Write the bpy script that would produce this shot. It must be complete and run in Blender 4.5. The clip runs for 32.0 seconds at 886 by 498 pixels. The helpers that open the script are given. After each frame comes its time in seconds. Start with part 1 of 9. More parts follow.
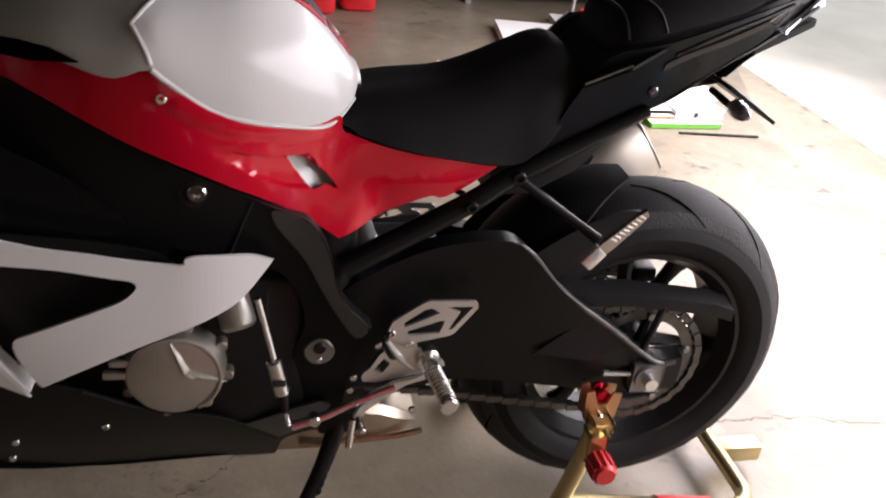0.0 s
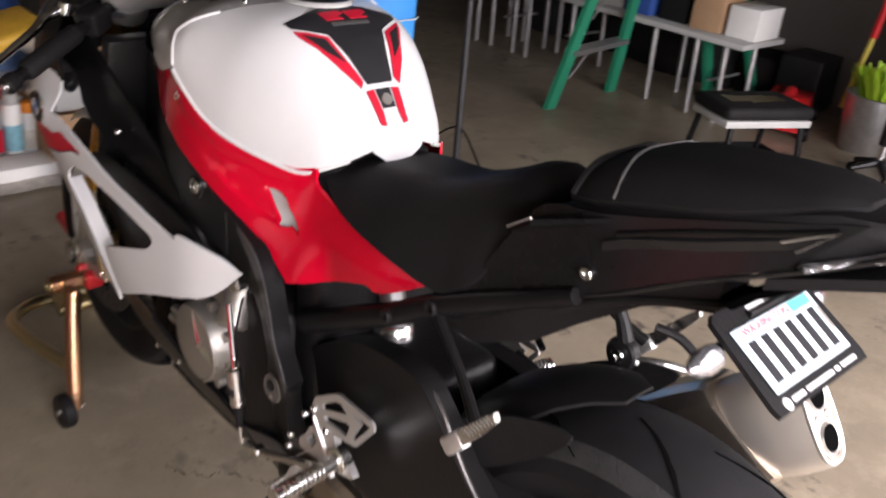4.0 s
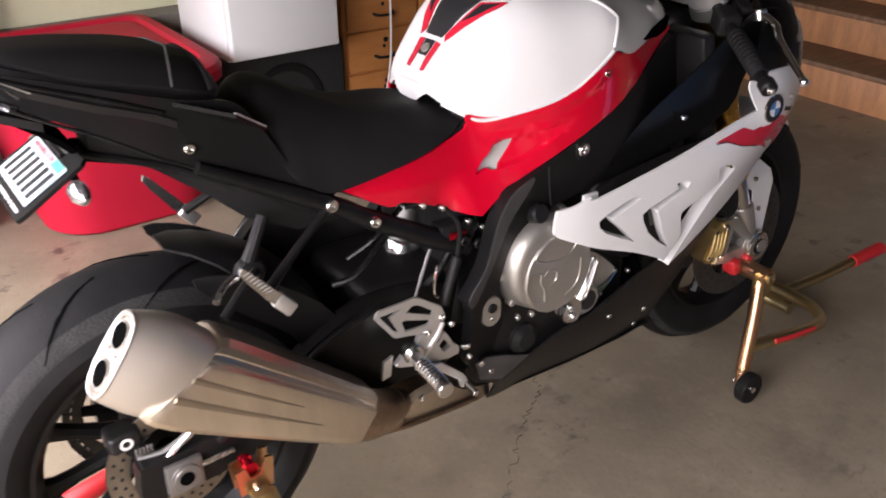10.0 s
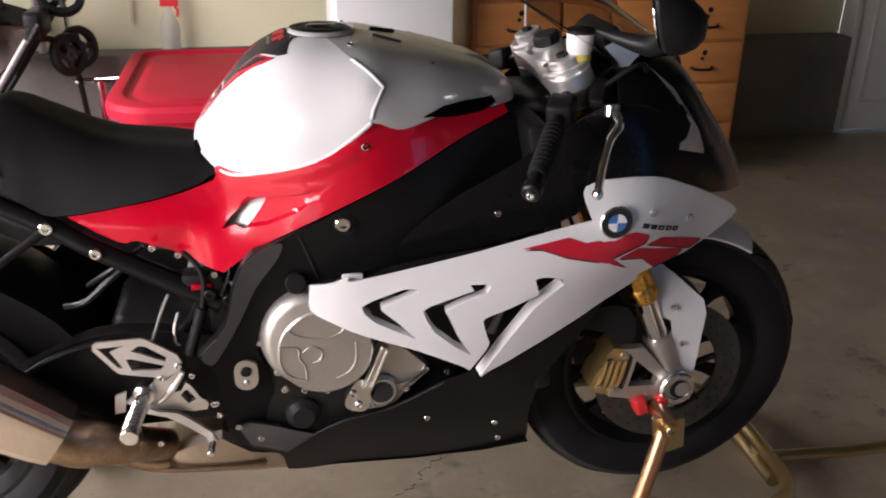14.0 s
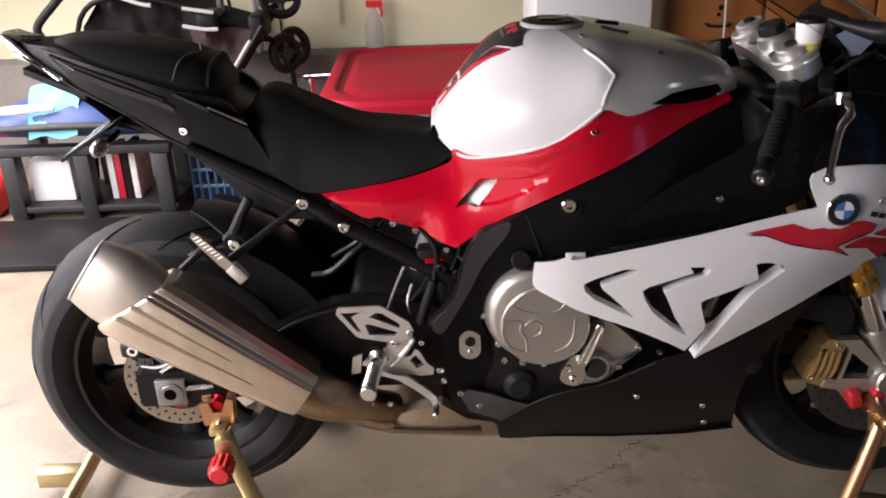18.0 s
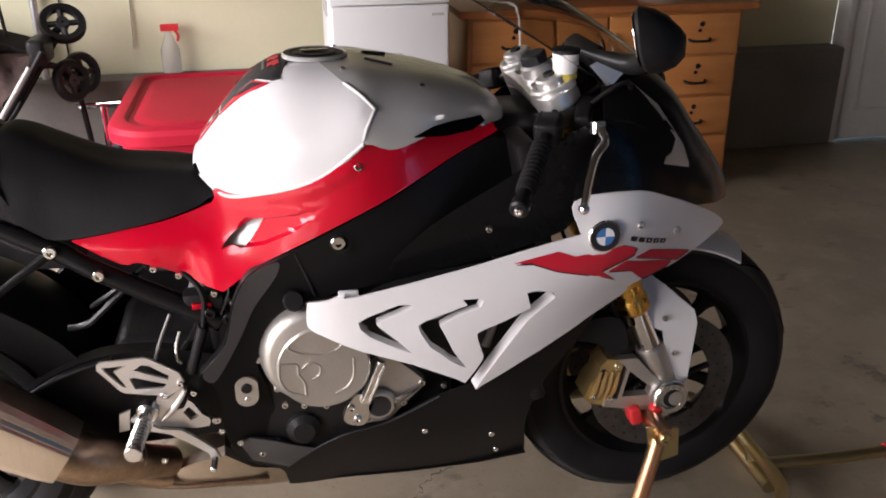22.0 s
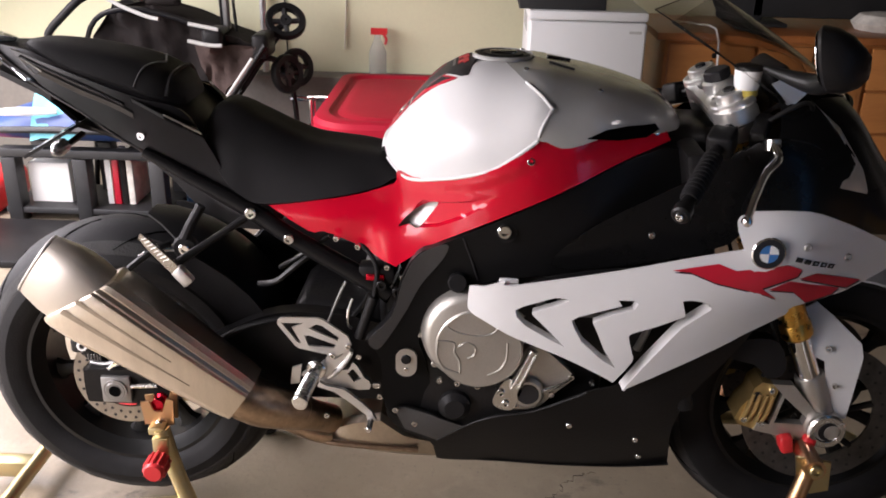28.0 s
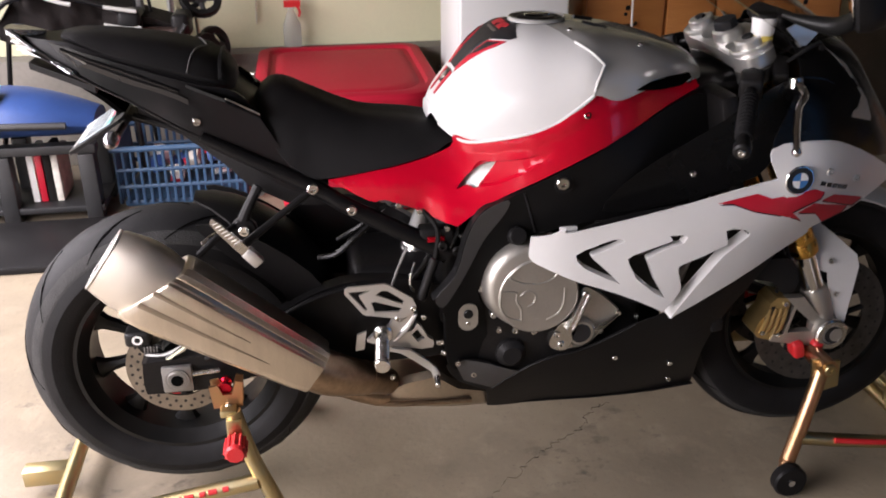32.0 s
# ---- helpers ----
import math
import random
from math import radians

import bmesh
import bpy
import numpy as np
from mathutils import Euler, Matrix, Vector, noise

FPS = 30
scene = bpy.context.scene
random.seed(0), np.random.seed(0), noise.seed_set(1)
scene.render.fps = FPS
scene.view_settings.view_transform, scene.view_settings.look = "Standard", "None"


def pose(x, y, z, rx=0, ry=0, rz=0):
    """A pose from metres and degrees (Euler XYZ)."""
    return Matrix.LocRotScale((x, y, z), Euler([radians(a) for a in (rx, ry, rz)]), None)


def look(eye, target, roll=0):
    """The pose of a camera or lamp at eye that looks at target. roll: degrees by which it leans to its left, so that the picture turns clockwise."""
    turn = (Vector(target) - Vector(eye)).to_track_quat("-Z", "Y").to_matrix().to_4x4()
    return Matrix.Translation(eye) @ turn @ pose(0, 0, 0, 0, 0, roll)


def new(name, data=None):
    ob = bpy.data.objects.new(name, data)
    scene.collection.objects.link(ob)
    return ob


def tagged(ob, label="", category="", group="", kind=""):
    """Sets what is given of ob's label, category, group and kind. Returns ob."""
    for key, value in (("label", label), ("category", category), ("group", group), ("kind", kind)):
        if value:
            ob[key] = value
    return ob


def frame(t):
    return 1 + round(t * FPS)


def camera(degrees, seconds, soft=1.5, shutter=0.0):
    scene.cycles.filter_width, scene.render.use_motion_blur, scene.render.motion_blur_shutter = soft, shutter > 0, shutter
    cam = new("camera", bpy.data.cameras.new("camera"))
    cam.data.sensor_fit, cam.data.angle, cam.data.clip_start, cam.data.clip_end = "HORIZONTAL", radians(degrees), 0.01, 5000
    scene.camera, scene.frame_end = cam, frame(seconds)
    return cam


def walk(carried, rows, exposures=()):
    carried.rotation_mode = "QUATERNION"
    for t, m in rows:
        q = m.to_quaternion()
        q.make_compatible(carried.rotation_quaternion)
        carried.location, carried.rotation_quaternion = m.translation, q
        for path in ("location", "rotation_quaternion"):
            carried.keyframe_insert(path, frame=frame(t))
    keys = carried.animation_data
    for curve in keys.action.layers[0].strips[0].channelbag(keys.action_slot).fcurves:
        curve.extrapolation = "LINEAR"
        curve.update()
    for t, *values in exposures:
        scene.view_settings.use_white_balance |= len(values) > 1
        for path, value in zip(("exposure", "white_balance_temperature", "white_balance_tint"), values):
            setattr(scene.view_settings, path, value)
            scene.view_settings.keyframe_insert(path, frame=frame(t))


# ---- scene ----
cam = camera(52.7, 32.0, soft=1.8, shutter=0.4)
PATH = [
    (0, (-1.317, 0.731, 1.306), (0.371, 0.264, 0.341), 6.9),
    (0.5, (-1.238, 0.558, 1.293), (0.511, 0.236, 0.379), 6.5),
    (1, (-1.305, 0.345, 1.308), (0.482, 0.291, 0.412), 8.0),
    (1.5, (-1.362, 0.217, 1.332), (0.382, 0.377, 0.366), 3.7),
    (2, (-1.337, 0.194, 1.315), (0.381, 0.367, 0.307), 2.0),
    (2.5, (-1.24, 0.081, 1.304), (0.47, 0.373, 0.309), 4.4),
    (3, (-1.025, 0.067, 1.282), (0.673, 0.449, 0.297), 6.9),
    (3.5, (-0.884, -0.106, 1.278), (0.666, 0.71, 0.312), 8.1),
    (4, (-0.837, -0.394, 1.321), (0.448, 0.86, 0.441), 6.6),
    (4.5, (-0.854, -0.646, 1.327), (0.216, 0.689, 0.291), 6.3),
    (6.5, (-0.162, -1.068, 1.325), (0.005, 0.677, 0.363), -0.5),
    (6.8, (0.015, -1.109, 1.337), (0.007, 0.651, 0.388), 2.2),
    (7, (0.109, -1.106, 1.348), (-0.038, 0.662, 0.425), 1.8),
    (7.5, (0.326, -0.981, 1.318), (0.081, 0.753, 0.353), 4.9),
    (8, (0.601, -0.9, 1.341), (-0.14, 0.725, 0.441), 0.5),
    (8.5, (0.863, -0.824, 1.355), (-0.105, 0.659, 0.425), -1.6),
    (9, (0.95, -0.621, 1.318), (-0.083, 0.804, 0.368), 3.2),
    (9.5, (1.119, -0.459, 1.349), (-0.233, 0.702, 0.439), 0.5),
    (10, (1.275, -0.291, 1.352), (-0.168, 0.726, 0.413), -0.4),
    (10.5, (1.259, -0.125, 1.326), (-0.208, 0.904, 0.438), 3.3),
    (11, (1.296, 0.051, 1.346), (-0.307, 0.929, 0.536), 1.5),
    (11.5, (1.421, 0.21, 1.353), (-0.252, 0.919, 0.516), 0.6),
    (12, (1.471, 0.29, 1.337), (-0.257, 0.856, 0.505), -0.3),
    (12.5, (1.418, 0.392, 1.3), (-0.322, 0.988, 0.515), 3.6),
    (13, (1.387, 0.512, 1.315), (-0.362, 1.025, 0.492), 2.0),
    (13.5, (1.484, 0.626, 1.307), (-0.294, 1.113, 0.531), 2.8),
    (14, (1.556, 0.677, 1.333), (-0.23, 1.022, 0.502), 0.9),
    (14.5, (1.59, 0.617, 1.326), (-0.222, 0.881, 0.521), 0.2),
    (15, (1.593, 0.454, 1.338), (-0.201, 0.644, 0.475), -1.1),
    (15.5, (1.614, 0.364, 1.332), (-0.194, 0.568, 0.501), -0.1),
    (17.5, (1.64, 0.484, 1.357), (-0.175, 0.551, 0.518), -1.2),
    (18, (1.646, 0.563, 1.34), (-0.175, 0.546, 0.513), -2.1),
    (18.5, (1.648, 0.603, 1.353), (-0.179, 0.66, 0.542), -2.6),
    (19, (1.646, 0.631, 1.36), (-0.182, 0.838, 0.576), -2.3),
    (19.5, (1.647, 0.64, 1.36), (-0.182, 0.898, 0.594), -2.1),
    (20, (1.643, 0.646, 1.358), (-0.18, 0.93, 0.586), -1.8),
    (20.5, (1.645, 0.646, 1.36), (-0.169, 0.967, 0.581), -1.1),
    (21, (1.642, 0.655, 1.353), (-0.164, 1.011, 0.571), -0.4),
    (21.5, (1.643, 0.66, 1.363), (-0.163, 1.036, 0.589), -0.3),
    (22, (1.595, 0.69, 1.35), (-0.207, 1.027, 0.551), -0.3),
    (22.5, (1.453, 0.742, 1.339), (-0.343, 1.076, 0.525), 1.2),
    (23, (1.433, 0.853, 1.345), (-0.385, 1.081, 0.543), 1.9),
    (23.5, (1.498, 0.972, 1.344), (-0.317, 1.068, 0.508), 3.6),
    (24, (1.547, 0.982, 1.344), (-0.265, 1.007, 0.499), 1.9),
    (24.5, (1.596, 0.87, 1.346), (-0.206, 1.062, 0.5), 1.0),
    (25, (1.656, 0.774, 1.343), (-0.148, 0.94, 0.495), 2.5),
    (25.5, (1.669, 0.748, 1.342), (-0.146, 0.839, 0.509), 2.4),
    (26, (1.682, 0.737, 1.343), (-0.143, 0.762, 0.524), 2.2),
    (26.5, (1.695, 0.73, 1.345), (-0.133, 0.708, 0.534), 1.9),
    (28.5, (1.693, 0.71, 1.335), (-0.159, 0.649, 0.582), 1.1),
    (29, (1.692, 0.709, 1.337), (-0.156, 0.683, 0.573), 0.6),
    (29.5, (1.652, 0.683, 1.333), (-0.167, 0.665, 0.501), -0.1),
    (30, (1.567, 0.616, 1.301), (-0.218, 0.57, 0.401), -2.5),
    (30.5, (1.525, 0.484, 1.32), (-0.263, 0.576, 0.429), -2.1),
    (31, (1.576, 0.286, 1.323), (-0.149, 0.599, 0.361), -3.0),
    (31.5, (1.651, 0.227, 1.323), (-0.115, 0.582, 0.455), -0.5),
    (32, (1.757, 0.302, 1.354), (-0.043, 0.576, 0.527), -0.4),
]
EXPOSURES = [(0.0, -0.4), (1.0, -0.3), (2.0, -0.65), (3.2, 0.1), (4.5, 0.15), (6.5, -0.05), (8.0, -0.1), (10.0, 0.1), (12.0, 0.15), (14.0, 0.27), (15.0, 0.2), (17.0, -0.03), (18.4, -0.06), (20.0, 0.22), (24.0, 0.32), (26.0, 0.27), (29.0, -0.02), (32.0, 0.02)]
walk(cam, [(t, look(eye, target, roll)) for t, eye, target, roll in PATH], EXPOSURES)

# ---- world and light ----
world = bpy.data.worlds.new("world")
scene.world = world
world.use_nodes = True
wn = world.node_tree
sky = wn.nodes.new("ShaderNodeTexSky")
sky.sky_type = "NISHITA"
sky.sun_disc = False
sky.sun_elevation = radians(38)
sky.sun_rotation = radians(150)
wn.links.new(sky.outputs[0], wn.nodes["Background"].inputs[0])
wn.nodes["Background"].inputs[1].default_value = 0.14


def area(name, at, target, w, h, power, color):
    d = bpy.data.lights.new(name, "AREA")
    d.shape, d.size, d.size_y, d.energy, d.color = "RECTANGLE", w, h, power, color
    ob = new(name, d)
    ob.matrix_world = look(at, target)
    return ob


# daylight that comes in through the open garage door behind the motorcycle
area("door_daylight", (0.50, -1.74, 1.22), (0.50, -1.00, 0.06), 4.6, 1.5, 270, (1.0, 0.915, 0.97)).data.spread = radians(150)
sun_data = bpy.data.lights.new("sun", "SUN")
sun_data.energy, sun_data.angle, sun_data.color = 4.5, radians(0.6), (1.0, 0.95, 0.88)
sun = new("sun", sun_data)
sun.matrix_world = look((8, -7, 10), (0, -4, 0))


# ---- materials ----
def mat(name, color, rough=0.5, metal=0.0, vary=0.12, scale=6.0, bump=0.0, fine=60.0, coat=0.0, second=None, spec=0.5, stretch=(1, 1, 1), haze=0.06):
    """Principled surface with two scales of noise in colour and roughness, and a fine bump."""
    m = bpy.data.materials.new(name)
    m.use_nodes = True
    n, l = m.node_tree.nodes, m.node_tree.links
    p = n["Principled BSDF"]
    p.inputs["Metallic"].default_value = metal
    p.inputs["Coat Weight"].default_value = coat
    p.inputs["Coat Roughness"].default_value = haze
    p.inputs["Specular IOR Level"].default_value = spec
    tc, mp = n.new("ShaderNodeTexCoord"), n.new("ShaderNodeMapping")
    mp.inputs["Scale"].default_value = stretch
    l.new(tc.outputs["Object"], mp.inputs[0])
    big, small = n.new("ShaderNodeTexNoise"), n.new("ShaderNodeTexNoise")
    big.inputs["Scale"].default_value, small.inputs["Scale"].default_value = scale, fine
    big.inputs["Detail"].default_value, small.inputs["Detail"].default_value = 5, 3
    l.new(mp.outputs[0], big.inputs["Vector"])
    l.new(mp.outputs[0], small.inputs["Vector"])
    mix = n.new("ShaderNodeMix")
    mix.data_type = "RGBA"
    lo = second or [c * (1 - vary) for c in color]
    hi = color if second else [min(1, c * (1 + vary)) for c in color]
    mix.inputs["A"].default_value, mix.inputs["B"].default_value = (*lo, 1), (*hi, 1)
    ad = n.new("ShaderNodeMath")
    ad.operation = "MULTIPLY_ADD"
    ad.inputs[1].default_value = 0.3
    l.new(small.outputs[0], ad.inputs[0])
    sb = n.new("ShaderNodeMath")
    sb.operation = "MULTIPLY"
    sb.inputs[1].default_value = 0.7
    l.new(big.outputs[0], sb.inputs[0])
    l.new(sb.outputs[0], ad.inputs[2])
    rm = n.new("ShaderNodeMapRange")
    rm.inputs["From Min"].default_value, rm.inputs["From Max"].default_value = 0.32, 0.68
    l.new(ad.outputs[0], rm.inputs[0])
    l.new(rm.outputs[0], mix.inputs["Factor"])
    l.new(mix.outputs["Result"], p.inputs["Base Color"])
    rr = n.new("ShaderNodeMapRange")
    rr.inputs["To Min"].default_value, rr.inputs["To Max"].default_value = max(0.02, rough * 0.8), min(1, rough * 1.2)
    l.new(small.outputs[0], rr.inputs[0])
    l.new(rr.outputs[0], p.inputs["Roughness"])
    if bump:
        b = n.new("ShaderNodeBump")
        b.inputs["Strength"].default_value, b.inputs["Distance"].default_value = bump, 0.004
        l.new(small.outputs[0], b.inputs["Height"])
        l.new(b.outputs[0], p.inputs["Normal"])
    return m


def glass(name, color, rough=0.02, ior=1.45, alpha=1.0):
    m = bpy.data.materials.new(name)
    m.use_nodes = True
    p = m.node_tree.nodes["Principled BSDF"]
    p.inputs["Base Color"].default_value = (*color, 1)
    p.inputs["Roughness"].default_value = rough
    p.inputs["Transmission Weight"].default_value = alpha
    p.inputs["IOR"].default_value = ior
    return m


WHITE = mat("white_paint", (0.67, 0.665, 0.66), 0.34, vary=0.02, coat=0.4, haze=0.12, spec=0.28)
PEARL = mat("pearl_paint", (0.42, 0.415, 0.40), 0.25, vary=0.03, coat=0.8)
RED = mat("red_paint", (0.56, 0.002, 0.022), 0.20, vary=0.06, coat=0.55, spec=0.25)
REDV = mat("red_vinyl", (0.48, 0.01, 0.03), 0.35, vary=0.08)
GLOSS = mat("black_gloss", (0.0055, 0.0054, 0.0056), 0.24, vary=0.2, coat=0.0, spec=0.2)
SATIN = mat("black_satin", (0.0088, 0.0084, 0.0087), 0.32, vary=0.3, bump=0.08, fine=160, spec=0.17)
SEAM = mat("seam_thread", (0.09, 0.088, 0.085), 0.7, vary=0.2)
TAILBLK = mat("tail_gloss", (0.010, 0.0098, 0.0102), 0.22, vary=0.2, coat=0.1, spec=0.25)
PLASTIC = mat("black_plastic", (0.0125, 0.0120, 0.0124), 0.42, vary=0.3, bump=0.12, fine=260, spec=0.14)
DARKENG = mat("engine_black", (0.010, 0.0095, 0.0098), 0.40, 0.1, vary=0.35, bump=0.2, fine=120, spec=0.28)
VINYL = mat("seat_vinyl", (0.0135, 0.0130, 0.0135), 0.6, vary=0.25, bump=0.3, fine=500, spec=0.12)
RUBBER = mat("tyre_rubber", (0.0105, 0.0102, 0.0108), 0.62, vary=0.35, scale=14, bump=0.14, fine=220, spec=0.16)
WORN = mat("worn_rubber", (0.017, 0.0165, 0.016), 0.85, vary=0.35, scale=30, bump=0.5, fine=260)
BLACKRIM = mat("rim_black", (0.007, 0.007, 0.007), 0.4, vary=0.2, spec=0.25)
ALU = mat("bare_aluminium", (0.70, 0.69, 0.67), 0.26, 1.0, vary=0.05, fine=30)
# greasy chain parts; also painted shade on front discs and swingarm highlight
DARKSTEEL = mat("grease_and_shading_steel", (0.10, 0.095, 0.09), 0.4, 0.8, vary=0.3, scale=40, fine=300)
GREYALU = mat("grey_anodised", (0.24, 0.235, 0.23), 0.42, 0.8, vary=0.12, fine=240)
CAPALU = mat("bright_machined_cap", (0.50, 0.48, 0.45), 0.36, 0.75, vary=0.05, bump=0.04, fine=300)
CASTALU = mat("cast_aluminium", (0.50, 0.48, 0.44), 0.42, 0.85, vary=0.12, scale=10, bump=0.15, fine=260)
CLAMPALU = mat("machined_clamp", (0.70, 0.69, 0.67), 0.34, 0.78, vary=0.06, bump=0.03, fine=300)
CHROME = mat("chrome", (0.85, 0.85, 0.85), 0.08, 1.0, vary=0.03)
STEEL = mat("disc_steel", (0.30, 0.27, 0.235), 0.35, 1.0, vary=0.2, scale=25, fine=200)
TITAN = mat("brushed_titanium", (0.62, 0.55, 0.46), 0.32, 1.0, vary=0.10, bump=0.06, fine=90, stretch=(1, 6, 1))
TITCAP = mat("satin_cap", (0.52, 0.475, 0.415), 0.46, 0.8, vary=0.06, bump=0.04, fine=300)
COLLECT = mat("tanned_stainless", (0.52, 0.45, 0.36), 0.36, 1.0, vary=0.18, scale=9, fine=120)
TITDARK = mat("shade_titanium", (0.36, 0.31, 0.25), 0.4, 1.0, vary=0.15)
BRONZE = mat("heated_steel", (0.40, 0.29, 0.20), 0.36, 1.0, vary=0.35, scale=18, fine=120)
GOLD = mat("gold_anodised", (0.72, 0.42, 0.10), 0.28, 1.0, vary=0.12)
CALGOLD = mat("caliper_gold", (0.50, 0.36, 0.15), 0.38, 0.8, vary=0.2)
ZINC = mat("yellow_zinc", (0.56, 0.42, 0.20), 0.34, 1.0, vary=0.25, scale=18, second=(0.46, 0.42, 0.26))
COPPER = mat("copper_zinc", (0.58, 0.29, 0.19), 0.32, 1.0, vary=0.2, scale=12, second=(0.52, 0.35, 0.18))
KNOBRED = mat("red_plastic", (0.52, 0.02, 0.025), 0.42, vary=0.15)
ANORED = mat("red_anodised", (0.55, 0.01, 0.03), 0.25, 0.9, vary=0.1)
WHITEP = mat("white_plastic", (0.75, 0.75, 0.74), 0.4, vary=0.04)
LAMPW = mat("lamp_reflector", (0.46, 0.46, 0.48), 0.2, 0.8, vary=0.3, scale=60, bump=0.9, fine=110, coat=1.0)
LENS = glass("clear_lens", (0.95, 0.95, 0.95), 0.08)
SCREEN = glass("screen_tint", (0.74, 0.73, 0.71), 0.01, 1.12)
MIRROR = mat("mirror_glass", (0.8, 0.8, 0.8), 0.02, 1.0, vary=0.0)
FRAMEL = mat("satin_mid_grey", (0.075, 0.074, 0.076), 0.42, 0.3, vary=0.18, bump=0.06, fine=260)
FRAMEG = mat("satin_frame_grey", (0.0085, 0.0083, 0.0086), 0.38, 0.0, vary=0.18, bump=0.08, fine=260, spec=0.13)
# lightless black that paints the depth of holes and grooves; also black trim
DEEPBLK = mat("hole_shade_and_trim", (0.003, 0.003, 0.003), 1.0, vary=0.2, spec=0.0)
YELLOW = mat("yellow_fluid", (0.62, 0.50, 0.10), 0.4, vary=0.1)
BLUEB = mat("badge_blue", (0.05, 0.17, 0.42), 0.3, vary=0.05)
INK = mat("black_ink", (0.012, 0.012, 0.014), 0.5, vary=0.1)
PLATEW = mat("plate_white", (0.74, 0.78, 0.80), 0.35, vary=0.06, scale=12, second=(0.50, 0.68, 0.78))
TEALS = mat("sticker_teal", (0.10, 0.45, 0.38), 0.5, vary=0.1)


# ---- builders ----
def finish(bm, sharp=35):
    bmesh.ops.recalc_face_normals(bm, faces=bm.faces)
    for f in bm.faces:
        f.smooth = True
    for e in bm.edges:
        if len(e.link_faces) == 2:
            e.smooth = e.calc_face_angle() < radians(sharp)


def part(name, bm, material, parent, label="", sharp=35):
    finish(bm, sharp)
    me = bpy.data.meshes.new(name)
    bm.to_mesh(me)
    bm.free()
    me.materials.append(material)
    ob = new(name, me)
    ob.parent = parent
    if label:
        tagged(ob, label)
    return ob


def thing(name, label, category, at=(0, 0, 0), group="", turn=0):
    ob = new(name)
    ob.matrix_world = pose(*at, 0, 0, turn)
    return tagged(ob, label, category, group)


def merge(*bms):
    out = bmesh.new()
    for b in bms:
        me = bpy.data.meshes.new("tmp")
        b.to_mesh(me)
        out.from_mesh(me)
        b.free()
        bpy.data.meshes.remove(me)
    return out


def moved(bm, m):
    bmesh.ops.transform(bm, matrix=m, verts=bm.verts)
    return bm


def rbox(a, b, r=0.003, seg=2):
    """A box between two corners with rounded edges."""
    bm = bmesh.new()
    bmesh.ops.create_cube(bm, size=1)
    for v in bm.verts:
        v.co = Vector([(a[i] + b[i]) / 2 + v.co[i] * (b[i] - a[i]) for i in range(3)])
    if r:
        bmesh.ops.bevel(bm, geom=bm.edges[:], offset=r, segments=seg, affect="EDGES", profile=0.5)
    return bm


def spline(pts, per=6, closed=False):
    """A Catmull-Rom curve through points of any size; a point given twice is a sharp corner."""
    P = [Vector(p) for p in pts]
    n, out = len(P), []
    for i in range(n if closed else n - 1):
        p1, p2 = P[i], P[(i + 1) % n]
        if (p2 - p1).length < 1e-7:
            continue
        p0 = P[i - 1] if closed or i else p1
        p3 = P[(i + 2) % n] if closed or i + 2 < n else p2
        for k in range(per):
            t = k / per
            out.append(0.5 * (2 * p1 + (p2 - p0) * t + (2 * p0 - 5 * p1 + 4 * p2 - p3) * t * t + (3 * p1 - p0 - 3 * p2 + p3) * t**3))
    if not closed:
        out.append(P[-1])
    return out


def tube(pts, r, seg=12, per=5, smooth=True, caps=True):
    """A round bar along points; r is one radius or one for each given point."""
    n = len(pts)
    rs = r if isinstance(r, (list, tuple)) else [r] * n
    if smooth and n > 2:
        path = spline([Vector((*p, q)) for p, q in zip(pts, rs)], per)
    else:
        path = [Vector((*p, q)) for p, q in zip(pts, rs)]
    C, R = [Vector(p[:3]) for p in path], [p[3] for p in path]
    bm, rings, side = bmesh.new(), [], None
    for i, c in enumerate(C):
        d = (C[min(i + 1, len(C) - 1)] - C[max(i - 1, 0)]).normalized()
        if side is None:
            side = d.cross(Vector((0, 0, 1)) if abs(d.z) < 0.9 else Vector((1, 0, 0)))
        side = (side - d * side.dot(d)).normalized()
        up = d.cross(side)
        rings.append([bm.verts.new(c + R[i] * (side * math.cos(a) + up * math.sin(a))) for a in [2 * math.pi * k / seg for k in range(seg)]])
    for a, b in zip(rings, rings[1:]):
        for k in range(seg):
            bm.faces.new((a[k], a[(k + 1) % seg], b[(k + 1) % seg], b[k]))
    if caps:
        bm.faces.new(rings[0][::-1])
        bm.faces.new(rings[-1])
    return bm


def lathe(profile, seg=32, m=None, closed=True):
    """Turns (radius, height) points about z; m places it."""
    bm = bmesh.new()
    rings = [[bm.verts.new((r * math.cos(a), r * math.sin(a), h)) for a in [2 * math.pi * k / seg for k in range(seg)]] for r, h in profile]
    pairs = list(zip(rings, rings[1:])) + ([(rings[-1], rings[0])] if closed else [])
    for a, b in pairs:
        for k in range(seg):
            bm.faces.new((a[k], a[(k + 1) % seg], b[(k + 1) % seg], b[k]))
    bmesh.ops.remove_doubles(bm, verts=bm.verts, dist=1e-5)
    if m is not None:
        moved(bm, m)
    return bm


def cyl(a, b, r, seg=20, bevel=0.0015):
    """A short round bar between two points with eased rims."""
    a, b = Vector(a), Vector(b)
    h = (b - a).length
    m = Matrix.Translation(a) @ (b - a).to_track_quat("Z", "Y").to_matrix().to_4x4()
    e = min(bevel, h / 3, r / 3)
    return lathe([(1e-5, 0), (r - e, 0), (r, e), (r, h - e), (r - e, h), (1e-5, h)], seg, m, closed=False)


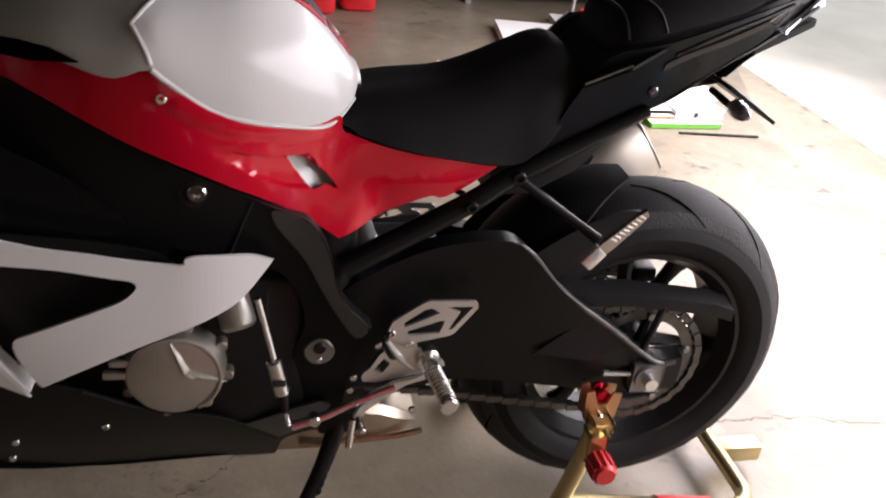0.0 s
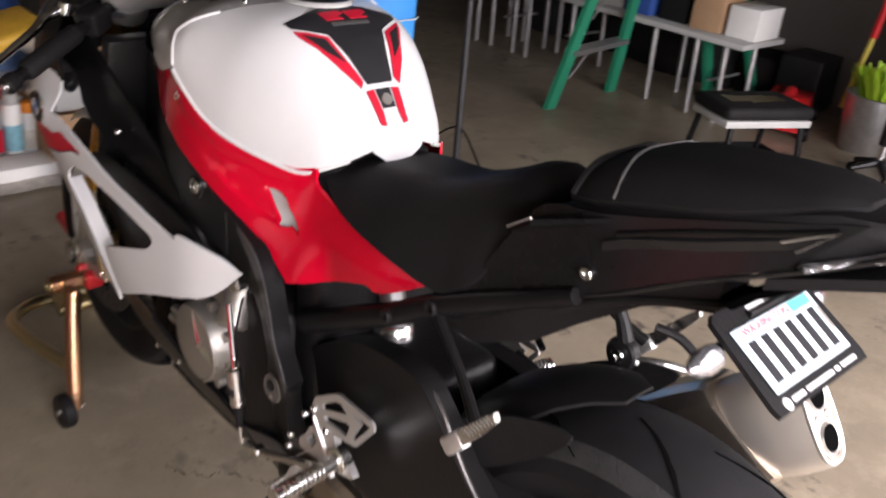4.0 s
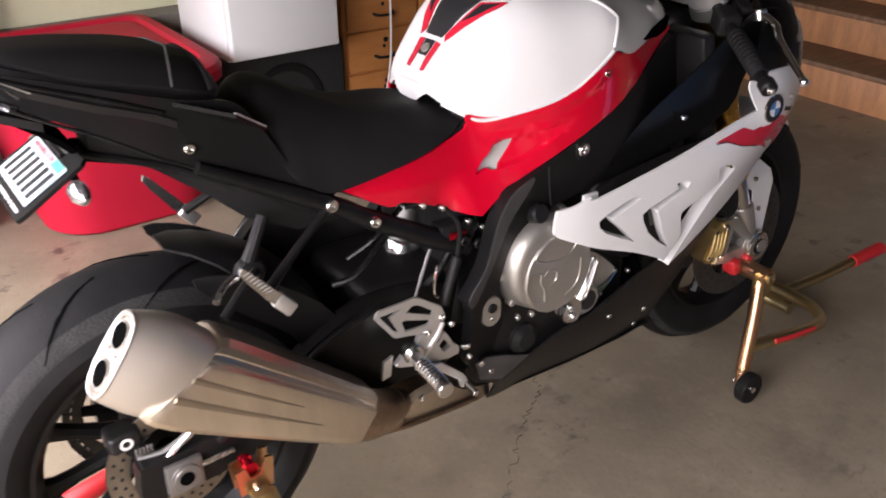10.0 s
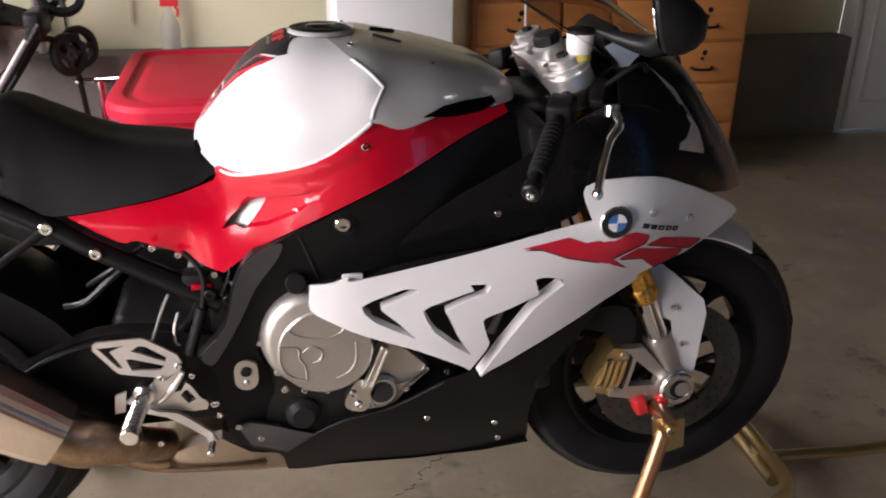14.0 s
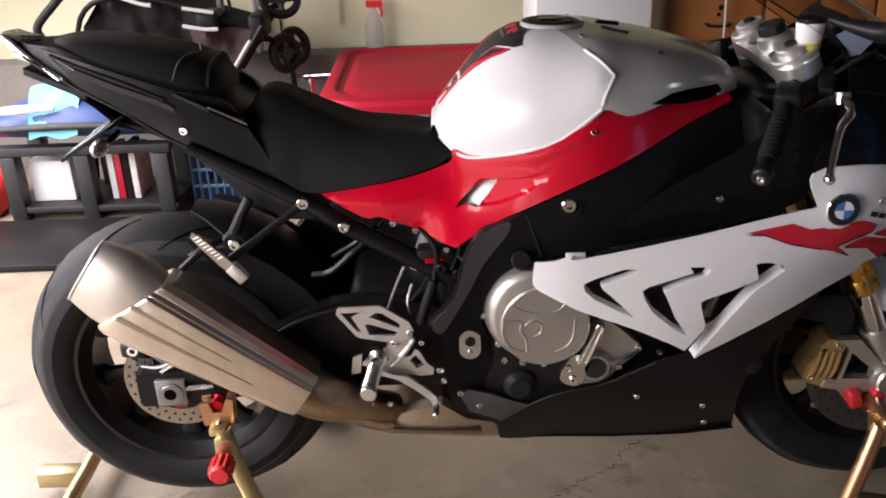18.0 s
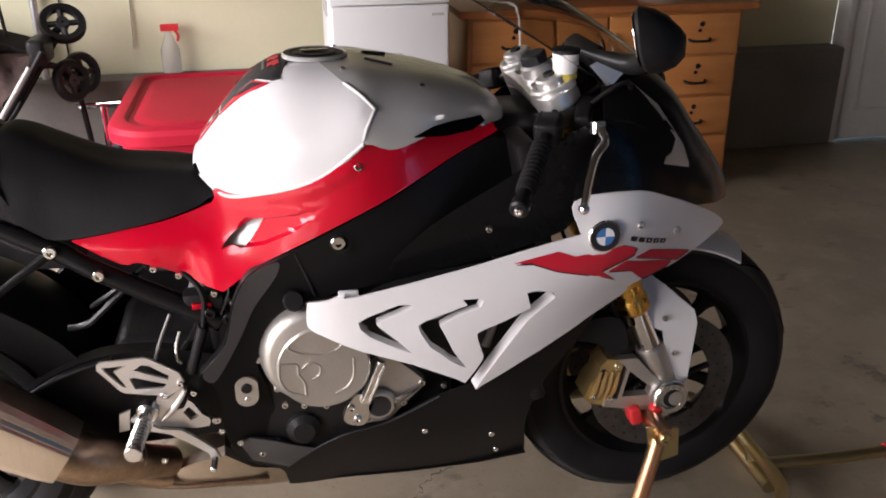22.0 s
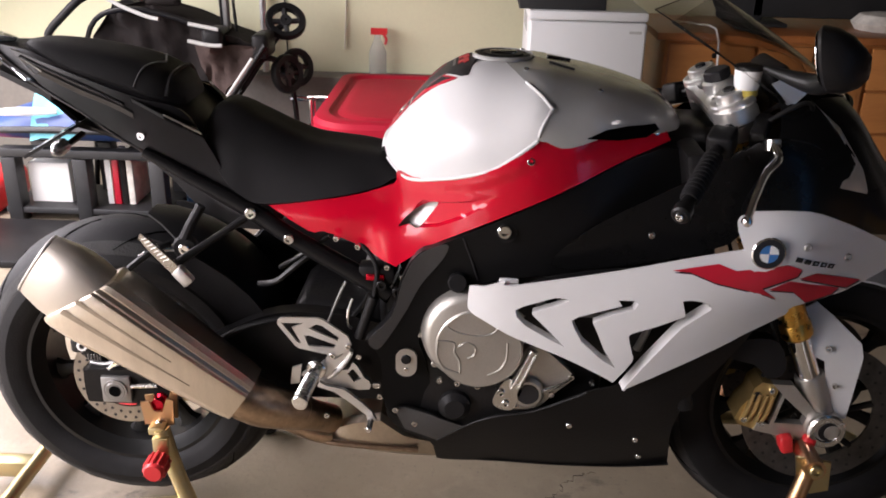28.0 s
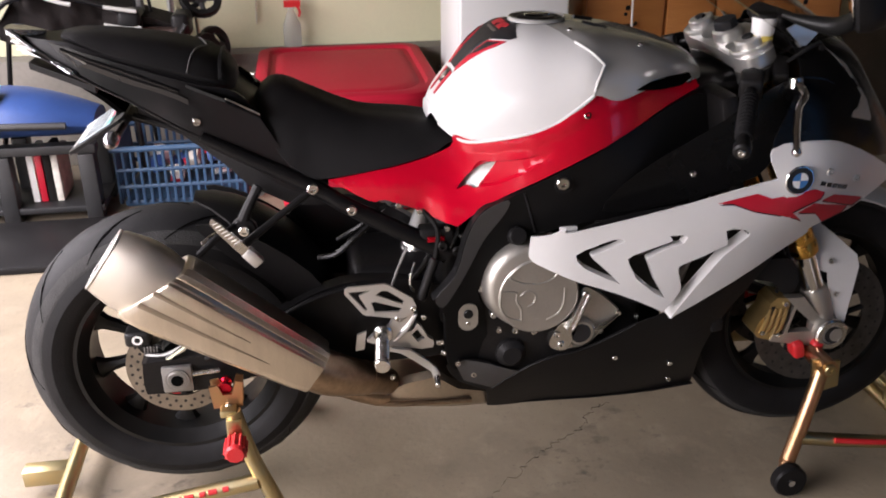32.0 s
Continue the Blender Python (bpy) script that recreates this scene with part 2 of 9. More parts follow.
def loft(rings, caps=True, closed=True):
    bm = bmesh.new()
    V = [[bm.verts.new(p) for p in ring] for ring in rings]
    n = len(V[0])
    for a, b in zip(V, V[1:]):
        for k in range(n if closed else n - 1):
            bm.faces.new((a[k], a[(k + 1) % n], b[(k + 1) % n], b[k]))
    if caps and closed:
        bm.faces.new(V[0][::-1])
        bm.faces.new(V[-1])
    return bm


def surface(ctrl):
    """A smooth sheet x = f(y, z) through a few control points (y, z, x)."""
    c = np.array(ctrl, float)
    P, n = c[:, :2], len(c)
    ker = lambda d: np.where(d > 0, d * d * np.log(d + 1e-9), 0)
    A = np.zeros((n + 3, n + 3))
    A[:n, :n] = ker(np.linalg.norm(P[:, None] - P[None], axis=-1)) + 1e-4 * np.eye(n)
    A[:n, n], A[:n, n + 1 :], A[n, :n], A[n + 1 :, :n] = 1, P, 1, P.T
    w = np.linalg.solve(A, np.r_[c[:, 2], 0, 0, 0])
    return lambda y, z: float((w[:n] * ker(np.hypot(P[:, 0] - y, P[:, 1] - z))).sum() + w[n] + w[n + 1] * y + w[n + 2] * z)


def skin(outline, f, thick=0.004, side=1, holes=(), step=0.025, out=0.0, per=3, curved=True, creases=()):
    """A panel cut to an outline (y, z) and laid on the sheet x = f(y, z), with holes through it and real thickness."""
    from mathutils.geometry import delaunay_2d_cdt
    loops = [[Vector(p[:2]) for p in (spline(o, per, True) if curved else o)] for o in (outline, *holes)]
    co, faces_in = [], []
    for lp in loops:
        faces_in.append(list(range(len(co), len(co) + len(lp))))
        co += lp
    ys, zs = [p.x for p in loops[0]], [p.y for p in loops[0]]

    def inside(q, lp):
        c, j = False, len(lp) - 1
        for i in range(len(lp)):
            a, b = lp[i], lp[j]
            if (a.y > q.y) != (b.y > q.y) and q.x < (b.x - a.x) * (q.y - a.y) / (b.y - a.y) + a.x:
                c = not c
            j = i
        return c

    for ln in creases:
        for a, b in zip(ln, ln[1:]):
            n = max(1, int((Vector(b) - Vector(a)).length / step * 1.5))
            co += [Vector(a).lerp(Vector(b), k / n) for k in range(n)]
    y = min(ys) + step / 2
    while y < max(ys):
        z = min(zs) + step / 2
        while z < max(zs):
            q = Vector((y, z))
            if inside(q, loops[0]) and not any(inside(q, h) for h in loops[1:]) and min((q - p).length for p in co) > step * 0.35:
                co.append(q)
            z += step
        y += step
    vs, _, fs, _, _, _ = delaunay_2d_cdt(co, [], faces_in, 0, 1e-6)
    bm = bmesh.new()
    F = f if callable(f) else (lambda y, z: f)
    front = [bm.verts.new((side * (F(v.x, v.y) + out), v.x, v.y)) for v in vs]
    back = [bm.verts.new((side * (F(v.x, v.y) + out - thick), v.x, v.y)) for v in vs]
    count = {}
    for t in fs:
        mid = sum((vs[i] for i in t), Vector((0, 0))) / len(t)
        if not inside(mid, loops[0]) or any(inside(mid, h) for h in loops[1:]):
            continue
        bm.faces.new([front[i] for i in t])
        bm.faces.new([back[i] for i in reversed(t)])
        for a, b in zip(t, [*t[1:], t[0]]):
            k = (min(a, b), max(a, b))
            count[k] = None if k in count else (a, b)
    for e in count.values():
        if e:
            bm.faces.new((front[e[1]], front[e[0]], back[e[0]], back[e[1]]))
    bmesh.ops.delete(bm, geom=[v for v in bm.verts if not v.link_faces], context="VERTS")
    return bm


def bolt(at, axis=(1, 0, 0), r=0.008, h=0.005):
    """A socket-head screw with a dark hollow."""
    a, d = Vector(at), Vector(axis)
    m = Matrix.Translation(a) @ d.to_track_quat("Z", "Y").to_matrix().to_4x4()
    return lathe([(1e-5, h * 0.3), (r * 0.45, h * 0.3), (r * 0.5, h), (r * 0.85, h), (r, h * 0.7), (r, -0.002), (1e-5, -0.002)], 14, m, closed=False)


def interp(table, y):
    xs, vs = zip(*table)
    return float(np.interp(y, xs, vs))


def easy(table):
    """A smooth curve through (y, value) pairs."""
    pts = spline([(a, b, 0) for a, b in table], 8)
    xs, vs = [p.x for p in pts], [p.y for p in pts]
    return lambda y: float(np.interp(y, xs, vs))
# ---- the motorcycle: y runs forward, rear axle at y = 0 ----
RA, FA = Vector((0, 0, 0.364)), Vector((0, 1.443, 0.336))
bike = thing("motorcycle", "white, red and black sport motorcycle held upright on paddock stands", "motorcycle")


def both(name, make, material, label=""):
    for s in (1, -1):
        part(name, make(s), material, bike, label)


# wheels
def tyre_bm(r, w, rim):
    """Round-shouldered tyre about x, as a closed ring profile."""
    prof = []
    for k in range(13):
        a = radians(-78 + 156 * k / 12)
        prof.append((r - w * 0.5 * (1 - math.cos(a)) * 0.92, w * 0.5 * math.sin(a)))
    prof += [(rim + 0.018, w * 0.46), (rim, w * 0.40), (rim - 0.004, w * 0.36), (rim - 0.004, -w * 0.36), (rim, -w * 0.40), (rim + 0.018, -w * 0.46)]
    return prof


def wheel(center, r, w, name, spokes):
    m = Matrix.Translation(center) @ Matrix.Rotation(radians(90), 4, "Y")
    rim = 0.216
    tyre = part("tyre", lathe(tyre_bm(r, w, rim), 72, m), RUBBER, bike, "black road tyre with slanted grooves")
    # worn band near the shoulder
    for s in (1, -1):
        band = []
        for k in range(5):
            a = radians(s * (46 + 18 * k / 4))
            band.append((r - w * 0.5 * (1 - math.cos(a)) * 0.92 + 0.0008, w * 0.5 * math.sin(a)))
        inner = [(q - 0.002, h) for q, h in reversed(band)]
        part("worn_shoulder", lathe(band + inner, 72, m), WORN, tyre, "grained worn tyre shoulder")
    # slanted grooves, drawn as thin black ridges that paint their shade
    n = 11
    for k in range(n):
        for s in (1, -1):
            pts = []
            for j in range(7):
                u = j / 6
                a = radians(s * (6 + 52 * u))
                rr = r - w * 0.5 * (1 - math.cos(a)) * 0.92
                th = 2 * math.pi * (k + (0.5 if s < 0 else 0)) / n + 0.42 * u**0.8
                pts.append(Vector((w * 0.5 * math.sin(a), rr * math.cos(th), rr * math.sin(th))))
            rings = []
            for j, p in enumerate(pts):
                d = (pts[min(j + 1, 6)] - pts[max(j - 1, 0)]).normalized()
                nrm = Vector((p.x * 0.9, p.y, p.z)).normalized()
                sd = d.cross(nrm).normalized() * (0.0035 * (1 - 0.6 * abs(j - 3) / 3))
                rings.append([p - sd + nrm * 0.0006, p + nrm * 0.0009, p + sd + nrm * 0.0006, p - nrm * 0.002])
            part("groove", moved(loft(rings), Matrix.Translation(center)), DEEPBLK, tyre)
    hw = w * 0.40
    rimp = [(rim + 0.004, -hw), (rim + 0.004, -hw + 0.006), (rim - 0.012, -hw + 0.012), (rim - 0.022, -hw + 0.03), (rim - 0.024, 0), (rim - 0.022, hw - 0.03), (rim - 0.012, hw - 0.012), (rim + 0.004, hw - 0.006), (rim + 0.004, hw), (rim - 0.008, hw), (rim - 0.016, hw - 0.016), (rim - 0.027, hw - 0.03), (rim - 0.027, -hw + 0.03), (rim - 0.016, -hw + 0.016), (rim - 0.008, -hw)]
    rim_ob = part("rim", lathe(rimp, 64, m), BLACKRIM, bike, "black cast wheel rim")
    part("hub", lathe([(0.02, -0.06), (0.042, -0.06), (0.046, -0.03), (0.05, 0), (0.046, 0.03), (0.042, 0.06), (0.02, 0.06)], 32, m), BLACKRIM, rim_ob)
    for k in range(spokes):
        a = 2 * math.pi * (k + 0.35) / spokes
        d, t = Vector((0, math.cos(a), math.sin(a))), Vector((0, -math.sin(a), math.cos(a)))
        rings = []
        for u, hw_, ht in ((0.04, 0.018, 0.022), (0.09, 0.014, 0.016), (0.14, 0.014, 0.013), (rim - 0.045, 0.018, 0.014), (rim - 0.026, 0.030, 0.018)):
            c = Vector(center) + d * u
            rings.append([c + t * (hw_ * math.cos(q)) + Vector((1, 0, 0)) * (ht * math.sin(q)) for q in [2 * math.pi * j / 8 for j in range(8)]])
        part("spoke", loft(rings), BLACKRIM, rim_ob)
    return tyre, rim_ob


def disc(x, center, r0, r1, name, th=0.005, holes=28):
    """A drilled brake disc: dark hole plugs show as real rings."""
    m = Matrix.Translation(Vector(center) + Vector((x, 0, 0))) @ Matrix.Rotation(radians(90), 4, "Y")
    # front discs get the darker steel to paint the fender's shade on them
    ob = part(name, lathe([(r0, -th / 2), (r1 - 0.0008, -th / 2), (r1, 0), (r1 - 0.0008, th / 2), (r0, th / 2)], 64, m), STEEL if name == "rear_disc" else DARKSTEEL, bike, "drilled steel brake disc")
    holes_bm = bmesh.new()
    for k in range(holes):
        for j in range(2):
            a = 2 * math.pi * (k + 0.5 * j) / holes
            rr = r0 + (r1 - r0) * (0.35 + 0.35 * j)
            mm = Matrix.Translation(Vector(center) + Vector((x, rr * math.cos(a), rr * math.sin(a)))) @ Matrix.Rotation(radians(90), 4, "Y")
            bmesh.ops.create_cone(holes_bm, cap_ends=True, segments=8, radius1=0.0035, radius2=0.0035, depth=th + 0.0012, matrix=mm)
    part("drilled_holes", holes_bm, INK, ob)
    return ob


wheel(RA, 0.323, 0.19, "rear", 10)
wheel(FA, 0.314, 0.122, "front", 10)
disc(0.092, RA, 0.072, 0.110, "rear_disc")
for s in (1, -1):
    fd = disc(s * 0.082, FA, 0.105, 0.160, "front_disc")
    for k in range(6):
        a = 2 * math.pi * k / 6
        part("disc_arm", tube([FA + Vector((s * 0.07, 0.045 * math.cos(a), 0.045 * math.sin(a))), FA + Vector((s * 0.08, 0.108 * math.cos(a + 0.25), 0.108 * math.sin(a + 0.25)))], 0.007, 8), DARKENG, fd)
rl = [RA + Vector((x, 0, 0)) for x in (-0.17, 0.152)]
part("rear_axle", tube([*rl], 0.012, 16), CHROME, bike)
part("front_axle", tube([FA + Vector((-0.155, 0, 0)), FA + Vector((0.155, 0, 0))], 0.016, 18), CASTALU, bike)

# swingarm
SW = [(0.60, 0.50), (0.53, 0.530), (0.45, 0.548), (0.34, 0.548), (0.25, 0.515), (0.16, 0.455), (0.06, 0.412), (-0.055, 0.405), (-0.065, 0.40), (-0.068, 0.335), (-0.05, 0.325), (0.06, 0.325), (0.20, 0.35), (0.42, 0.345), (0.58, 0.36)]
SWL = [(0.60, 0.50), (0.52, 0.58), (0.42, 0.635), (0.315, 0.652), (0.268, 0.633), (0.191, 0.551), (0.092, 0.476), (-0.005, 0.402), (-0.055, 0.402), (-0.065, 0.398), (-0.068, 0.335), (-0.05, 0.325), (0.06, 0.325), (0.20, 0.345), (0.34, 0.36), (0.42, 0.345), (0.58, 0.36)]
sw_f = surface([(0.6, 0.43, 0.115), (0.4, 0.5, 0.128), (0.2, 0.42, 0.135), (0.0, 0.365, 0.135), (0.3, 0.36, 0.12)])
for s in (1, -1):
    sw = part("swingarm_beam", skin(SW if s > 0 else SWL, sw_f, 0.036, s, step=0.04), SATIN, bike, "black swingarm beam")
    part("adjuster_block", rbox((s * 0.134, -0.030, 0.335), (s * 0.148, 0.030, 0.394), 0.003), GREYALU, sw, "square alloy axle adjuster block")
    if s > 0:
        # flat black disc paints the depth of the hollow axle
        part("axle_hollow", cyl((0.1535, 0, 0.365), (0.1545, 0, 0.365), 0.0125, 20, 0.0004), DEEPBLK, sw, "black disc painted as the shade in the axle end")
    part("axle_nut", cyl((s * 0.148, 0, 0.365), (s * 0.153, 0, 0.365), 0.0205, 24 if s > 0 else 6), GREYALU, sw)
    part("axle_washer", lathe([(0.012, 0), (0.024, 0), (0.024, 0.004), (0.012, 0.004)], 24, Matrix.Translation((s * 0.148, 0, 0.365)) @ Matrix.Rotation(radians(90 * s), 4, "Y")), GREYALU, sw)
    part("adjuster_screw", tube([(s * 0.142, 0.03, 0.372), (s * 0.142, 0.085, 0.376)], 0.005, 8), ALU, sw)
    # left edge tube is greyer than the black beam to paint its highlight
    part("swingarm_edge", tube([(s * 0.145, 0.37, 0.545), (s * 0.147, 0.27, 0.518), (s * 0.147, 0.16, 0.45), (s * 0.145, 0.06, 0.405)] if s > 0 else [(-0.135, 0.30, 0.645), (-0.139, 0.255, 0.620), (-0.142, 0.191, 0.549), (-0.144, 0.092, 0.474), (-0.144, -0.008, 0.398), (-0.143, -0.05, 0.396)], 0.006 if s > 0 else 0.0048, 8), SATIN if s > 0 else DARKSTEEL, sw, "rounded swingarm edge")
part("swingarm_bridge", rbox((-0.11, 0.36, 0.37), (0.11, 0.56, 0.56), 0.03, 3), DARKENG, bike)
part("label_plate", skin([(0.225, 0.425), (0.115, 0.405), (0.055, 0.432), (0.15, 0.485)], 0.143, 0.002, -1, curved=False), PLASTIC, bike, "grey warning label on the swingarm")

# chain, sprocket and guard on the other flank
ms = Matrix.Translation(RA + Vector((-0.092, 0, 0))) @ Matrix.Rotation(radians(90), 4, "Y")
spr = part("sprocket", lathe([(0.093, -0.003), (0.112, -0.003), (0.112, 0.003), (0.093, 0.003)], 45, ms), DARKSTEEL, bike, "rear sprocket ring")
for k in range(5):
    a = 2 * math.pi * k / 5 + 0.4
    part("carrier_arm", tube([RA + Vector((-0.085, 0.03 * math.cos(a), 0.03 * math.sin(a))), RA + Vector((-0.090, 0.097 * math.cos(a), 0.097 * math.sin(a)))], [0.014, 0.009], 8), BLACKRIM, spr)
    part("carrier_nut", cyl(RA + Vector((-0.093, 0.099 * math.cos(a), 0.099 * math.sin(a))), RA + Vector((-0.100, 0.099 * math.cos(a), 0.099 * math.sin(a))), 0.008, 6), GREYALU, spr)
teeth = bmesh.new()
for k in range(45):
    a = 2 * math.pi * k / 45
    bmesh.ops.create_cube(teeth, size=1, matrix=Matrix.Translation(RA + Vector((-0.092, 0.115 * math.cos(a), 0.115 * math.sin(a)))) @ Matrix.Rotation(a, 4, "X") @ Matrix.Diagonal((0.005, 0.01, 0.006, 1)))
part("sprocket_teeth", teeth, DARKSTEEL, spr)
links = bmesh.new()
runs = [((0.0, 0.122), (0.56, 0.06)), ((0.0, -0.122), (0.56, -0.035))]
for (y0, dz0), (y1, dz1) in runs:
    for k in range(36):
        u = k / 35
        y, z = y0 + (y1 - y0) * u, 0.365 + dz0 + (0.02 * u) + (dz1 - dz0) * u
        bmesh.ops.create_cube(links, size=1, matrix=Matrix.Translation((-0.092, y, z)) @ Matrix.Diagonal((0.018 if k % 2 else 0.013, 0.0155, 0.013, 1)))
for k in range(26):
    a = math.pi / 2 + math.pi * k / 25
    bmesh.ops.create_cube(links, size=1, matrix=Matrix.Translation(RA + Vector((-0.092, 0.122 * math.cos(a), 0.122 * math.sin(a)))) @ Matrix.Rotation(a, 4, "X") @ Matrix.Diagonal((0.018 if k % 2 else 0.013, 0.013, 0.0155, 1)))
part("chain", links, DARKSTEEL, bike, "greasy drive chain")
part("chain_guard", loft([[(-0.115, y, z - 0.012), (-0.115, y, z + 0.012), (-0.075, y, z + 0.02), (-0.075, y, z + 0.012)] for y, z in ((0.36, 0.51), (0.2, 0.515), (0.05, 0.51), (-0.12, 0.485), (-0.16, 0.47))]), PLASTIC, bike, "black plastic chain guard")
part("guard_stay", tube([(-0.11, -0.02, 0.49), (-0.135, 0.02, 0.40)], 0.007, 8), PLASTIC, bike)

# hugger over the rear tyre
hug = []
for k in range(13):
    a = radians(8 + 72 * k / 12)
    r = 0.348 + 0.012 * math.sin(k / 12 * math.pi)
    wd = 0.112 * (1 - 0.75 * max(0, (k - 7) / 5) ** 1.6)
    c, sn = math.cos(a), math.sin(a)
    up = [(x, (r - 0.10 * abs(x / 0.112) ** 2.6 * 0.5) * c, 0.365 + (r - 0.10 * abs(x / 0.112) ** 2.6 * 0.5) * sn) for x in [wd * (j / 4 - 1) for j in range(9)]]
    lo = [(x, y - 0.004 * c, z - 0.004 * sn) for x, y, z in reversed(up)]
    hug.append(up + lo)
part("rear_hugger", loft(hug), PLASTIC, bike, "black rear hugger with a pointed tail")
both("hugger_side", lambda s: skin([(0.33, 0.47), (0.28, 0.57), (0.16, 0.66), (0.07, 0.685), (0.12, 0.62), (0.22, 0.53), (0.26, 0.46)], 0.114, 0.005, s), PLASTIC)

# rear caliper and hoses
part("caliper_bracket", skin([(0.02, 0.345), (-0.02, 0.400), (-0.062, 0.436), (-0.075, 0.424), (-0.035, 0.380), (0.0, 0.335)], 0.112, 0.010, 1), DARKENG, bike)
part("caliper_body", rbox((0.070, -0.098, 0.428), (0.118, -0.046, 0.462), 0.009, 3), DARKENG, bike, "black rear brake caliper with a round mark")
for k in range(5):
    part("caliper_fin", rbox((0.116, -0.062 + 0.006 * k, 0.416), (0.121, -0.059 + 0.006 * k, 0.430), 0.001, 1), GREYALU, bike)
part("sensor_cable", tube([(0.112, -0.06, 0.408), (0.124, -0.02, 0.412), (0.130, 0.03, 0.438)], 0.0045, 8), GREYALU, bike)
part("caliper_mark", lathe([(0.006, 0), (0.0105, 0), (0.0105, 0.001), (0.006, 0.001)], 20, Matrix.Translation((0.1185, -0.072, 0.446)) @ Matrix.Rotation(radians(90), 4, "Y")), WHITEP, bike)
part("torque_arm", tube([(0.13, -0.02, 0.40), (0.135, 0.06, 0.46)], 0.006, 8), CHROME, bike)

# exhaust silencer
EX0, EX1 = Vector((0.212, -0.082, 0.669)), Vector((0.205, 0.282, 0.404))
EXA = (EX1 - EX0).normalized()
EXU = Vector((0, -EXA.z, EXA.y)).normalized()
EXX = Vector((1, 0, 0))


def ex_ring(s, hx, hu, p=3.0, n=36):
    c = EX0 + (EX1 - EX0) * s
    out = []
    for k in range(n):
        a = 2 * math.pi * k / n
        ca, sa = math.cos(a), math.sin(a)
        out.append(c + EXX * (hx * math.copysign(abs(ca) ** (2 / p), ca)) + EXU * (hu * math.copysign(abs(sa) ** (2 / p), sa)))
    return out


def sil_size(s):
    return float(np.interp(s, (0.15, 0.5, 0.98, 1.0), (0.056, 0.0565, 0.049, 0.046))), float(np.interp(s, (0.15, 0.27, 0.98, 1.0), (0.0775, 0.076, 0.049, 0.046)))


SECTION = ((-0.5, 1.0), (0.0, 1.0), (0.46, 1.0), (0.70, 0.88), (0.76, 0.74), (0.75, 0.70), (0.86, 0.62), (0.88, 0.57), (0.985, 0.52), (1.0, 0.46), (1.0, 0.20), (1.0, -0.2), (1.0, -0.62), (0.95, -0.80), (0.80, -0.94), (0.5, -1.0), (0.0, -1.0), (-0.5, -1.0), (-0.85, -0.9), (-1.0, -0.6), (-1.0, 0.6), (-0.85, 0.9))
rings = []
for k in range(15):
    ring = []
    for fx, fu in SECTION:
        s0 = min(0.275, max(0.145, 0.205 + 0.075 * fu))
        q = s0 + (1.0 - s0) * (0.0, 0.012, 0.04, *[0.04 + 0.96 * j / 12 for j in range(1, 12)], 1.0)[k]
        hx, hu = sil_size(q)
        grow = (0.915, 0.950, 0.985, 1.0)[min(k, 3)]
        ring.append(EX0 + (EX1 - EX0) * q + EXX * (hx * fx * grow) + EXU * (hu * fu * grow))
    rings.append(ring)
sil = part("silencer_body", loft(rings), TITAN, bike, "brushed titanium silencer body with pressed ridges", sharp=14)
part("silencer_cap", loft([ex_ring(0.012, 0.030, 0.061, 2.4), ex_ring(0.0, 0.034, 0.066, 2.3), ex_ring(0.02, 0.037, 0.069, 2.3), ex_ring(0.10, 0.047, 0.075, 2.4), ex_ring(0.145, 0.0505, 0.0755, 2.45), ex_ring(0.20, 0.0515, 0.0725, 2.6), ex_ring(0.26, 0.050, 0.066, 2.7), ex_ring(0.34, 0.045, 0.060, 2.8)]), TITCAP, sil, "satin silencer end cap")
part("end_plate", loft([ex_ring(0.010, 0.0325, 0.063, 2.4), ex_ring(-0.004, 0.0325, 0.063, 2.4), ex_ring(-0.006, 0.030, 0.0605, 2.4)]), CAPALU, sil, "light oval end plate")
groove = ex_ring(-0.0062, 0.0262, 0.0555, 2.8)
lip = ex_ring(-0.006, 0.0315, 0.0620, 2.8)
# dark ring laid on the plate paints the shade of a groove
part("plate_groove_shade", tube([*groove, groove[0]], 0.0018, 6, 1), TITDARK, sil, "fine dark ring painted as the shade of a groove")
part("plate_rim", tube([*lip, lip[0]], 0.0030, 8, 1), CAPALU, sil, "raised rim of the end plate")
for q in (-0.014, 0.014):
    c = EX0 + EXX * q - EXA * 0.0045
    part("plate_rivet", lathe([(1e-5, 0.0022), (0.004, 0.002), (0.0062, 0.0), (0.0062, -0.002), (1e-5, -0.002)], 16, Matrix.Translation(c) @ (-EXA).to_track_quat("Z", "Y").to_matrix().to_4x4(), closed=False), TITCAP, sil)
for d in (1, -1):
    c = EX0 + EXU * (0.0295 * d) - EXA * 0.001
    part("outlet_pipe", lathe([(0.0185, -0.03), (0.0215, -0.03), (0.0215, 0.004), (0.0205, 0.0055), (0.0185, 0.0045)], 28, Matrix.Translation(c) @ (-EXA).to_track_quat("Z", "Y").to_matrix().to_4x4()), CAPALU, sil, "round outlet rim")
    # flat black disc paints the dark inside of the solid outlet
    part("outlet_shade", cyl(c, c - EXA * 0.0048, 0.0185, 28, 0.0005), DEEPBLK, sil, "black disc painted as the shade inside the outlet")
    part("rivet", cyl(EX0 + EXX * (0.013 * d) + EXA * 0.001, EX0 + EXX * (0.013 * d) - EXA * 0.0035, 0.006, 12), TITAN, sil)
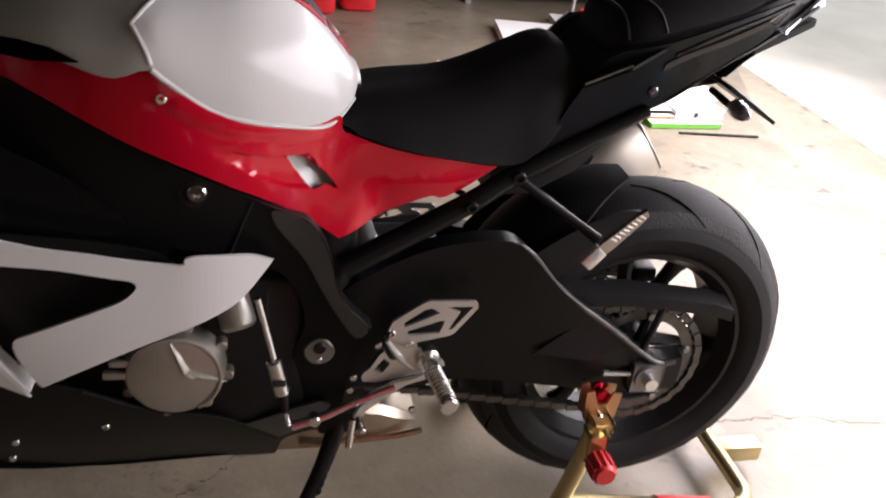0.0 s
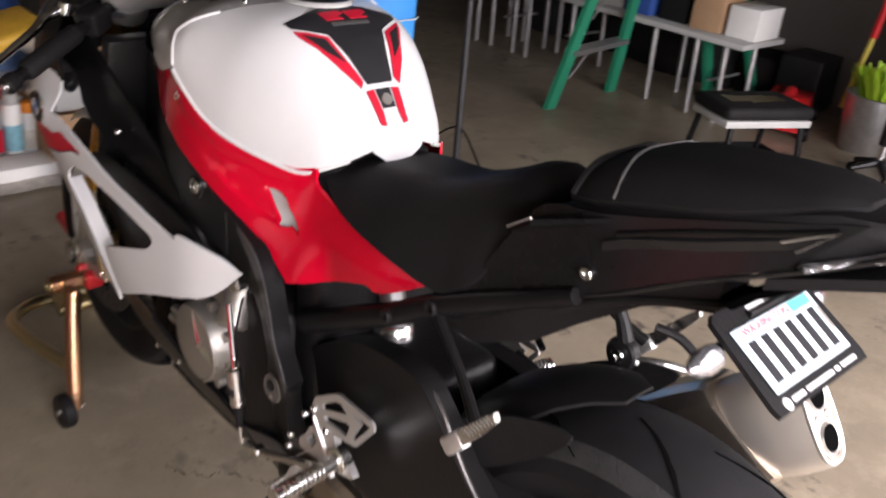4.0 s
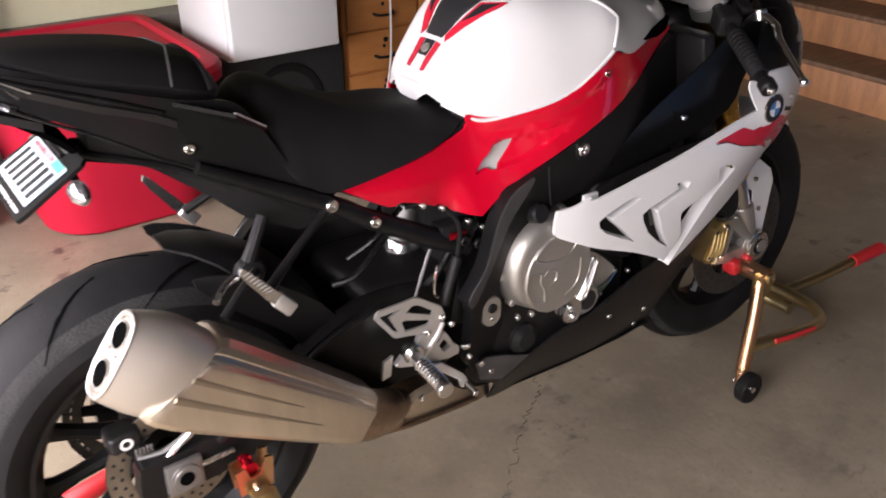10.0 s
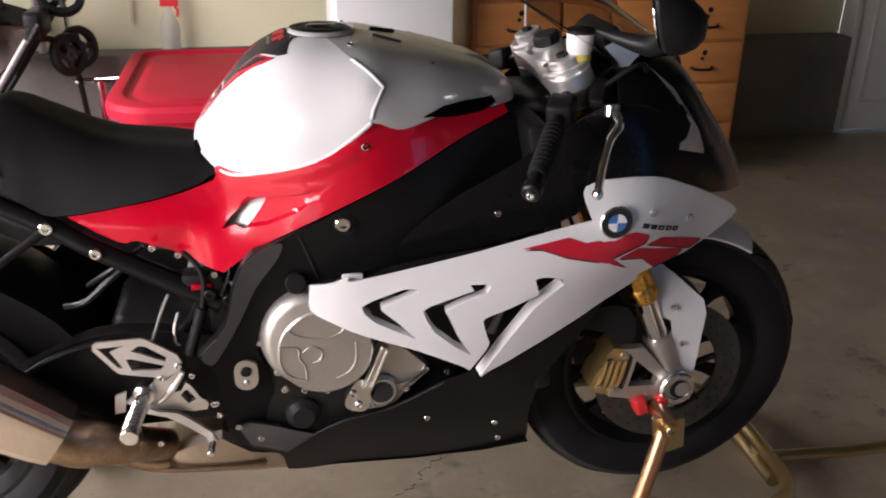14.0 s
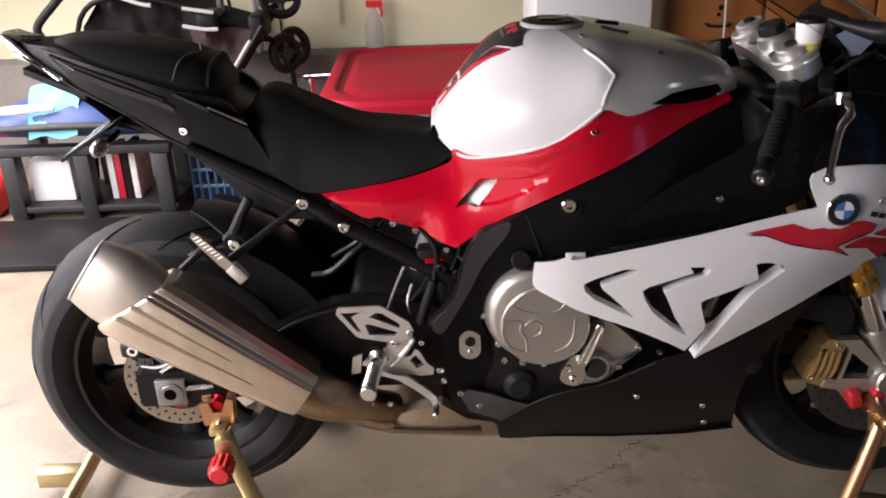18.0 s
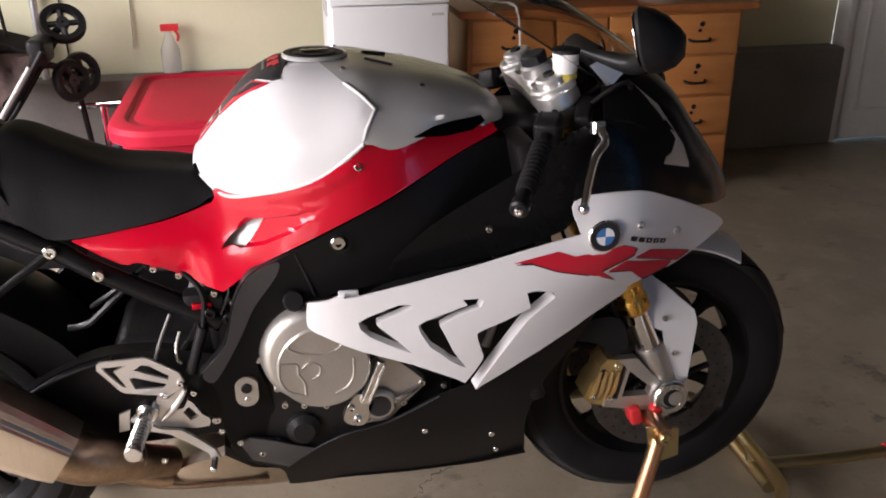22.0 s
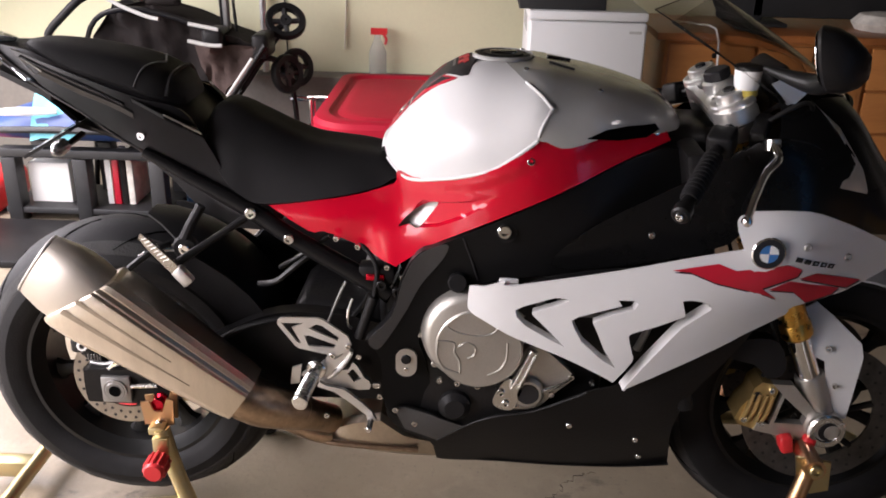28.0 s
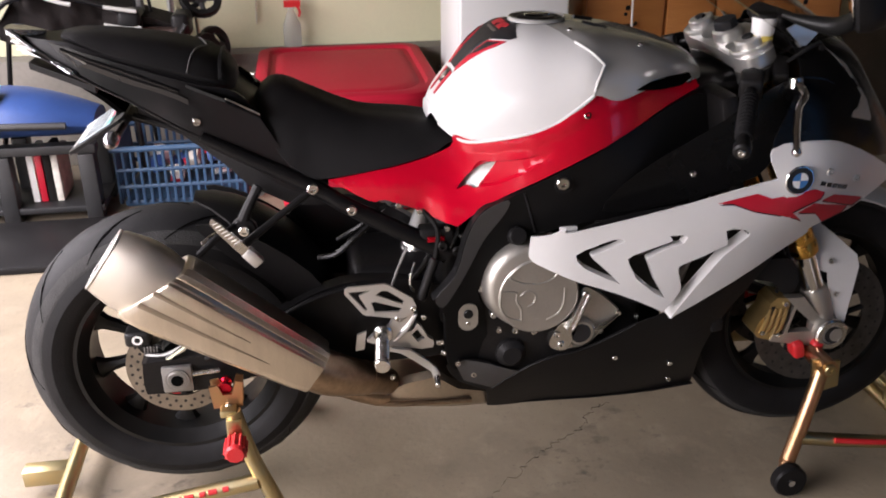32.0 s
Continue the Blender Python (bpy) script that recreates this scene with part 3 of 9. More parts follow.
# dark overlay strips paint the soft shadow along pressed step edges
for u, s0, s1, w in ((0.012, 0.215, 0.66, 0.0042), (-0.022, 0.19, 0.78, 0.0052)):
    rr = []
    for k in range(9):
        q = s0 + (s1 - s0) * k / 8
        ww = w * (1 - k / 8.2) ** 0.8 + 0.0005
        c = EX0 + (EX1 - EX0) * q + EXU * (u * (1 - 0.30 * k / 8)) + EXX * (sil_size(q)[0] + 0.0003)
        rr.append([c - EXU * ww, c + EXX * 0.0007, c + EXU * ww, c - EXX * 0.004])
    part("channel_shade", loft(rr), TITDARK, sil, "tapering dark strip painted as the shade of a channel")
hm = part("hanger_mount", lathe([(1e-5, 0.0), (0.022, 0.0), (0.025, 0.004), (0.025, 0.016), (0.021, 0.020), (1e-5, 0.020)], 24, Matrix.Translation((0.102, 0.161, 0.671)) @ Matrix.Rotation(radians(90), 4, "Y"), closed=False), PLASTIC, bike, "round black rubber silencer mount")
for q in (0.101, 0.123):
    part("mount_bolt", bolt((q, 0.161, 0.671), (1 if q > 0.11 else -1, 0, 0), 0.011, 0.006), CHROME, hm)
part("mount_arm", tube([(0.112, 0.161, 0.690), (0.112, 0.175, 0.72), (0.105, 0.195, 0.755)], [0.012, 0.010, 0.010], 10), PLASTIC, bike)
part("mount_strap", tube([(0.112, 0.140, 0.668), (0.135, 0.110, 0.672), (0.160, 0.085, 0.665)], [0.008, 0.006, 0.006], 10), ALU, bike, "silver strap to the silencer")
part("silencer_strap", tube([(0.20, 0.08, 0.66), (0.185, 0.12, 0.69), (0.165, 0.15, 0.70)], 0.007, 8), SATIN, bike)
part("link_pipe", tube([(0.205, 0.262, 0.412), (0.203, 0.275, 0.400), (0.190, 0.308, 0.374), (0.168, 0.350, 0.348), (0.135, 0.392, 0.318), (0.09, 0.43, 0.280)], [0.040, 0.046, 0.046, 0.040, 0.033, 0.030], 24), BRONZE, bike, "heat-stained exhaust link pipe")
part("pipe_clamp", lathe([(0.035, 0), (0.038, 0.001), (0.038, 0.011), (0.035, 0.012)], 28, Matrix.Translation((0.150, 0.372, 0.334)) @ (Vector((-0.035, 0.04, -0.045))).to_track_quat("Z", "Y").to_matrix().to_4x4()), BRONZE, bike)
part("collector_box", loft([[(-w, y, a + 0.01), (-w, y, b - 0.012), (-w * 0.86, y, b), (w * 0.86, y, b), (w, y, b - 0.012), (w, y, a + 0.01), (w * 0.9, y, a), (-w * 0.9, y, a)] for y, w, a, b in ((0.400, 0.075, 0.226, 0.246), (0.438, 0.098, 0.218, 0.272), (0.475, 0.104, 0.212, 0.290), (0.535, 0.106, 0.205, 0.301), (0.585, 0.104, 0.200, 0.264), (0.66, 0.09, 0.19, 0.24))], caps=True), COLLECT, bike, "heat-tanned stainless exhaust collector", sharp=22)
for s in (1, -1):
    part("collector_flange", tube([(s * 0.104, 0.395, 0.236), (s * 0.108, 0.45, 0.230), (s * 0.109, 0.54, 0.226), (s * 0.107, 0.615, 0.222)], 0.006, 8), BRONZE, bike, "welded flange along the collector")
part("collector_inlet", tube([(0.088, 0.30, 0.288), (0.094, 0.35, 0.268), (0.094, 0.402, 0.248), (0.09, 0.43, 0.244)], [0.018, 0.022, 0.022, 0.020], 16), BRONZE, bike, "heat-stained pipe into the collector")

# shock absorber
part("shock_spring", tube([(0.034 * math.cos(t), 0.455 + 0.034 * math.sin(t) + 0.0013 * t, 0.40 + 0.0042 * t) for t in [k * 0.45 for k in range(70)]], 0.0055, 8, 1, False), DARKENG, bike, "dark shock spring")
shock = part("shock_body", cyl((0, 0.43, 0.36), (0, 0.53, 0.64), 0.022), GREYALU, bike)
SM = Matrix.Translation((0, 0.500, 0.528)) @ Vector((0, 0.10, 0.28)).to_track_quat("Z", "Y").to_matrix().to_4x4()
part("spring_collar", lathe([(0.030, 0), (0.036, 0.003), (0.036, 0.014), (0.030, 0.017)], 28, SM), ANORED, shock, "red spring collar")
part("preload_adjuster", lathe([(0.020, 0.018), (0.033, 0.018), (0.034, 0.022), (0.034, 0.044), (0.030, 0.050), (0.020, 0.052)], 28, SM), ALU, shock, "bright silver preload adjuster")

# engine
part("crankcase", rbox((-0.155, 0.60, 0.30), (0.150, 0.98, 0.60), 0.03, 3), DARKENG, bike, "dark engine crankcase")
part("cylinder_block", moved(rbox((-0.17, -0.10, 0.0), (0.17, 0.10, 0.30), 0.02, 3), pose(0, 0.88, 0.50, -28)), DARKENG, bike)
part("cooling_duct", moved(rbox((-0.195, -0.018, -0.15), (0.195, 0.018, 0.15), 0.01), pose(0, 1.125, 0.765, 12)), DARKENG, bike, "dark duct behind the steering head")
part("radiator", moved(rbox((-0.18, -0.015, -0.17), (0.18, 0.015, 0.17), 0.008), pose(0, 1.10, 0.55, 15)), PLASTIC, bike, "black radiator core behind the fairing")
cl = Matrix.Translation((0.150, 0.722, 0.538)) @ Matrix.Rotation(radians(90), 4, "Y")
clutch = part("clutch_cover", lathe([(1e-5, 0.050), (0.080, 0.050), (0.089, 0.046), (0.096, 0.036), (0.100, 0.02), (0.104, 0.0), (1e-5, 0.0)], 56, cl, closed=False), CASTALU, bike, "cast alloy clutch cover with ribs")
part("cover_face", cyl((0.190, 0.733, 0.520), (0.2025, 0.733, 0.520), 0.084, 56, 0.004), CASTALU, clutch, "round cast face with thin raised lines")
for pts in ([(0.687, 0.583), (0.673, 0.567), (0.695, 0.553), (0.731, 0.547)], [(0.656, 0.535), (0.655, 0.505), (0.669, 0.478), (0.700, 0.466)], [(0.656, 0.535), (0.686, 0.532), (0.688, 0.512), (0.698, 0.493), (0.699, 0.466)], [(0.695, 0.523), (0.709, 0.533), (0.726, 0.525), (0.725, 0.507), (0.712, 0.499)], [(0.787, 0.536), (0.786, 0.500), (0.774, 0.477), (0.752, 0.465)], [(0.731, 0.547), (0.760, 0.556), (0.778, 0.580)], [(0.687, 0.583), (0.70, 0.592), (0.715, 0.596)]):
    part("cover_rib", tube([(0.2022, y, z) for y, z in pts], 0.0024, 8), CASTALU, clutch)
for k in range(9):
    a = radians(25 + 40 * k)
    if 20 < 25 + 40 * k < 330:
        part("cover_lug", cyl((0.150, 0.722 + 0.103 * math.cos(a), 0.538 + 0.103 * math.sin(a)), (0.170, 0.722 + 0.103 * math.cos(a), 0.538 + 0.103 * math.sin(a)), 0.007, 14), CASTALU, clutch)
part("oil_cap", lathe([(1e-5, 0.03), (0.016, 0.03), (0.019, 0.026), (0.019, 0.0), (1e-5, 0)], 12, Matrix.Translation((0.165, 0.69, 0.642)) @ Matrix.Rotation(radians(70), 4, "Y"), closed=False), PLASTIC, bike, "black oil filler cap")
pump = part("water_pump", cyl((0.140, 0.832, 0.416), (0.186, 0.832, 0.416), 0.033, 28, 0.006), CASTALU, bike, "cast water pump housing")
part("pump_hole", cyl((0.184, 0.832, 0.416), (0.188, 0.832, 0.416), 0.022, 24), INK, pump)
part("pump_cover", skin([(0.828, 0.512), (0.86, 0.508), (0.915, 0.458), (0.918, 0.444), (0.88, 0.408), (0.85, 0.378), (0.795, 0.376), (0.775, 0.40), (0.80, 0.45)], 0.172, 0.03, 1), CASTALU, bike, "cast engine side cover")
part("cover_web", tube([(0.176, 0.858, 0.42), (0.178, 0.885, 0.432), (0.174, 0.915, 0.448)], [0.008, 0.006, 0.003], 8), ALU, bike)
part("coolant_neck", tube([(0.186, 0.806, 0.432), (0.187, 0.820, 0.466), (0.184, 0.838, 0.512)], [0.013, 0.011, 0.010], 14), ALU, bike, "ribbed alloy column beside the pump")
for q in (-0.007, 0.005):
    part("neck_rib", tube([(0.197, 0.806 + q, 0.434), (0.197, 0.820 + q, 0.466), (0.193, 0.838 + q, 0.508)], 0.0035, 8), ALU, bike)
part("neck_flange", skin([(0.765, 0.405), (0.772, 0.386), (0.800, 0.380), (0.812, 0.400), (0.822, 0.436), (0.806, 0.446), (0.786, 0.444)], 0.188, 0.018, 1, step=0.02), ALU, bike, "alloy flange with two bolts")
for y, z in ((0.780, 0.419), (0.790, 0.395), (0.812, 0.437)):
    part("flange_bolt", bolt((0.188, y, z), (1, 0, 0), 0.0075, 0.006), CHROME, bike)
for y, z in ((0.659, 0.432), (0.694, 0.427), (0.734, 0.422), (0.780, 0.419), (0.790, 0.443), (0.814, 0.442), (0.845, 0.386), (0.879, 0.410), (0.915, 0.450), (0.956, 0.438), (0.812, 0.383), (0.534, 0.415), (0.573, 0.361)):
    part("engine_bolt", bolt((0.170, y, z), (1, 0, 0), 0.0065, 0.006), ALU, bike)
part("oil_filter", lathe([(1e-5, 0.05), (0.02, 0.05), (0.032, 0.04), (0.035, 0.0), (1e-5, 0)], 24, Matrix.Translation((0.12, 0.69, 0.365)) @ Matrix.Rotation(radians(90), 4, "Y"), closed=False), PLASTIC, bike, "black round oil cover")
al = Matrix.Translation((-0.150, 0.812, 0.445)) @ Matrix.Rotation(radians(-90), 4, "Y")
alt = part("alternator_cover", lathe([(1e-5, 0.041), (0.062, 0.041), (0.070, 0.037), (0.074, 0.028), (0.078, 0.0), (1e-5, 0)], 48, al, closed=False), CASTALU, bike, "cast alloy alternator cover")
# a three-pointed ridge with a raised middle, off centre as cast
for dy, dz in ((0.022, 0.060), (-0.060, -0.020), (-0.012, -0.012)):
    part("cover_rib", loft([[(-0.190 - h, 0.795 + dy * u - dz * w, 0.452 + dz * u + dy * w) for w, h in ((-q, 0), (0, e), (q, 0))] for u, q, e in ((0.0, 0.14, 0.006), (0.5, 0.10, 0.005), (1.0, 0.01, 0.002))]), ALU, alt, "raised cast ridge")
part("cover_rim", tube([(-0.190, 0.812 + 0.068 * math.cos(radians(d)), 0.445 + 0.068 * math.sin(radians(d))) for d in range(60, 250, 12)], 0.004, 8, 2), CASTALU, alt)
part("cover_tab", rbox((-0.186, 0.868, 0.462), (-0.172, 0.905, 0.474), 0.003), CASTALU, alt)
part("cover_tab", rbox((-0.186, 0.872, 0.440), (-0.172, 0.915, 0.452), 0.003), CASTALU, alt)
for d in (70, 105, 150, 190, 235, 280, 330):
    part("cover_lug", cyl((-0.15, 0.812 + 0.080 * math.cos(radians(d)), 0.445 + 0.080 * math.sin(radians(d))), (-0.174, 0.812 + 0.080 * math.cos(radians(d)), 0.445 + 0.080 * math.sin(radians(d))), 0.009, 14), CASTALU, alt)
part("starter_housing", cyl((-0.14, 0.735, 0.585), (-0.176, 0.715, 0.520), 0.027, 20, 0.006), CASTALU, bike, "cast starter housing")
part("starter_end", cyl((-0.15, 0.725, 0.60), (-0.172, 0.722, 0.598), 0.018, 18, 0.004), ALU, bike)
part("starter_flange", rbox((-0.168, 0.735, 0.535), (-0.14, 0.80, 0.60), 0.012, 3), CASTALU, bike)
part("shift_rod", tube([(-0.195, 0.690, 0.585), (-0.20, 0.66, 0.455)], 0.0048, 10), CHROME, bike)
part("quickshift_sensor", cyl((-0.20, 0.667, 0.478), (-0.20, 0.652, 0.412), 0.0125, 14, 0.003), ALU, bike, "silver quickshifter sensor")
part("sensor_clip_bar", rbox((-0.214, 0.648, 0.435), (-0.211, 0.668, 0.447), 0.001), INK, bike)
part("shift_boot", tube([(-0.20, 0.652, 0.412), (-0.20, 0.646, 0.375)], [0.010, 0.005], 12), PLASTIC, bike)
part("shift_stud", cyl((-0.20, 0.646, 0.378), (-0.20, 0.640, 0.345), 0.0035, 10), CHROME, bike)
part("shift_arm", tube([(-0.196, 0.636, 0.342), (-0.192, 0.585, 0.355), (-0.185, 0.54, 0.372), (-0.18, 0.47, 0.40)], [0.008, 0.0075, 0.007, 0.008], 10), ALU, bike, "polished gear shift arm")
part("shift_pivot", cyl((-0.185, 0.60, 0.352), (-0.204, 0.60, 0.352), 0.010, 16), ALU, bike)
part("sensor_wire", tube([(-0.195, 0.668, 0.475), (-0.19, 0.675, 0.54), (-0.18, 0.672, 0.60)], 0.002, 6), PLASTIC, bike)
part("side_stand", tube([(-0.15, 0.555, 0.305), (-0.185, 0.582, 0.240), (-0.228, 0.640, 0.130), (-0.266, 0.698, 0.042)], [0.017, 0.014, 0.011, 0.009], 12), SATIN, bike, "black side stand swung down")
part("stand_foot", moved(rbox((-0.024, -0.013, 0.0), (0.020, 0.013, 0.010), 0.003), pose(-0.276, 0.716, 0.026, 0, 0, -28)), SATIN, bike)
part("stand_bracket", rbox((-0.165, 0.52, 0.29), (-0.135, 0.59, 0.335), 0.008), SATIN, bike)
part("stand_lug", tube([(-0.18, 0.535, 0.335), (-0.19, 0.54, 0.285)], 0.006, 8), ALU, bike)
part("stand_spring", tube([(-0.175 - 0.035 * k / 40 + 0.006 * math.cos(k), 0.56 + 0.03 * k / 40, 0.27 - 0.07 * k / 40 + 0.006 * math.sin(k)) for k in range(41)], 0.002, 6, 1, False), DARKENG, bike)

# frame
ff = surface([(0.77, 0.76, 0.200), (0.664, 0.677, 0.179), (0.518, 0.534, 0.200), (0.59, 0.469, 0.168), (1.05, 0.87, 0.135), (0.95, 0.75, 0.175), (0.58, 0.34, 0.155)])
FR = [(1.12, 0.86), (1.05, 0.905), (0.867, 0.832), (0.670, 0.733), (0.614, 0.705), (0.585, 0.650), (0.564, 0.575), (0.518, 0.527), (0.518, 0.527), (0.545, 0.478), (0.552, 0.36), (0.60, 0.33), (0.64, 0.38), (0.63, 0.47), (0.617, 0.52), (0.637, 0.593), (0.691, 0.632), (0.81, 0.66), (0.98, 0.68), (1.12, 0.72), (1.16, 0.79)]
for s in (1, -1):
    fr = part("frame_spar", skin(FR, ff, 0.03, s, step=0.03), FRAMEG, bike, "black alloy frame spar")
    part("frame_edge", skin([(0.668, 0.728), (0.616, 0.704), (0.588, 0.652), (0.567, 0.577), (0.524, 0.531), (0.540, 0.505), (0.566, 0.538), (0.596, 0.590), (0.622, 0.642), (0.662, 0.696)], ff, 0.003, s, step=0.02, out=0.0022), FRAMEL, fr, "lighter grey frame edge")
    part("frame_groove", tube([(s * (ff(0.70, 0.742) + 0.0005), 0.698, 0.742), (s * (ff(0.71, 0.70) + 0.0005), 0.712, 0.70), (s * (ff(0.72, 0.66) + 0.0005), 0.728, 0.65)], 0.002, 6), INK, fr)
    part("frame_bolt", bolt((s * (ff(0.771, 0.76) + 0.001), 0.771, 0.760), (s, 0, 0), 0.013, 0.008), CHROME, fr, "polished frame bolt")
    part("bolt_washer", lathe([(0.012, 0), (0.019, 0), (0.0185, 0.003), (0.012, 0.003)], 24, Matrix.Translation((s * ff(0.775, 0.757), 0.775, 0.757)) @ Matrix.Rotation(radians(90 * s), 4, "Y")), PLASTIC, fr)
    plug = part("pivot_plug", moved(skin([(0.0205 * math.cos(a), 0.0205 * math.sin(a) + (0.010 if math.sin(a) > 0 else -0.010)) for a in [2 * math.pi * (k + 0.5) / 24 for k in range(24)]], 0.006, 0.011, 1, curved=False) if s > 0 else cyl((0.005, 0, 0), (-0.006, 0, 0), 0.024, 28, 0.002), Matrix.Translation((s * 0.170, 0.594, 0.470))), CASTALU if s > 0 else GREYALU, fr, "alloy pivot plug")
    part("plug_screw", cyl((s * 0.175, 0.594, 0.478), (s * 0.180, 0.594, 0.478), 0.010, 12), DARKENG, plug)
    part("plug_screw", cyl((s * 0.175, 0.594, 0.455), (s * 0.178, 0.594, 0.455), 0.005, 10), ALU, plug)
    part("lower_bolt", bolt((s * 0.16, 0.64, 0.345), (s, 0, 0), 0.007), ALU, fr)
part("inner_frame", rbox((-0.13, 0.535, 0.42), (0.13, 0.62, 0.72), 0.03, 3), DARKENG, bike)
part("airbox", rbox((-0.11, 0.55, 0.66), (0.11, 1.05, 0.86), 0.05, 3), PLASTIC, bike)
part("steering_head", rbox((-0.10, 1.02, 0.72), (0.10, 1.2, 0.93), 0.04, 3), SATIN, bike)

# red body panels
fr_s = surface([(0.32, 0.763, 0.118), (0.58, 0.815, 0.128), (0.66, 0.68, 0.186), (0.81, 0.893, 0.207), (1.036, 0.924, 0.125), (0.84, 0.977, 0.192), (0.7, 0.78, 0.19), (0.45, 0.74, 0.14)])
RP = [(0.318, 0.772), (0.318, 0.772), (0.41, 0.779), (0.50, 0.795), (0.566, 0.818), (0.572, 0.842), (0.604, 0.836), (0.648, 0.843), (0.687, 0.853), (0.741, 0.871), (0.775, 0.893), (0.80, 0.915), (0.822, 0.938), (0.822, 0.938), (0.845, 0.922), (0.87, 0.918), (0.946, 0.944), (1.034, 0.946), (1.06, 0.92), (1.055, 0.91), (0.966, 0.880), (0.866, 0.836), (0.769, 0.790), (0.66, 0.730), (0.625, 0.708), (0.573, 0.670), (0.573, 0.670), (0.53, 0.684), (0.487, 0.703), (0.434, 0.722), (0.405, 0.720)]
RH = [(0.644, 0.797), (0.648, 0.790), (0.616, 0.745), (0.596, 0.748), (0.575, 0.741), (0.604, 0.774)]
CR_A = [(0.640, 0.797), (0.669, 0.802), (0.707, 0.811), (0.732, 0.821), (0.762, 0.834)]
CR_B = [(0.613, 0.744), (0.650, 0.753), (0.696, 0.777), (0.731, 0.803), (0.762, 0.826)]
CR_L = [(0.582, 0.806), (0.646, 0.818), (0.713, 0.831), (0.770, 0.855), (0.84, 0.90)]
CR_R = [(0.345, 0.752), (0.425, 0.749), (0.493, 0.749), (0.530, 0.758)]
ease = lambda v: min(1, max(0, v)) ** 2 * (3 - 2 * min(1, max(0, v)))


def fr_p(y, z):
    """The red panel's sheet: a ledge under the tank, a channel that runs forward from the vent, a dish behind it, and a fold towards the tail."""
    x = fr_s(y, z)
    if 0.575 < y < 0.85:
        x += 0.0055 * ease((y - 0.575) / 0.05) * ease((z - interp(CR_L, y)) / 0.012) * ease((0.85 - y) / 0.06)
    if 0.61 < y < 0.762:
        x -= 0.008 * ease((0.765 - y) / 0.10) * ease((interp(CR_A, y) - z) / 0.004) * ease((z - interp(CR_B, y)) / 0.004)
    if y < 0.56:
        x -= 0.35 * max(0, interp(CR_R, y) - z) * ease((0.56 - y) / 0.06)
    return x - 0.0045 * math.exp(-(((y - 0.580) / 0.040) ** 2) - ((z - 0.765) / 0.030) ** 2)


for s in (1, -1):
    rp = part("red_side_panel", skin(RP, fr_p, 0.005, s, [RH], step=0.011, creases=[CR_A, [(y, z - 0.004) for y, z in CR_A], CR_B, [(y, z + 0.004) for y, z in CR_B], CR_L, [(y, z + 0.010) for y, z in CR_L[:-1]], CR_R]), RED, bike, "glossy red side panel")
    part("vent_recess", skin([(y, z) for y, z in [(0.655, 0.805), (0.657, 0.785), (0.62, 0.735), (0.595, 0.738), (0.56, 0.735), (0.60, 0.785)]], lambda y, z: fr_p(y, z) - 0.010 - max(0, 0.625 - y) * 0.35, 0.003, s), PEARL, rp, "pale recessed vent")
    part("panel_screw", bolt((s * (fr_s(0.81, 0.893) + 0.001), 0.81, 0.893), (s, 0, 0.3), 0.007, 0.004), CHROME, rp)
    part("panel_screw", bolt((s * (fr_s(1.036, 0.93) + 0.001), 1.036, 0.930), (s, 0.3, 0.3), 0.006, 0.004), CHROME, rp)

# fuel tank
tw = easy([(0.540, 0.045), (0.552, 0.085), (0.575, 0.118), (0.61, 0.142), (0.66, 0.168), (0.72, 0.192), (0.80, 0.209), (0.86, 0.208), (0.94, 0.186), (1.02, 0.145), (1.07, 0.10), (1.09, 0.06)])
tt = easy([(0.540, 0.880), (0.555, 0.905), (0.593, 0.950), (0.63, 0.990), (0.67, 1.018), (0.71, 1.032), (0.765, 1.035), (0.82, 1.034), (0.87, 1.026), (0.974, 1.004), (1.05, 0.978), (1.09, 0.945)])
tb = easy([(0.540, 0.868), (0.560, 0.845), (0.604, 0.828), (0.648, 0.838), (0.687, 0.848), (0.741, 0.867), (0.775, 0.889), (0.80, 0.911), (0.825, 0.930), (0.87, 0.916), (0.946, 0.934), (1.034, 0.93), (1.09, 0.925)])


def tank_z(x, y):
    q = min(0.999, abs(x) / tw(y))
    return tb(y) + (tt(y) - tb(y)) * (1 - q**3.4) ** 0.5


def tank_pt(y, a):
    """a runs from 0 at the lower rim over 90 at the ridge to 180."""
    c, s = math.cos(radians(a)), math.sin(radians(a))
    return Vector((tw(y) * math.copysign(abs(c) ** (2 / 3.4), c), y, tb(y) + (tt(y) - tb(y)) * s))


def seam_y(a):
    b = min(a, 180 - a)
    return float(np.interp(b, (0, 8, 32, 60, 90), (0.820, 0.822, 0.842, 0.795, 0.755)))


ANG = [0.5, 2, 4, 7, 11, 16, 22, 28, 34, 41, 48, 56, 64, 72, 81, 90]
ANG = ANG + [180 - a for a in reversed(ANG[:-1])]


def tank_shell(y0, y1, n, to_seam):
    rings = []
    for k in range(n + 1):
        u = k / n
        ring = []
        for a in ANG:
            e0, e1 = (y0, seam_y(a)) if to_seam else (seam_y(a), y1)
            ring.append(tank_pt(e0 + (e1 - e0) * (u**1.4 if to_seam else 1 - (1 - u) ** 1.4), a))
        rings.append(ring)
    return loft(rings, closed=False)


tank = part("tank_cover", tank_shell(0.541, None, 30, True), WHITE, bike, "gloss white fuel tank cover")
rim0 = [tank_pt(0.541, a) for a in ANG]
low0 = Vector((0, 0.548, tb(0.541) - 0.035))
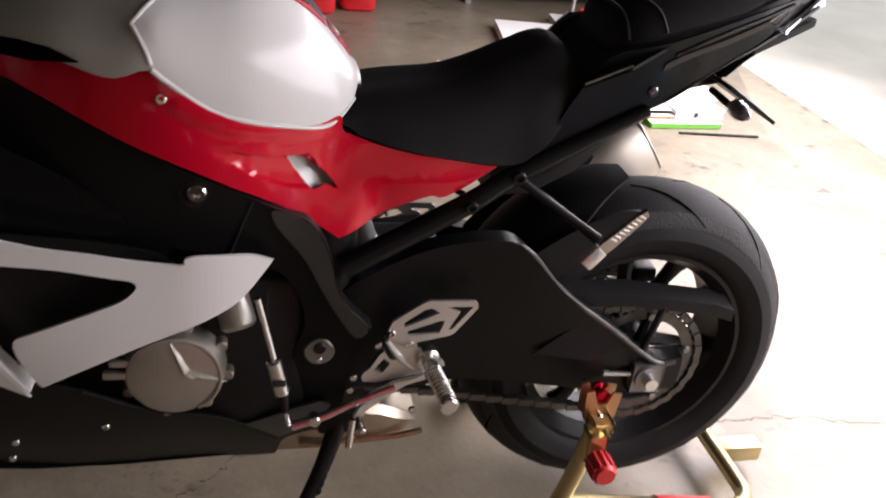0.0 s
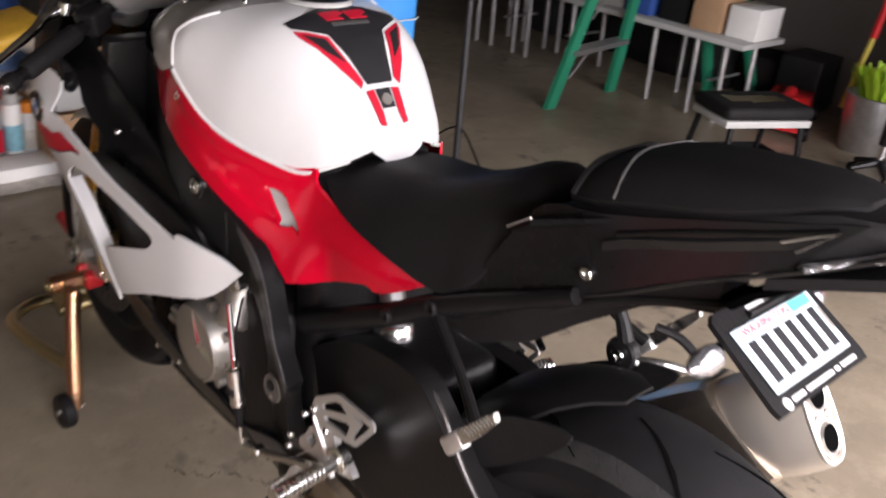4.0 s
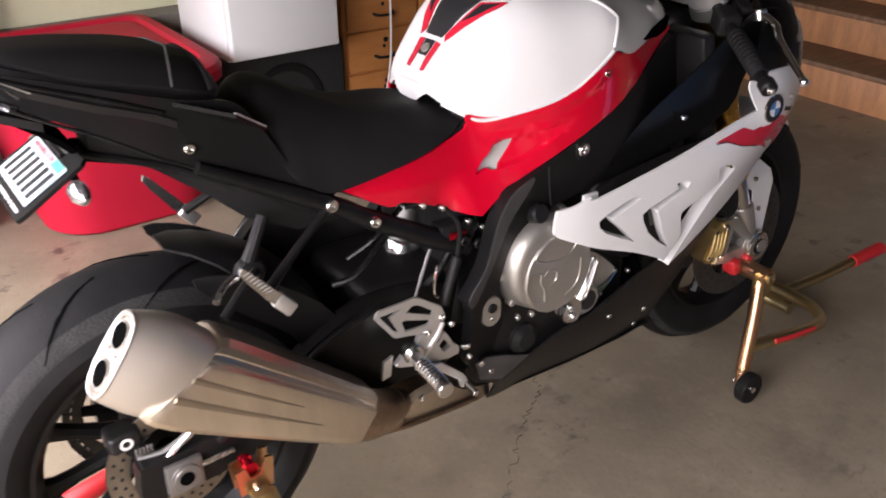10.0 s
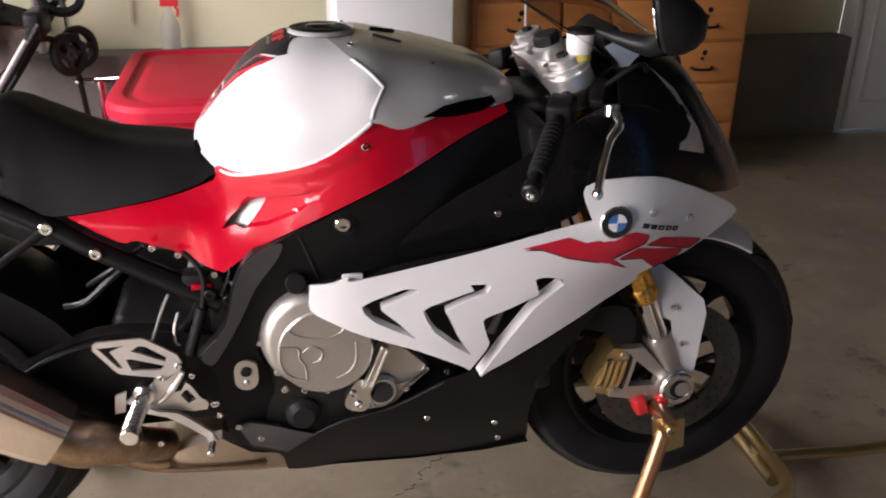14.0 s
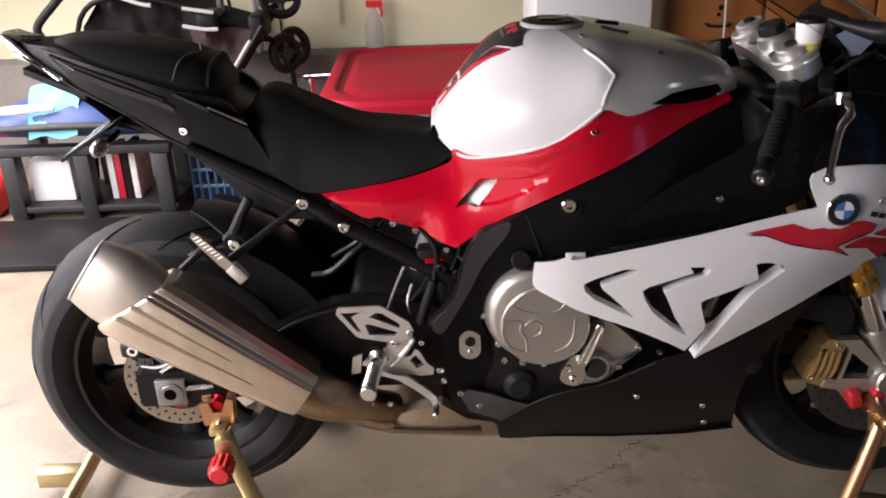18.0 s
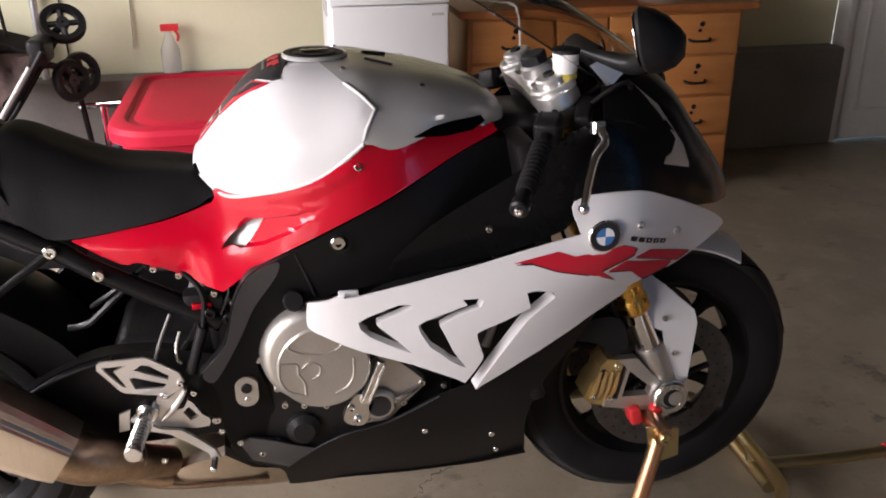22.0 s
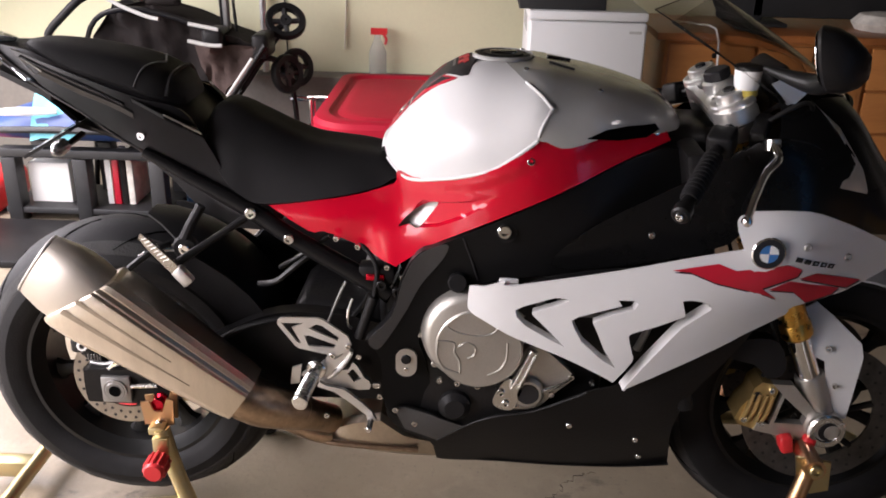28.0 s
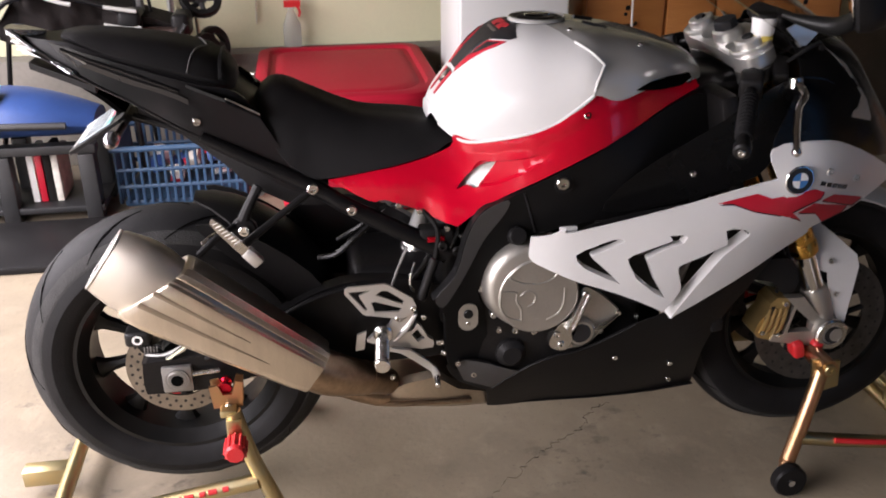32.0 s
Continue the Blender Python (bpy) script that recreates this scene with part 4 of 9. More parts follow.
part("tank_rear", loft([[p.lerp(low0, e) - Vector((0, d, 0)) for p in rim0] for e, d in ((0.0, 0.0), (0.03, 0.003), (0.10, 0.006), (0.30, 0.009), (0.65, 0.010), (0.97, 0.010))], closed=False), WHITE, tank)
part("tank_front_cover", tank_shell(None, 1.089, 26, False), PEARL, bike, "pale silver front tank cover")
for s in (1, -1):
    part("intake_trim", skin([(0.905, 0.934), (0.939, 0.947), (0.976, 0.950), (1.030, 0.948), (1.038, 0.938), (1.013, 0.928), (0.960, 0.928)], lambda y, z: max(fr_s(y, z), tw(y)) + 0.005, 0.016, s, step=0.015, curved=False), DEEPBLK, bike, "black intake slot under the tank cover")
part("tank_seam", tube([tank_pt(seam_y(a), a) + Vector((0, 0, 0.0005)) for a in (4, 12, 20, 28, 32, 36, 44, 52, 58)], 0.0028, 8, 3), WHITE, bike, "raised white seam bead")
part("tank_seam", tube([tank_pt(seam_y(a), a) + Vector((0, 0, 0.0005)) for a in (176, 168, 160, 152, 148, 144, 136, 128, 122)], 0.0028, 8, 3), WHITE, bike)
for s in (1, -1):
    part("tank_screw", bolt((s * 0.10, 0.80, tank_z(0.10, 0.80)), (s * 0.25, 0, 1), 0.005, 0.003), CHROME, bike)
    part("tank_screw", bolt((s * 0.13, 0.93, tank_z(0.13, 0.93)), (s * 0.3, 0, 1), 0.005, 0.003), CHROME, bike)
    part("front_slot", tube([(s * 0.03, 0.845, tank_z(0.03, 0.845) + 0.001), (s * 0.05, 0.89, tank_z(0.05, 0.89) + 0.001)], 0.003, 6), INK, bike)
    part("lower_bead", tube([tank_pt(y, 1.0 if s > 0 else 179.0) for y in (0.55, 0.575, 0.60, 0.65, 0.70, 0.75, 0.80, 0.82)], 0.0035, 8, 3), WHITE, bike)
cap = part("fuel_cap", lathe([(1e-5, 0.004), (0.02, 0.004), (0.022, 0.008), (0.036, 0.008), (0.040, 0.005), (0.044, 0.007), (0.052, 0.005), (0.056, 0.0), (1e-5, 0)], 40, Matrix.Translation((0, 0.76, 1.0345)) @ Matrix.Rotation(radians(-1), 4, "X"), closed=False), DARKENG, bike, "dark round fuel filler cap")
part("cap_ring", lathe([(0.050, 0.004), (0.055, 0.007), (0.058, 0.004), (0.058, 0.0), (0.05, 0)], 40, Matrix.Translation((0, 0.76, 1.0345))), PEARL, cap)
part("cap_key", rbox((-0.006, 0.735, 1.040), (0.006, 0.785, 1.046), 0.002), CHROME, cap)


def on_tank(outline, lift, th=0.0015, step=0.012, curved=False):
    """A sticker cut to an (x, y) outline and laid on the tank."""
    bm = skin(outline, 0.0, th, 1, step=step, curved=curved, per=3)
    for v in bm.verts:
        deep = v.co.x < -th / 2
        x, y = v.co.y, v.co.z
        n = Vector((tank_z(x - 0.002, y) - tank_z(x + 0.002, y), tank_z(x, y - 0.002) - tank_z(x, y + 0.002), 0.004)).normalized()
        v.co = Vector((x, y, tank_z(x, y))) + n * (lift - (th if deep else 0))
    return bm


pad = part("tank_pad", on_tank([(-0.100, 0.697), (-0.03, 0.712), (0.03, 0.712), (0.100, 0.697), (0.096, 0.684), (0.050, 0.656), (0.023, 0.592), (-0.023, 0.592), (-0.050, 0.656), (-0.096, 0.684)], 0.0022), INK, bike, "black and red protective tank pad")
for s in (1, -1):
    wing = part("pad_wing", on_tank([(s * 0.096, 0.678), (s * 0.053, 0.652), (s * 0.029, 0.596), (s * 0.036, 0.589), (s * 0.060, 0.616), (s * 0.092, 0.664)][::s], 0.0022), REDV, pad, "red wing of the tank pad")
    part("wing_inset", on_tank([(s * 0.088, 0.667), (s * 0.060, 0.650), (s * 0.046, 0.618), (s * 0.066, 0.633)][::s], 0.0036, 0.0012), INK, wing)
    part("pad_red_mark", on_tank([(s * 0.022 - 0.016, 0.678), (s * 0.022 - 0.020, 0.696), (s * 0.022 + 0.016, 0.698), (s * 0.022 + 0.020, 0.690), (s * 0.022 + 0.006, 0.685), (s * 0.022 + 0.016, 0.678)], 0.0036, 0.0012), REDV, pad)
part("pad_grey_bar", on_tank([(-0.034, 0.668), (-0.034, 0.673), (0.034, 0.673), (0.034, 0.668)], 0.0036, 0.0012), GREYALU, pad)
pad2 = part("lower_pad", on_tank([(-0.013, 0.586), (0.013, 0.586), (0.011, 0.566), (-0.011, 0.566)], 0.0022, step=0.008), INK, bike, "small black and red tank pad with a round button")
for s in (1, -1):
    part("pad_red_side", on_tank([(s * 0.030, 0.585), (s * 0.017, 0.586), (s * 0.014, 0.562), (s * 0.016, 0.550), (s * 0.025, 0.551)][::s], 0.0022, step=0.008), REDV, pad2)
part("pad_badge", lathe([(1e-5, 0.003), (0.0085, 0.003), (0.010, 0.0), (1e-5, 0)], 20, Matrix.Translation((0, 0.574, tank_z(0, 0.574) + 0.002)) @ Matrix.Rotation(radians(48), 4, "X"), closed=False), CASTALU, pad2)

# seats
st = easy([(0.196, 0.900), (0.21, 0.925), (0.24, 0.942), (0.286, 0.928), (0.36, 0.892), (0.41, 0.874), (0.50, 0.861), (0.575, 0.845)])
se = easy([(0.196, 0.875), (0.22, 0.850), (0.256, 0.803), (0.29, 0.781), (0.33, 0.777), (0.42, 0.790), (0.50, 0.806), (0.575, 0.825)])
sw_ = easy([(0.196, 0.085), (0.22, 0.105), (0.26, 0.122), (0.33, 0.128), (0.42, 0.132), (0.50, 0.128), (0.575, 0.105)])
rings = []
for k in range(25):
    y = 0.196 + 0.379 * k / 24
    w, zt, ze = sw_(y), st(y), se(y)
    top = [(w * q, y, zt - (zt - ze) * abs(q) ** 3.2 - 0.006 * math.cos(q * 3.0) ** 2 * (1 if 0.28 < y < 0.55 else 0)) for q in [j / 8 - 1 for j in range(17)]]
    rings.append([*top, (w * 0.92, y, ze - 0.012), (-w * 0.92, y, ze - 0.012)])
part("rider_seat", loft(rings), VINYL, bike, "black textured rider seat", 60)
pt_ = easy([(-0.135, 1.043), (-0.10, 1.046), (-0.03, 1.040), (0.06, 1.025), (0.12, 1.006), (0.155, 0.985), (0.168, 0.968)])
pe_ = easy([(-0.135, 1.040), (-0.10, 1.033), (-0.03, 1.008), (0.06, 0.984), (0.12, 0.966), (0.168, 0.950)])
pw_ = easy([(-0.135, 0.03), (-0.10, 0.062), (-0.03, 0.088), (0.06, 0.100), (0.12, 0.100), (0.155, 0.085), (0.168, 0.06)])
rings = []
for k in range(21):
    y = -0.135 + 0.303 * k / 20
    w, zt, ze = pw_(y), pt_(y), pe_(y)
    rings.append([*[(w * q, y, zt - (zt - ze) * abs(q) ** 4.2) for q in [j / 9 - 1 for j in range(19)]], (w * 0.9, y, ze - 0.012), (-w * 0.9, y, ze - 0.012)])
pseat = part("pillion_seat", loft(rings), VINYL, bike, "black pillion seat pad with stitched seam", 60)
part("seat_seam", tube([(pw_(0.118) * q, 0.118 - 0.03 * abs(q), pt_(0.118 - 0.03 * abs(q)) - (pt_(0.118) - pe_(0.118)) * abs(q) ** 4.2 + 0.0004) for q in [j / 6 - 1 for j in range(13)]], 0.0018, 6, 2), SEAM, pseat, "grey stitched seam")
part("pillion_strap", tube([(pw_(0.145) * q * 1.01, 0.145, pt_(0.145) - (pt_(0.145) - pe_(0.145)) * abs(q) ** 4.2 + 0.003) for q in [j / 6 - 1 for j in range(13)]], 0.004, 6, 2), VINYL, pseat)

# tail
ft = surface([(-0.21, 1.05, 0.048), (-0.10, 1.0, 0.078), (0.0, 0.93, 0.098), (0.1, 0.89, 0.108), (0.3, 0.757, 0.120), (0.18, 0.93, 0.105), (0.06, 0.95, 0.105)])
TL = [(-0.150, 1.034), (-0.150, 1.034), (-0.12, 1.026), (0.02, 0.982), (0.10, 0.958), (0.172, 0.940), (0.21, 0.890), (0.262, 0.805), (0.318, 0.775), (0.318, 0.775), (0.30, 0.742), (0.25, 0.752), (0.181, 0.800), (0.082, 0.870), (-0.035, 0.940), (-0.095, 0.975)]
for s in (1, -1):
    tp = part("tail_panel", skin(TL, ft, 0.005, s, step=0.025), TAILBLK, bike, "glossy black tail side panel")
    part("tail_ridge", tube([(s * (ft(y, z) + 0.001), y, z) for y, z in ((-0.13, 1.022), (-0.08, 1.003), (0.0, 0.975), (0.07, 0.946))], 0.0035, 8), GLOSS, tp)
    part("tail_edge", tube([(s * (ft(y, z) - 0.001), y, z) for y, z in ((-0.183, 1.018), (-0.136, 0.990), (-0.077, 0.958), (-0.017, 0.927), (0.057, 0.881), (0.116, 0.849), (0.18, 0.802))], 0.0028, 8), TAILBLK, tp)
    part("tail_crease", loft([[(s * (ft(y, z) + h), y, z + g) for g, h in ((0.005, 0.0), (0.0015, 0.0035), (-0.010, 0.0005), (-0.008, -0.003))] for y, z in ((-0.100, 1.003), (-0.055, 0.985), (-0.014, 0.969), (0.059, 0.944), (0.085, 0.930))]), TAILBLK, tp, "raised glossy crease")
    part("tail_inlet", loft([[(s * (ft(y, z) + h), y, z) for y, z in ((-0.131, 1.022), (-0.118, 1.015), (-0.087, 0.998), (-0.102, 0.993))] for h in (0.001, 0.003)]), DARKENG, tp)
    # silver line paints the highlight on the inlet's bevelled edges
    part("inlet_highlight", tube([(s * (ft(y, z) + 0.003), y, z) for y, z in ((-0.087, 0.998), (-0.131, 1.022), (-0.102, 0.993))], 0.0014, 6, 1), CASTALU, tp)
    part("tail_screw", bolt((s * (ft(0.096, 0.889) + 0.001), 0.096, 0.889), (s, 0, 0), 0.008, 0.005), CHROME, tp)
    part("tail_fin", loft([[(s * 0.098, 0.07, 0.962 - h), (s * 0.148, 0.155, 0.938 - h), (s * 0.116, 0.212, 0.898 - h), (s * 0.095, 0.19, 0.915 - h)] for h in (0.0, 0.006)]), GLOSS, tp, "pointed black tail fin")
    # silver line paints the glint along the black fin's outer edge
    part("fin_highlight", tube([(s * 0.146, 0.155, 0.939), (s * 0.116, 0.211, 0.899)], 0.0018, 6), CASTALU, tp)
rings = []
for y, w, z0, z1 in ((-0.200, 0.026, 1.020, 1.040), (-0.18, 0.040, 1.006, 1.037), (-0.12, 0.070, 0.972, 1.034), (-0.05, 0.086, 0.945, 1.008), (0.06, 0.10, 0.885, 0.975), (0.15, 0.104, 0.84, 0.948), (0.21, 0.10, 0.80, 0.89)):
    rings.append([(-w, y, z1 - 0.01), (-w * 0.9, y, z1), (w * 0.9, y, z1), (w, y, z1 - 0.01), (w, y, z0 + 0.01), (w * 0.8, y, z0), (-w * 0.8, y, z0), (-w, y, z0 + 0.01)])
part("tail_core", loft(rings), PLASTIC, bike, "black tail section core")
lamp_top = [easy([(0, 0), (0.35, 0.024), (0.5, 0.031), (0.68, 0.056), (1, 0.088)]), easy([(0, -0.236), (0.35, -0.233), (0.5, -0.224), (0.68, -0.172), (1, -0.118)]), easy([(0, 1.055), (0.35, 1.054), (0.5, 1.050), (0.68, 1.012), (1, 0.985)])]
lamp_low = [easy([(0, 0), (0.35, 0.026), (0.5, 0.046), (0.7, 0.066), (1, 0.088)]), easy([(0, -0.214), (0.35, -0.209), (0.5, -0.183), (0.7, -0.150), (1, -0.118)]), easy([(0, 1.011), (0.35, 1.009), (0.5, 1.007), (0.7, 0.997), (1, 0.980)])]


def lamp_at(u, v):
    """A place on the lens: u from side to side, v from the lower to the upper edge."""
    q = abs(u)
    x, y, z = (lo(q) + (hi(q) - lo(q)) * v for lo, hi in zip(lamp_low, lamp_top))
    return Vector((math.copysign(x, u), y, z))


cols = []
for k in range(33):
    u = k / 16 - 1
    q = abs(u)
    face = [lamp_at(u, v) + Vector((0, 0.002 * (j % 2), 0)) for j, v in enumerate((0, 0.2, 0.4, 0.6, 0.8, 1.0))]
    c, deep = face[-1], max(0.0, 1 - q / 0.5)
    cols.append(face + [Vector((c.x * 0.94, c.y + 0.004 + 0.066 * deep, c.z + 0.001 - 0.011 * deep)), Vector((c.x * 0.80, c.y + 0.016 + 0.05 * deep, c.z - 0.016)), Vector((face[0].x * 0.84, face[0].y + 0.014, face[0].z + 0.002))])
tl = part("tail_light", loft(cols), LAMPW, bike, "clear faceted tail light sweeping along both sides", sharp=20)
for v in (0.18, 0.5, 0.82):
    part("lamp_rib", tube([lamp_at(j / 8 * 0.62, v) + Vector((0, -0.001, 0)) for j in range(-8, 9)], 0.0016, 6, 2), LENS, tl)
part("lamp_rim", loft([[(x * w, y, z) for x, z in ((-1, 0.972 - d), (-1, 0.984 - d), (1, 0.984 - d), (1, 0.972 - d))] for y, w, d in ((-0.195, 0.045, -0.012), (-0.14, 0.064, 0.006), (-0.08, 0.076, 0.03))]), PLASTIC, bike, "black lower tail shelf")
part("plate_apron", loft([[(-w, y, z), (w, y, z), (w * 0.96, y + 0.012, z), (-w * 0.96, y + 0.012, z)] for y, z, w in ((-0.150, 0.975, 0.050), (-0.110, 0.950, 0.058), (-0.075, 0.925, 0.062), (-0.05, 0.900, 0.062))]), DEEPBLK, bike, "black apron under the tail light")
part("undertail_box", loft([[(x * w, y, z) for x, z in ((-1, z0), (-1, z1), (1, z1), (1, z0))] for y, w, z0, z1 in ((-0.02, 0.03, 0.885, 0.915), (0.06, 0.045, 0.845, 0.89), (0.13, 0.06, 0.79, 0.85), (0.18, 0.08, 0.745, 0.83), (0.26, 0.088, 0.705, 0.79), (0.33, 0.085, 0.70, 0.76))]), PLASTIC, bike, "dark grey undertail box")

# subframe and pillion pegs
both("subframe_rail", lambda s: tube([(s * 0.115, 0.10, 0.86), (s * 0.122, 0.30, 0.752), (s * 0.130, 0.37, 0.708), (s * 0.135, 0.56, 0.60)], [0.010, 0.016, 0.017, 0.02], 12), SATIN, "black subframe rail")
for s in (1, -1):
    part("subframe_screw", bolt((s * 0.136, 0.298, 0.754), (s, 0, 0), 0.011, 0.006), ALU if s > 0 else DARKENG, bike)
    part("subframe_screw", bolt((s * 0.146, 0.37, 0.709), (s, 0, 0), 0.010, 0.006), ALU if s > 0 else DARKENG, bike)
    part("peg_hanger", tube([(s * 0.128, 0.30, 0.752), (s * 0.15, 0.22, 0.70), (s * 0.172, 0.165, 0.665)], [0.008, 0.007, 0.009], 10), SATIN, bike, "black pillion peg hanger")
    pg = part("pillion_peg", loft([[(s * (x + a * 0.0045), y + b * 0.4 * w, z + b * w) for a, b in ((-1, -1), (-1, 1), (1, 1), (1, -1))] for x, y, z, w in ((0.194, 0.168, 0.658, 0.010), (0.197, 0.152, 0.677, 0.010), (0.203, 0.122, 0.715, 0.008), (0.206, 0.110, 0.730, 0.005))]), ALU, bike, "folded silver pillion footpeg")
    for k in range(8):
        u = 0.2 + 0.58 * k / 8
        c = Vector((s * (0.1965 + 0.0125 * u), 0.168 - 0.07 * u, 0.660 + 0.085 * u))
        part("peg_ridge", tube([c + Vector((s * 0.0035, -0.006, 0.002)), c + Vector((s * 0.0045, 0.004, 0.006))], 0.0012, 6), CASTALU, pg)
    part("peg_clevis", moved(rbox((-0.009, -0.012, -0.022), (0.009, 0.012, 0.016), 0.004, 2), pose(s * 0.192, 0.176, 0.648, 40)), CLAMPALU, bike)
    part("clevis_bolt", bolt((s * 0.192, 0.166, 0.655), (s, 0, 0), 0.006, 0.004), CHROME, bike)

# plate holder and licence plate
PC, PU = Vector((0, -0.094, 0.866)), Vector((0, 0.093, 0.055)).normalized()
PN = Vector((0, -PU.z, PU.y))
pm = Matrix(((1, 0, 0, PC.x), (0, PU.y, PN.y, PC.y), (0, PU.z, PN.z, PC.z), (0, 0, 0, 1)))
part("plate_arm", loft([[(x * w, y, z + q) for x, q in ((-1, 0), (-1, 0.012), (1, 0.012), (1, 0))] for y, z, w in ((0.06, 0.845, 0.03), (-0.02, 0.87, 0.028), (-0.06, 0.882, 0.035))]), PLASTIC, bike, "black plate holder arm")
both("plate_stay", lambda s: tube([(s * 0.03, -0.03, 0.885), (s * 0.05, 0.08, 0.845), (s * 0.07, 0.16, 0.80)], 0.006, 8), PLASTIC)
pf = part("plate_frame", moved(skin([(-0.094, -0.056), (0.094, -0.056), (0.097, -0.045), (0.092, 0.054), (0.083, 0.062), (-0.083, 0.062), (-0.092, 0.054), (-0.097, -0.045)], 0, 0.006, 1, step=0.03, curved=False), pm @ Matrix(((0, 1, 0, 0), (0, 0, 1, 0), (1, 0, 0, 0), (0, 0, 0, 1)))), PLASTIC, bike, "black licence plate frame")


def on_plate(x0, x1, v0, v1, h=0.0012, lift=0.0):
    return moved(rbox((x0, v0, lift), (x1, v1, lift + h), 0.0003, 1), pm)


plate = part("licence_plate", on_plate(-0.080, 0.080, -0.036, 0.037, 0.0012, 0.001), PLATEW, pf, "white and pale blue licence plate with blacked bars")
for k in range(6):
    part("plate_bar", on_plate(-0.068 + 0.0245 * k, -0.055 + 0.0245 * k, -0.028, 0.020, 0.0006, 0.0022), INK, plate)
part("year_sticker", on_plate(0.032, 0.072, 0.024, 0.036, 0.0006, 0.0022), TEALS, plate)
part("month_sticker", on_plate(0.0745, 0.0790, -0.012, 0.018, 0.0006, 0.0022), CASTALU, plate)
for k, (a, b, m) in enumerate(((-0.030, 0.004, WHITEP), (0.006, 0.034, GREYALU))):
    part("frame_bar", on_plate(a, b, 0.046, 0.0535, 0.0006, 0.0004), m, pf)
for a, b in ((-0.063, -0.038), (-0.033, 0.024), (0.029, 0.038), (0.043, 0.076)):
    part("frame_bar", on_plate(a, b, -0.0500, -0.0450, 0.0006, 0.0004), WHITEP, pf)
part("frame_roundel", moved(cyl((-0.074, -0.048, 0.0), (-0.074, -0.048, 0.0015), 0.0065, 20), pm), WHITEP, pf)
word = bpy.data.curves.new("state_name", "FONT")
word.body, word.size, word.align_x, word.extrude = "WASHINGTON", 0.0135, "CENTER", 0.0002
wo = new("state_name", word)
wo.matrix_world = pm @ Matrix.Translation((-0.018, 0.026, 0.0026)) @ Matrix.Diagonal((1.0, 1, 1, 1))
dg = bpy.context.evaluated_depsgraph_get()
wm = bpy.data.meshes.new_from_object(wo.evaluated_get(dg))
wmat = wo.matrix_world.copy()
bpy.data.objects.remove(wo)
wm.transform(wmat)
wm.materials.clear()
wm.materials.append(REDV)
wob = new("state_name", wm)
wob.parent = plate
for s in (1, -1):
    part("signal_stalk", tube([(s * 0.03, -0.05, 0.868), (s * 0.085, -0.055, 0.862)], 0.006, 8), PLASTIC, bike)
    sg = part("turn_signal", loft([[(s * x, -0.06 + q * b * 0.9, 0.862 + q * a) for a, b in [(math.sin(t), math.cos(t)) for t in [2 * math.pi * j / 10 for j in range(10)]]] for x, q in ((0.088, 0.008), (0.095, 0.015), (0.112, 0.016), (0.13, 0.011), (0.141, 0.003))]), LAMPW, bike, "clear rear turn signal")
    part("signal_liner", loft([[(s * x, -0.06 + q * b * 0.9, 0.862 + q * a) for a, b in [(math.sin(t), math.cos(t)) for t in [2 * math.pi * j / 8 for j in range(8)]]] for x, q in ((0.090, 0.006), (0.097, 0.0105), (0.112, 0.011), (0.128, 0.006))]), TITCAP, sg)

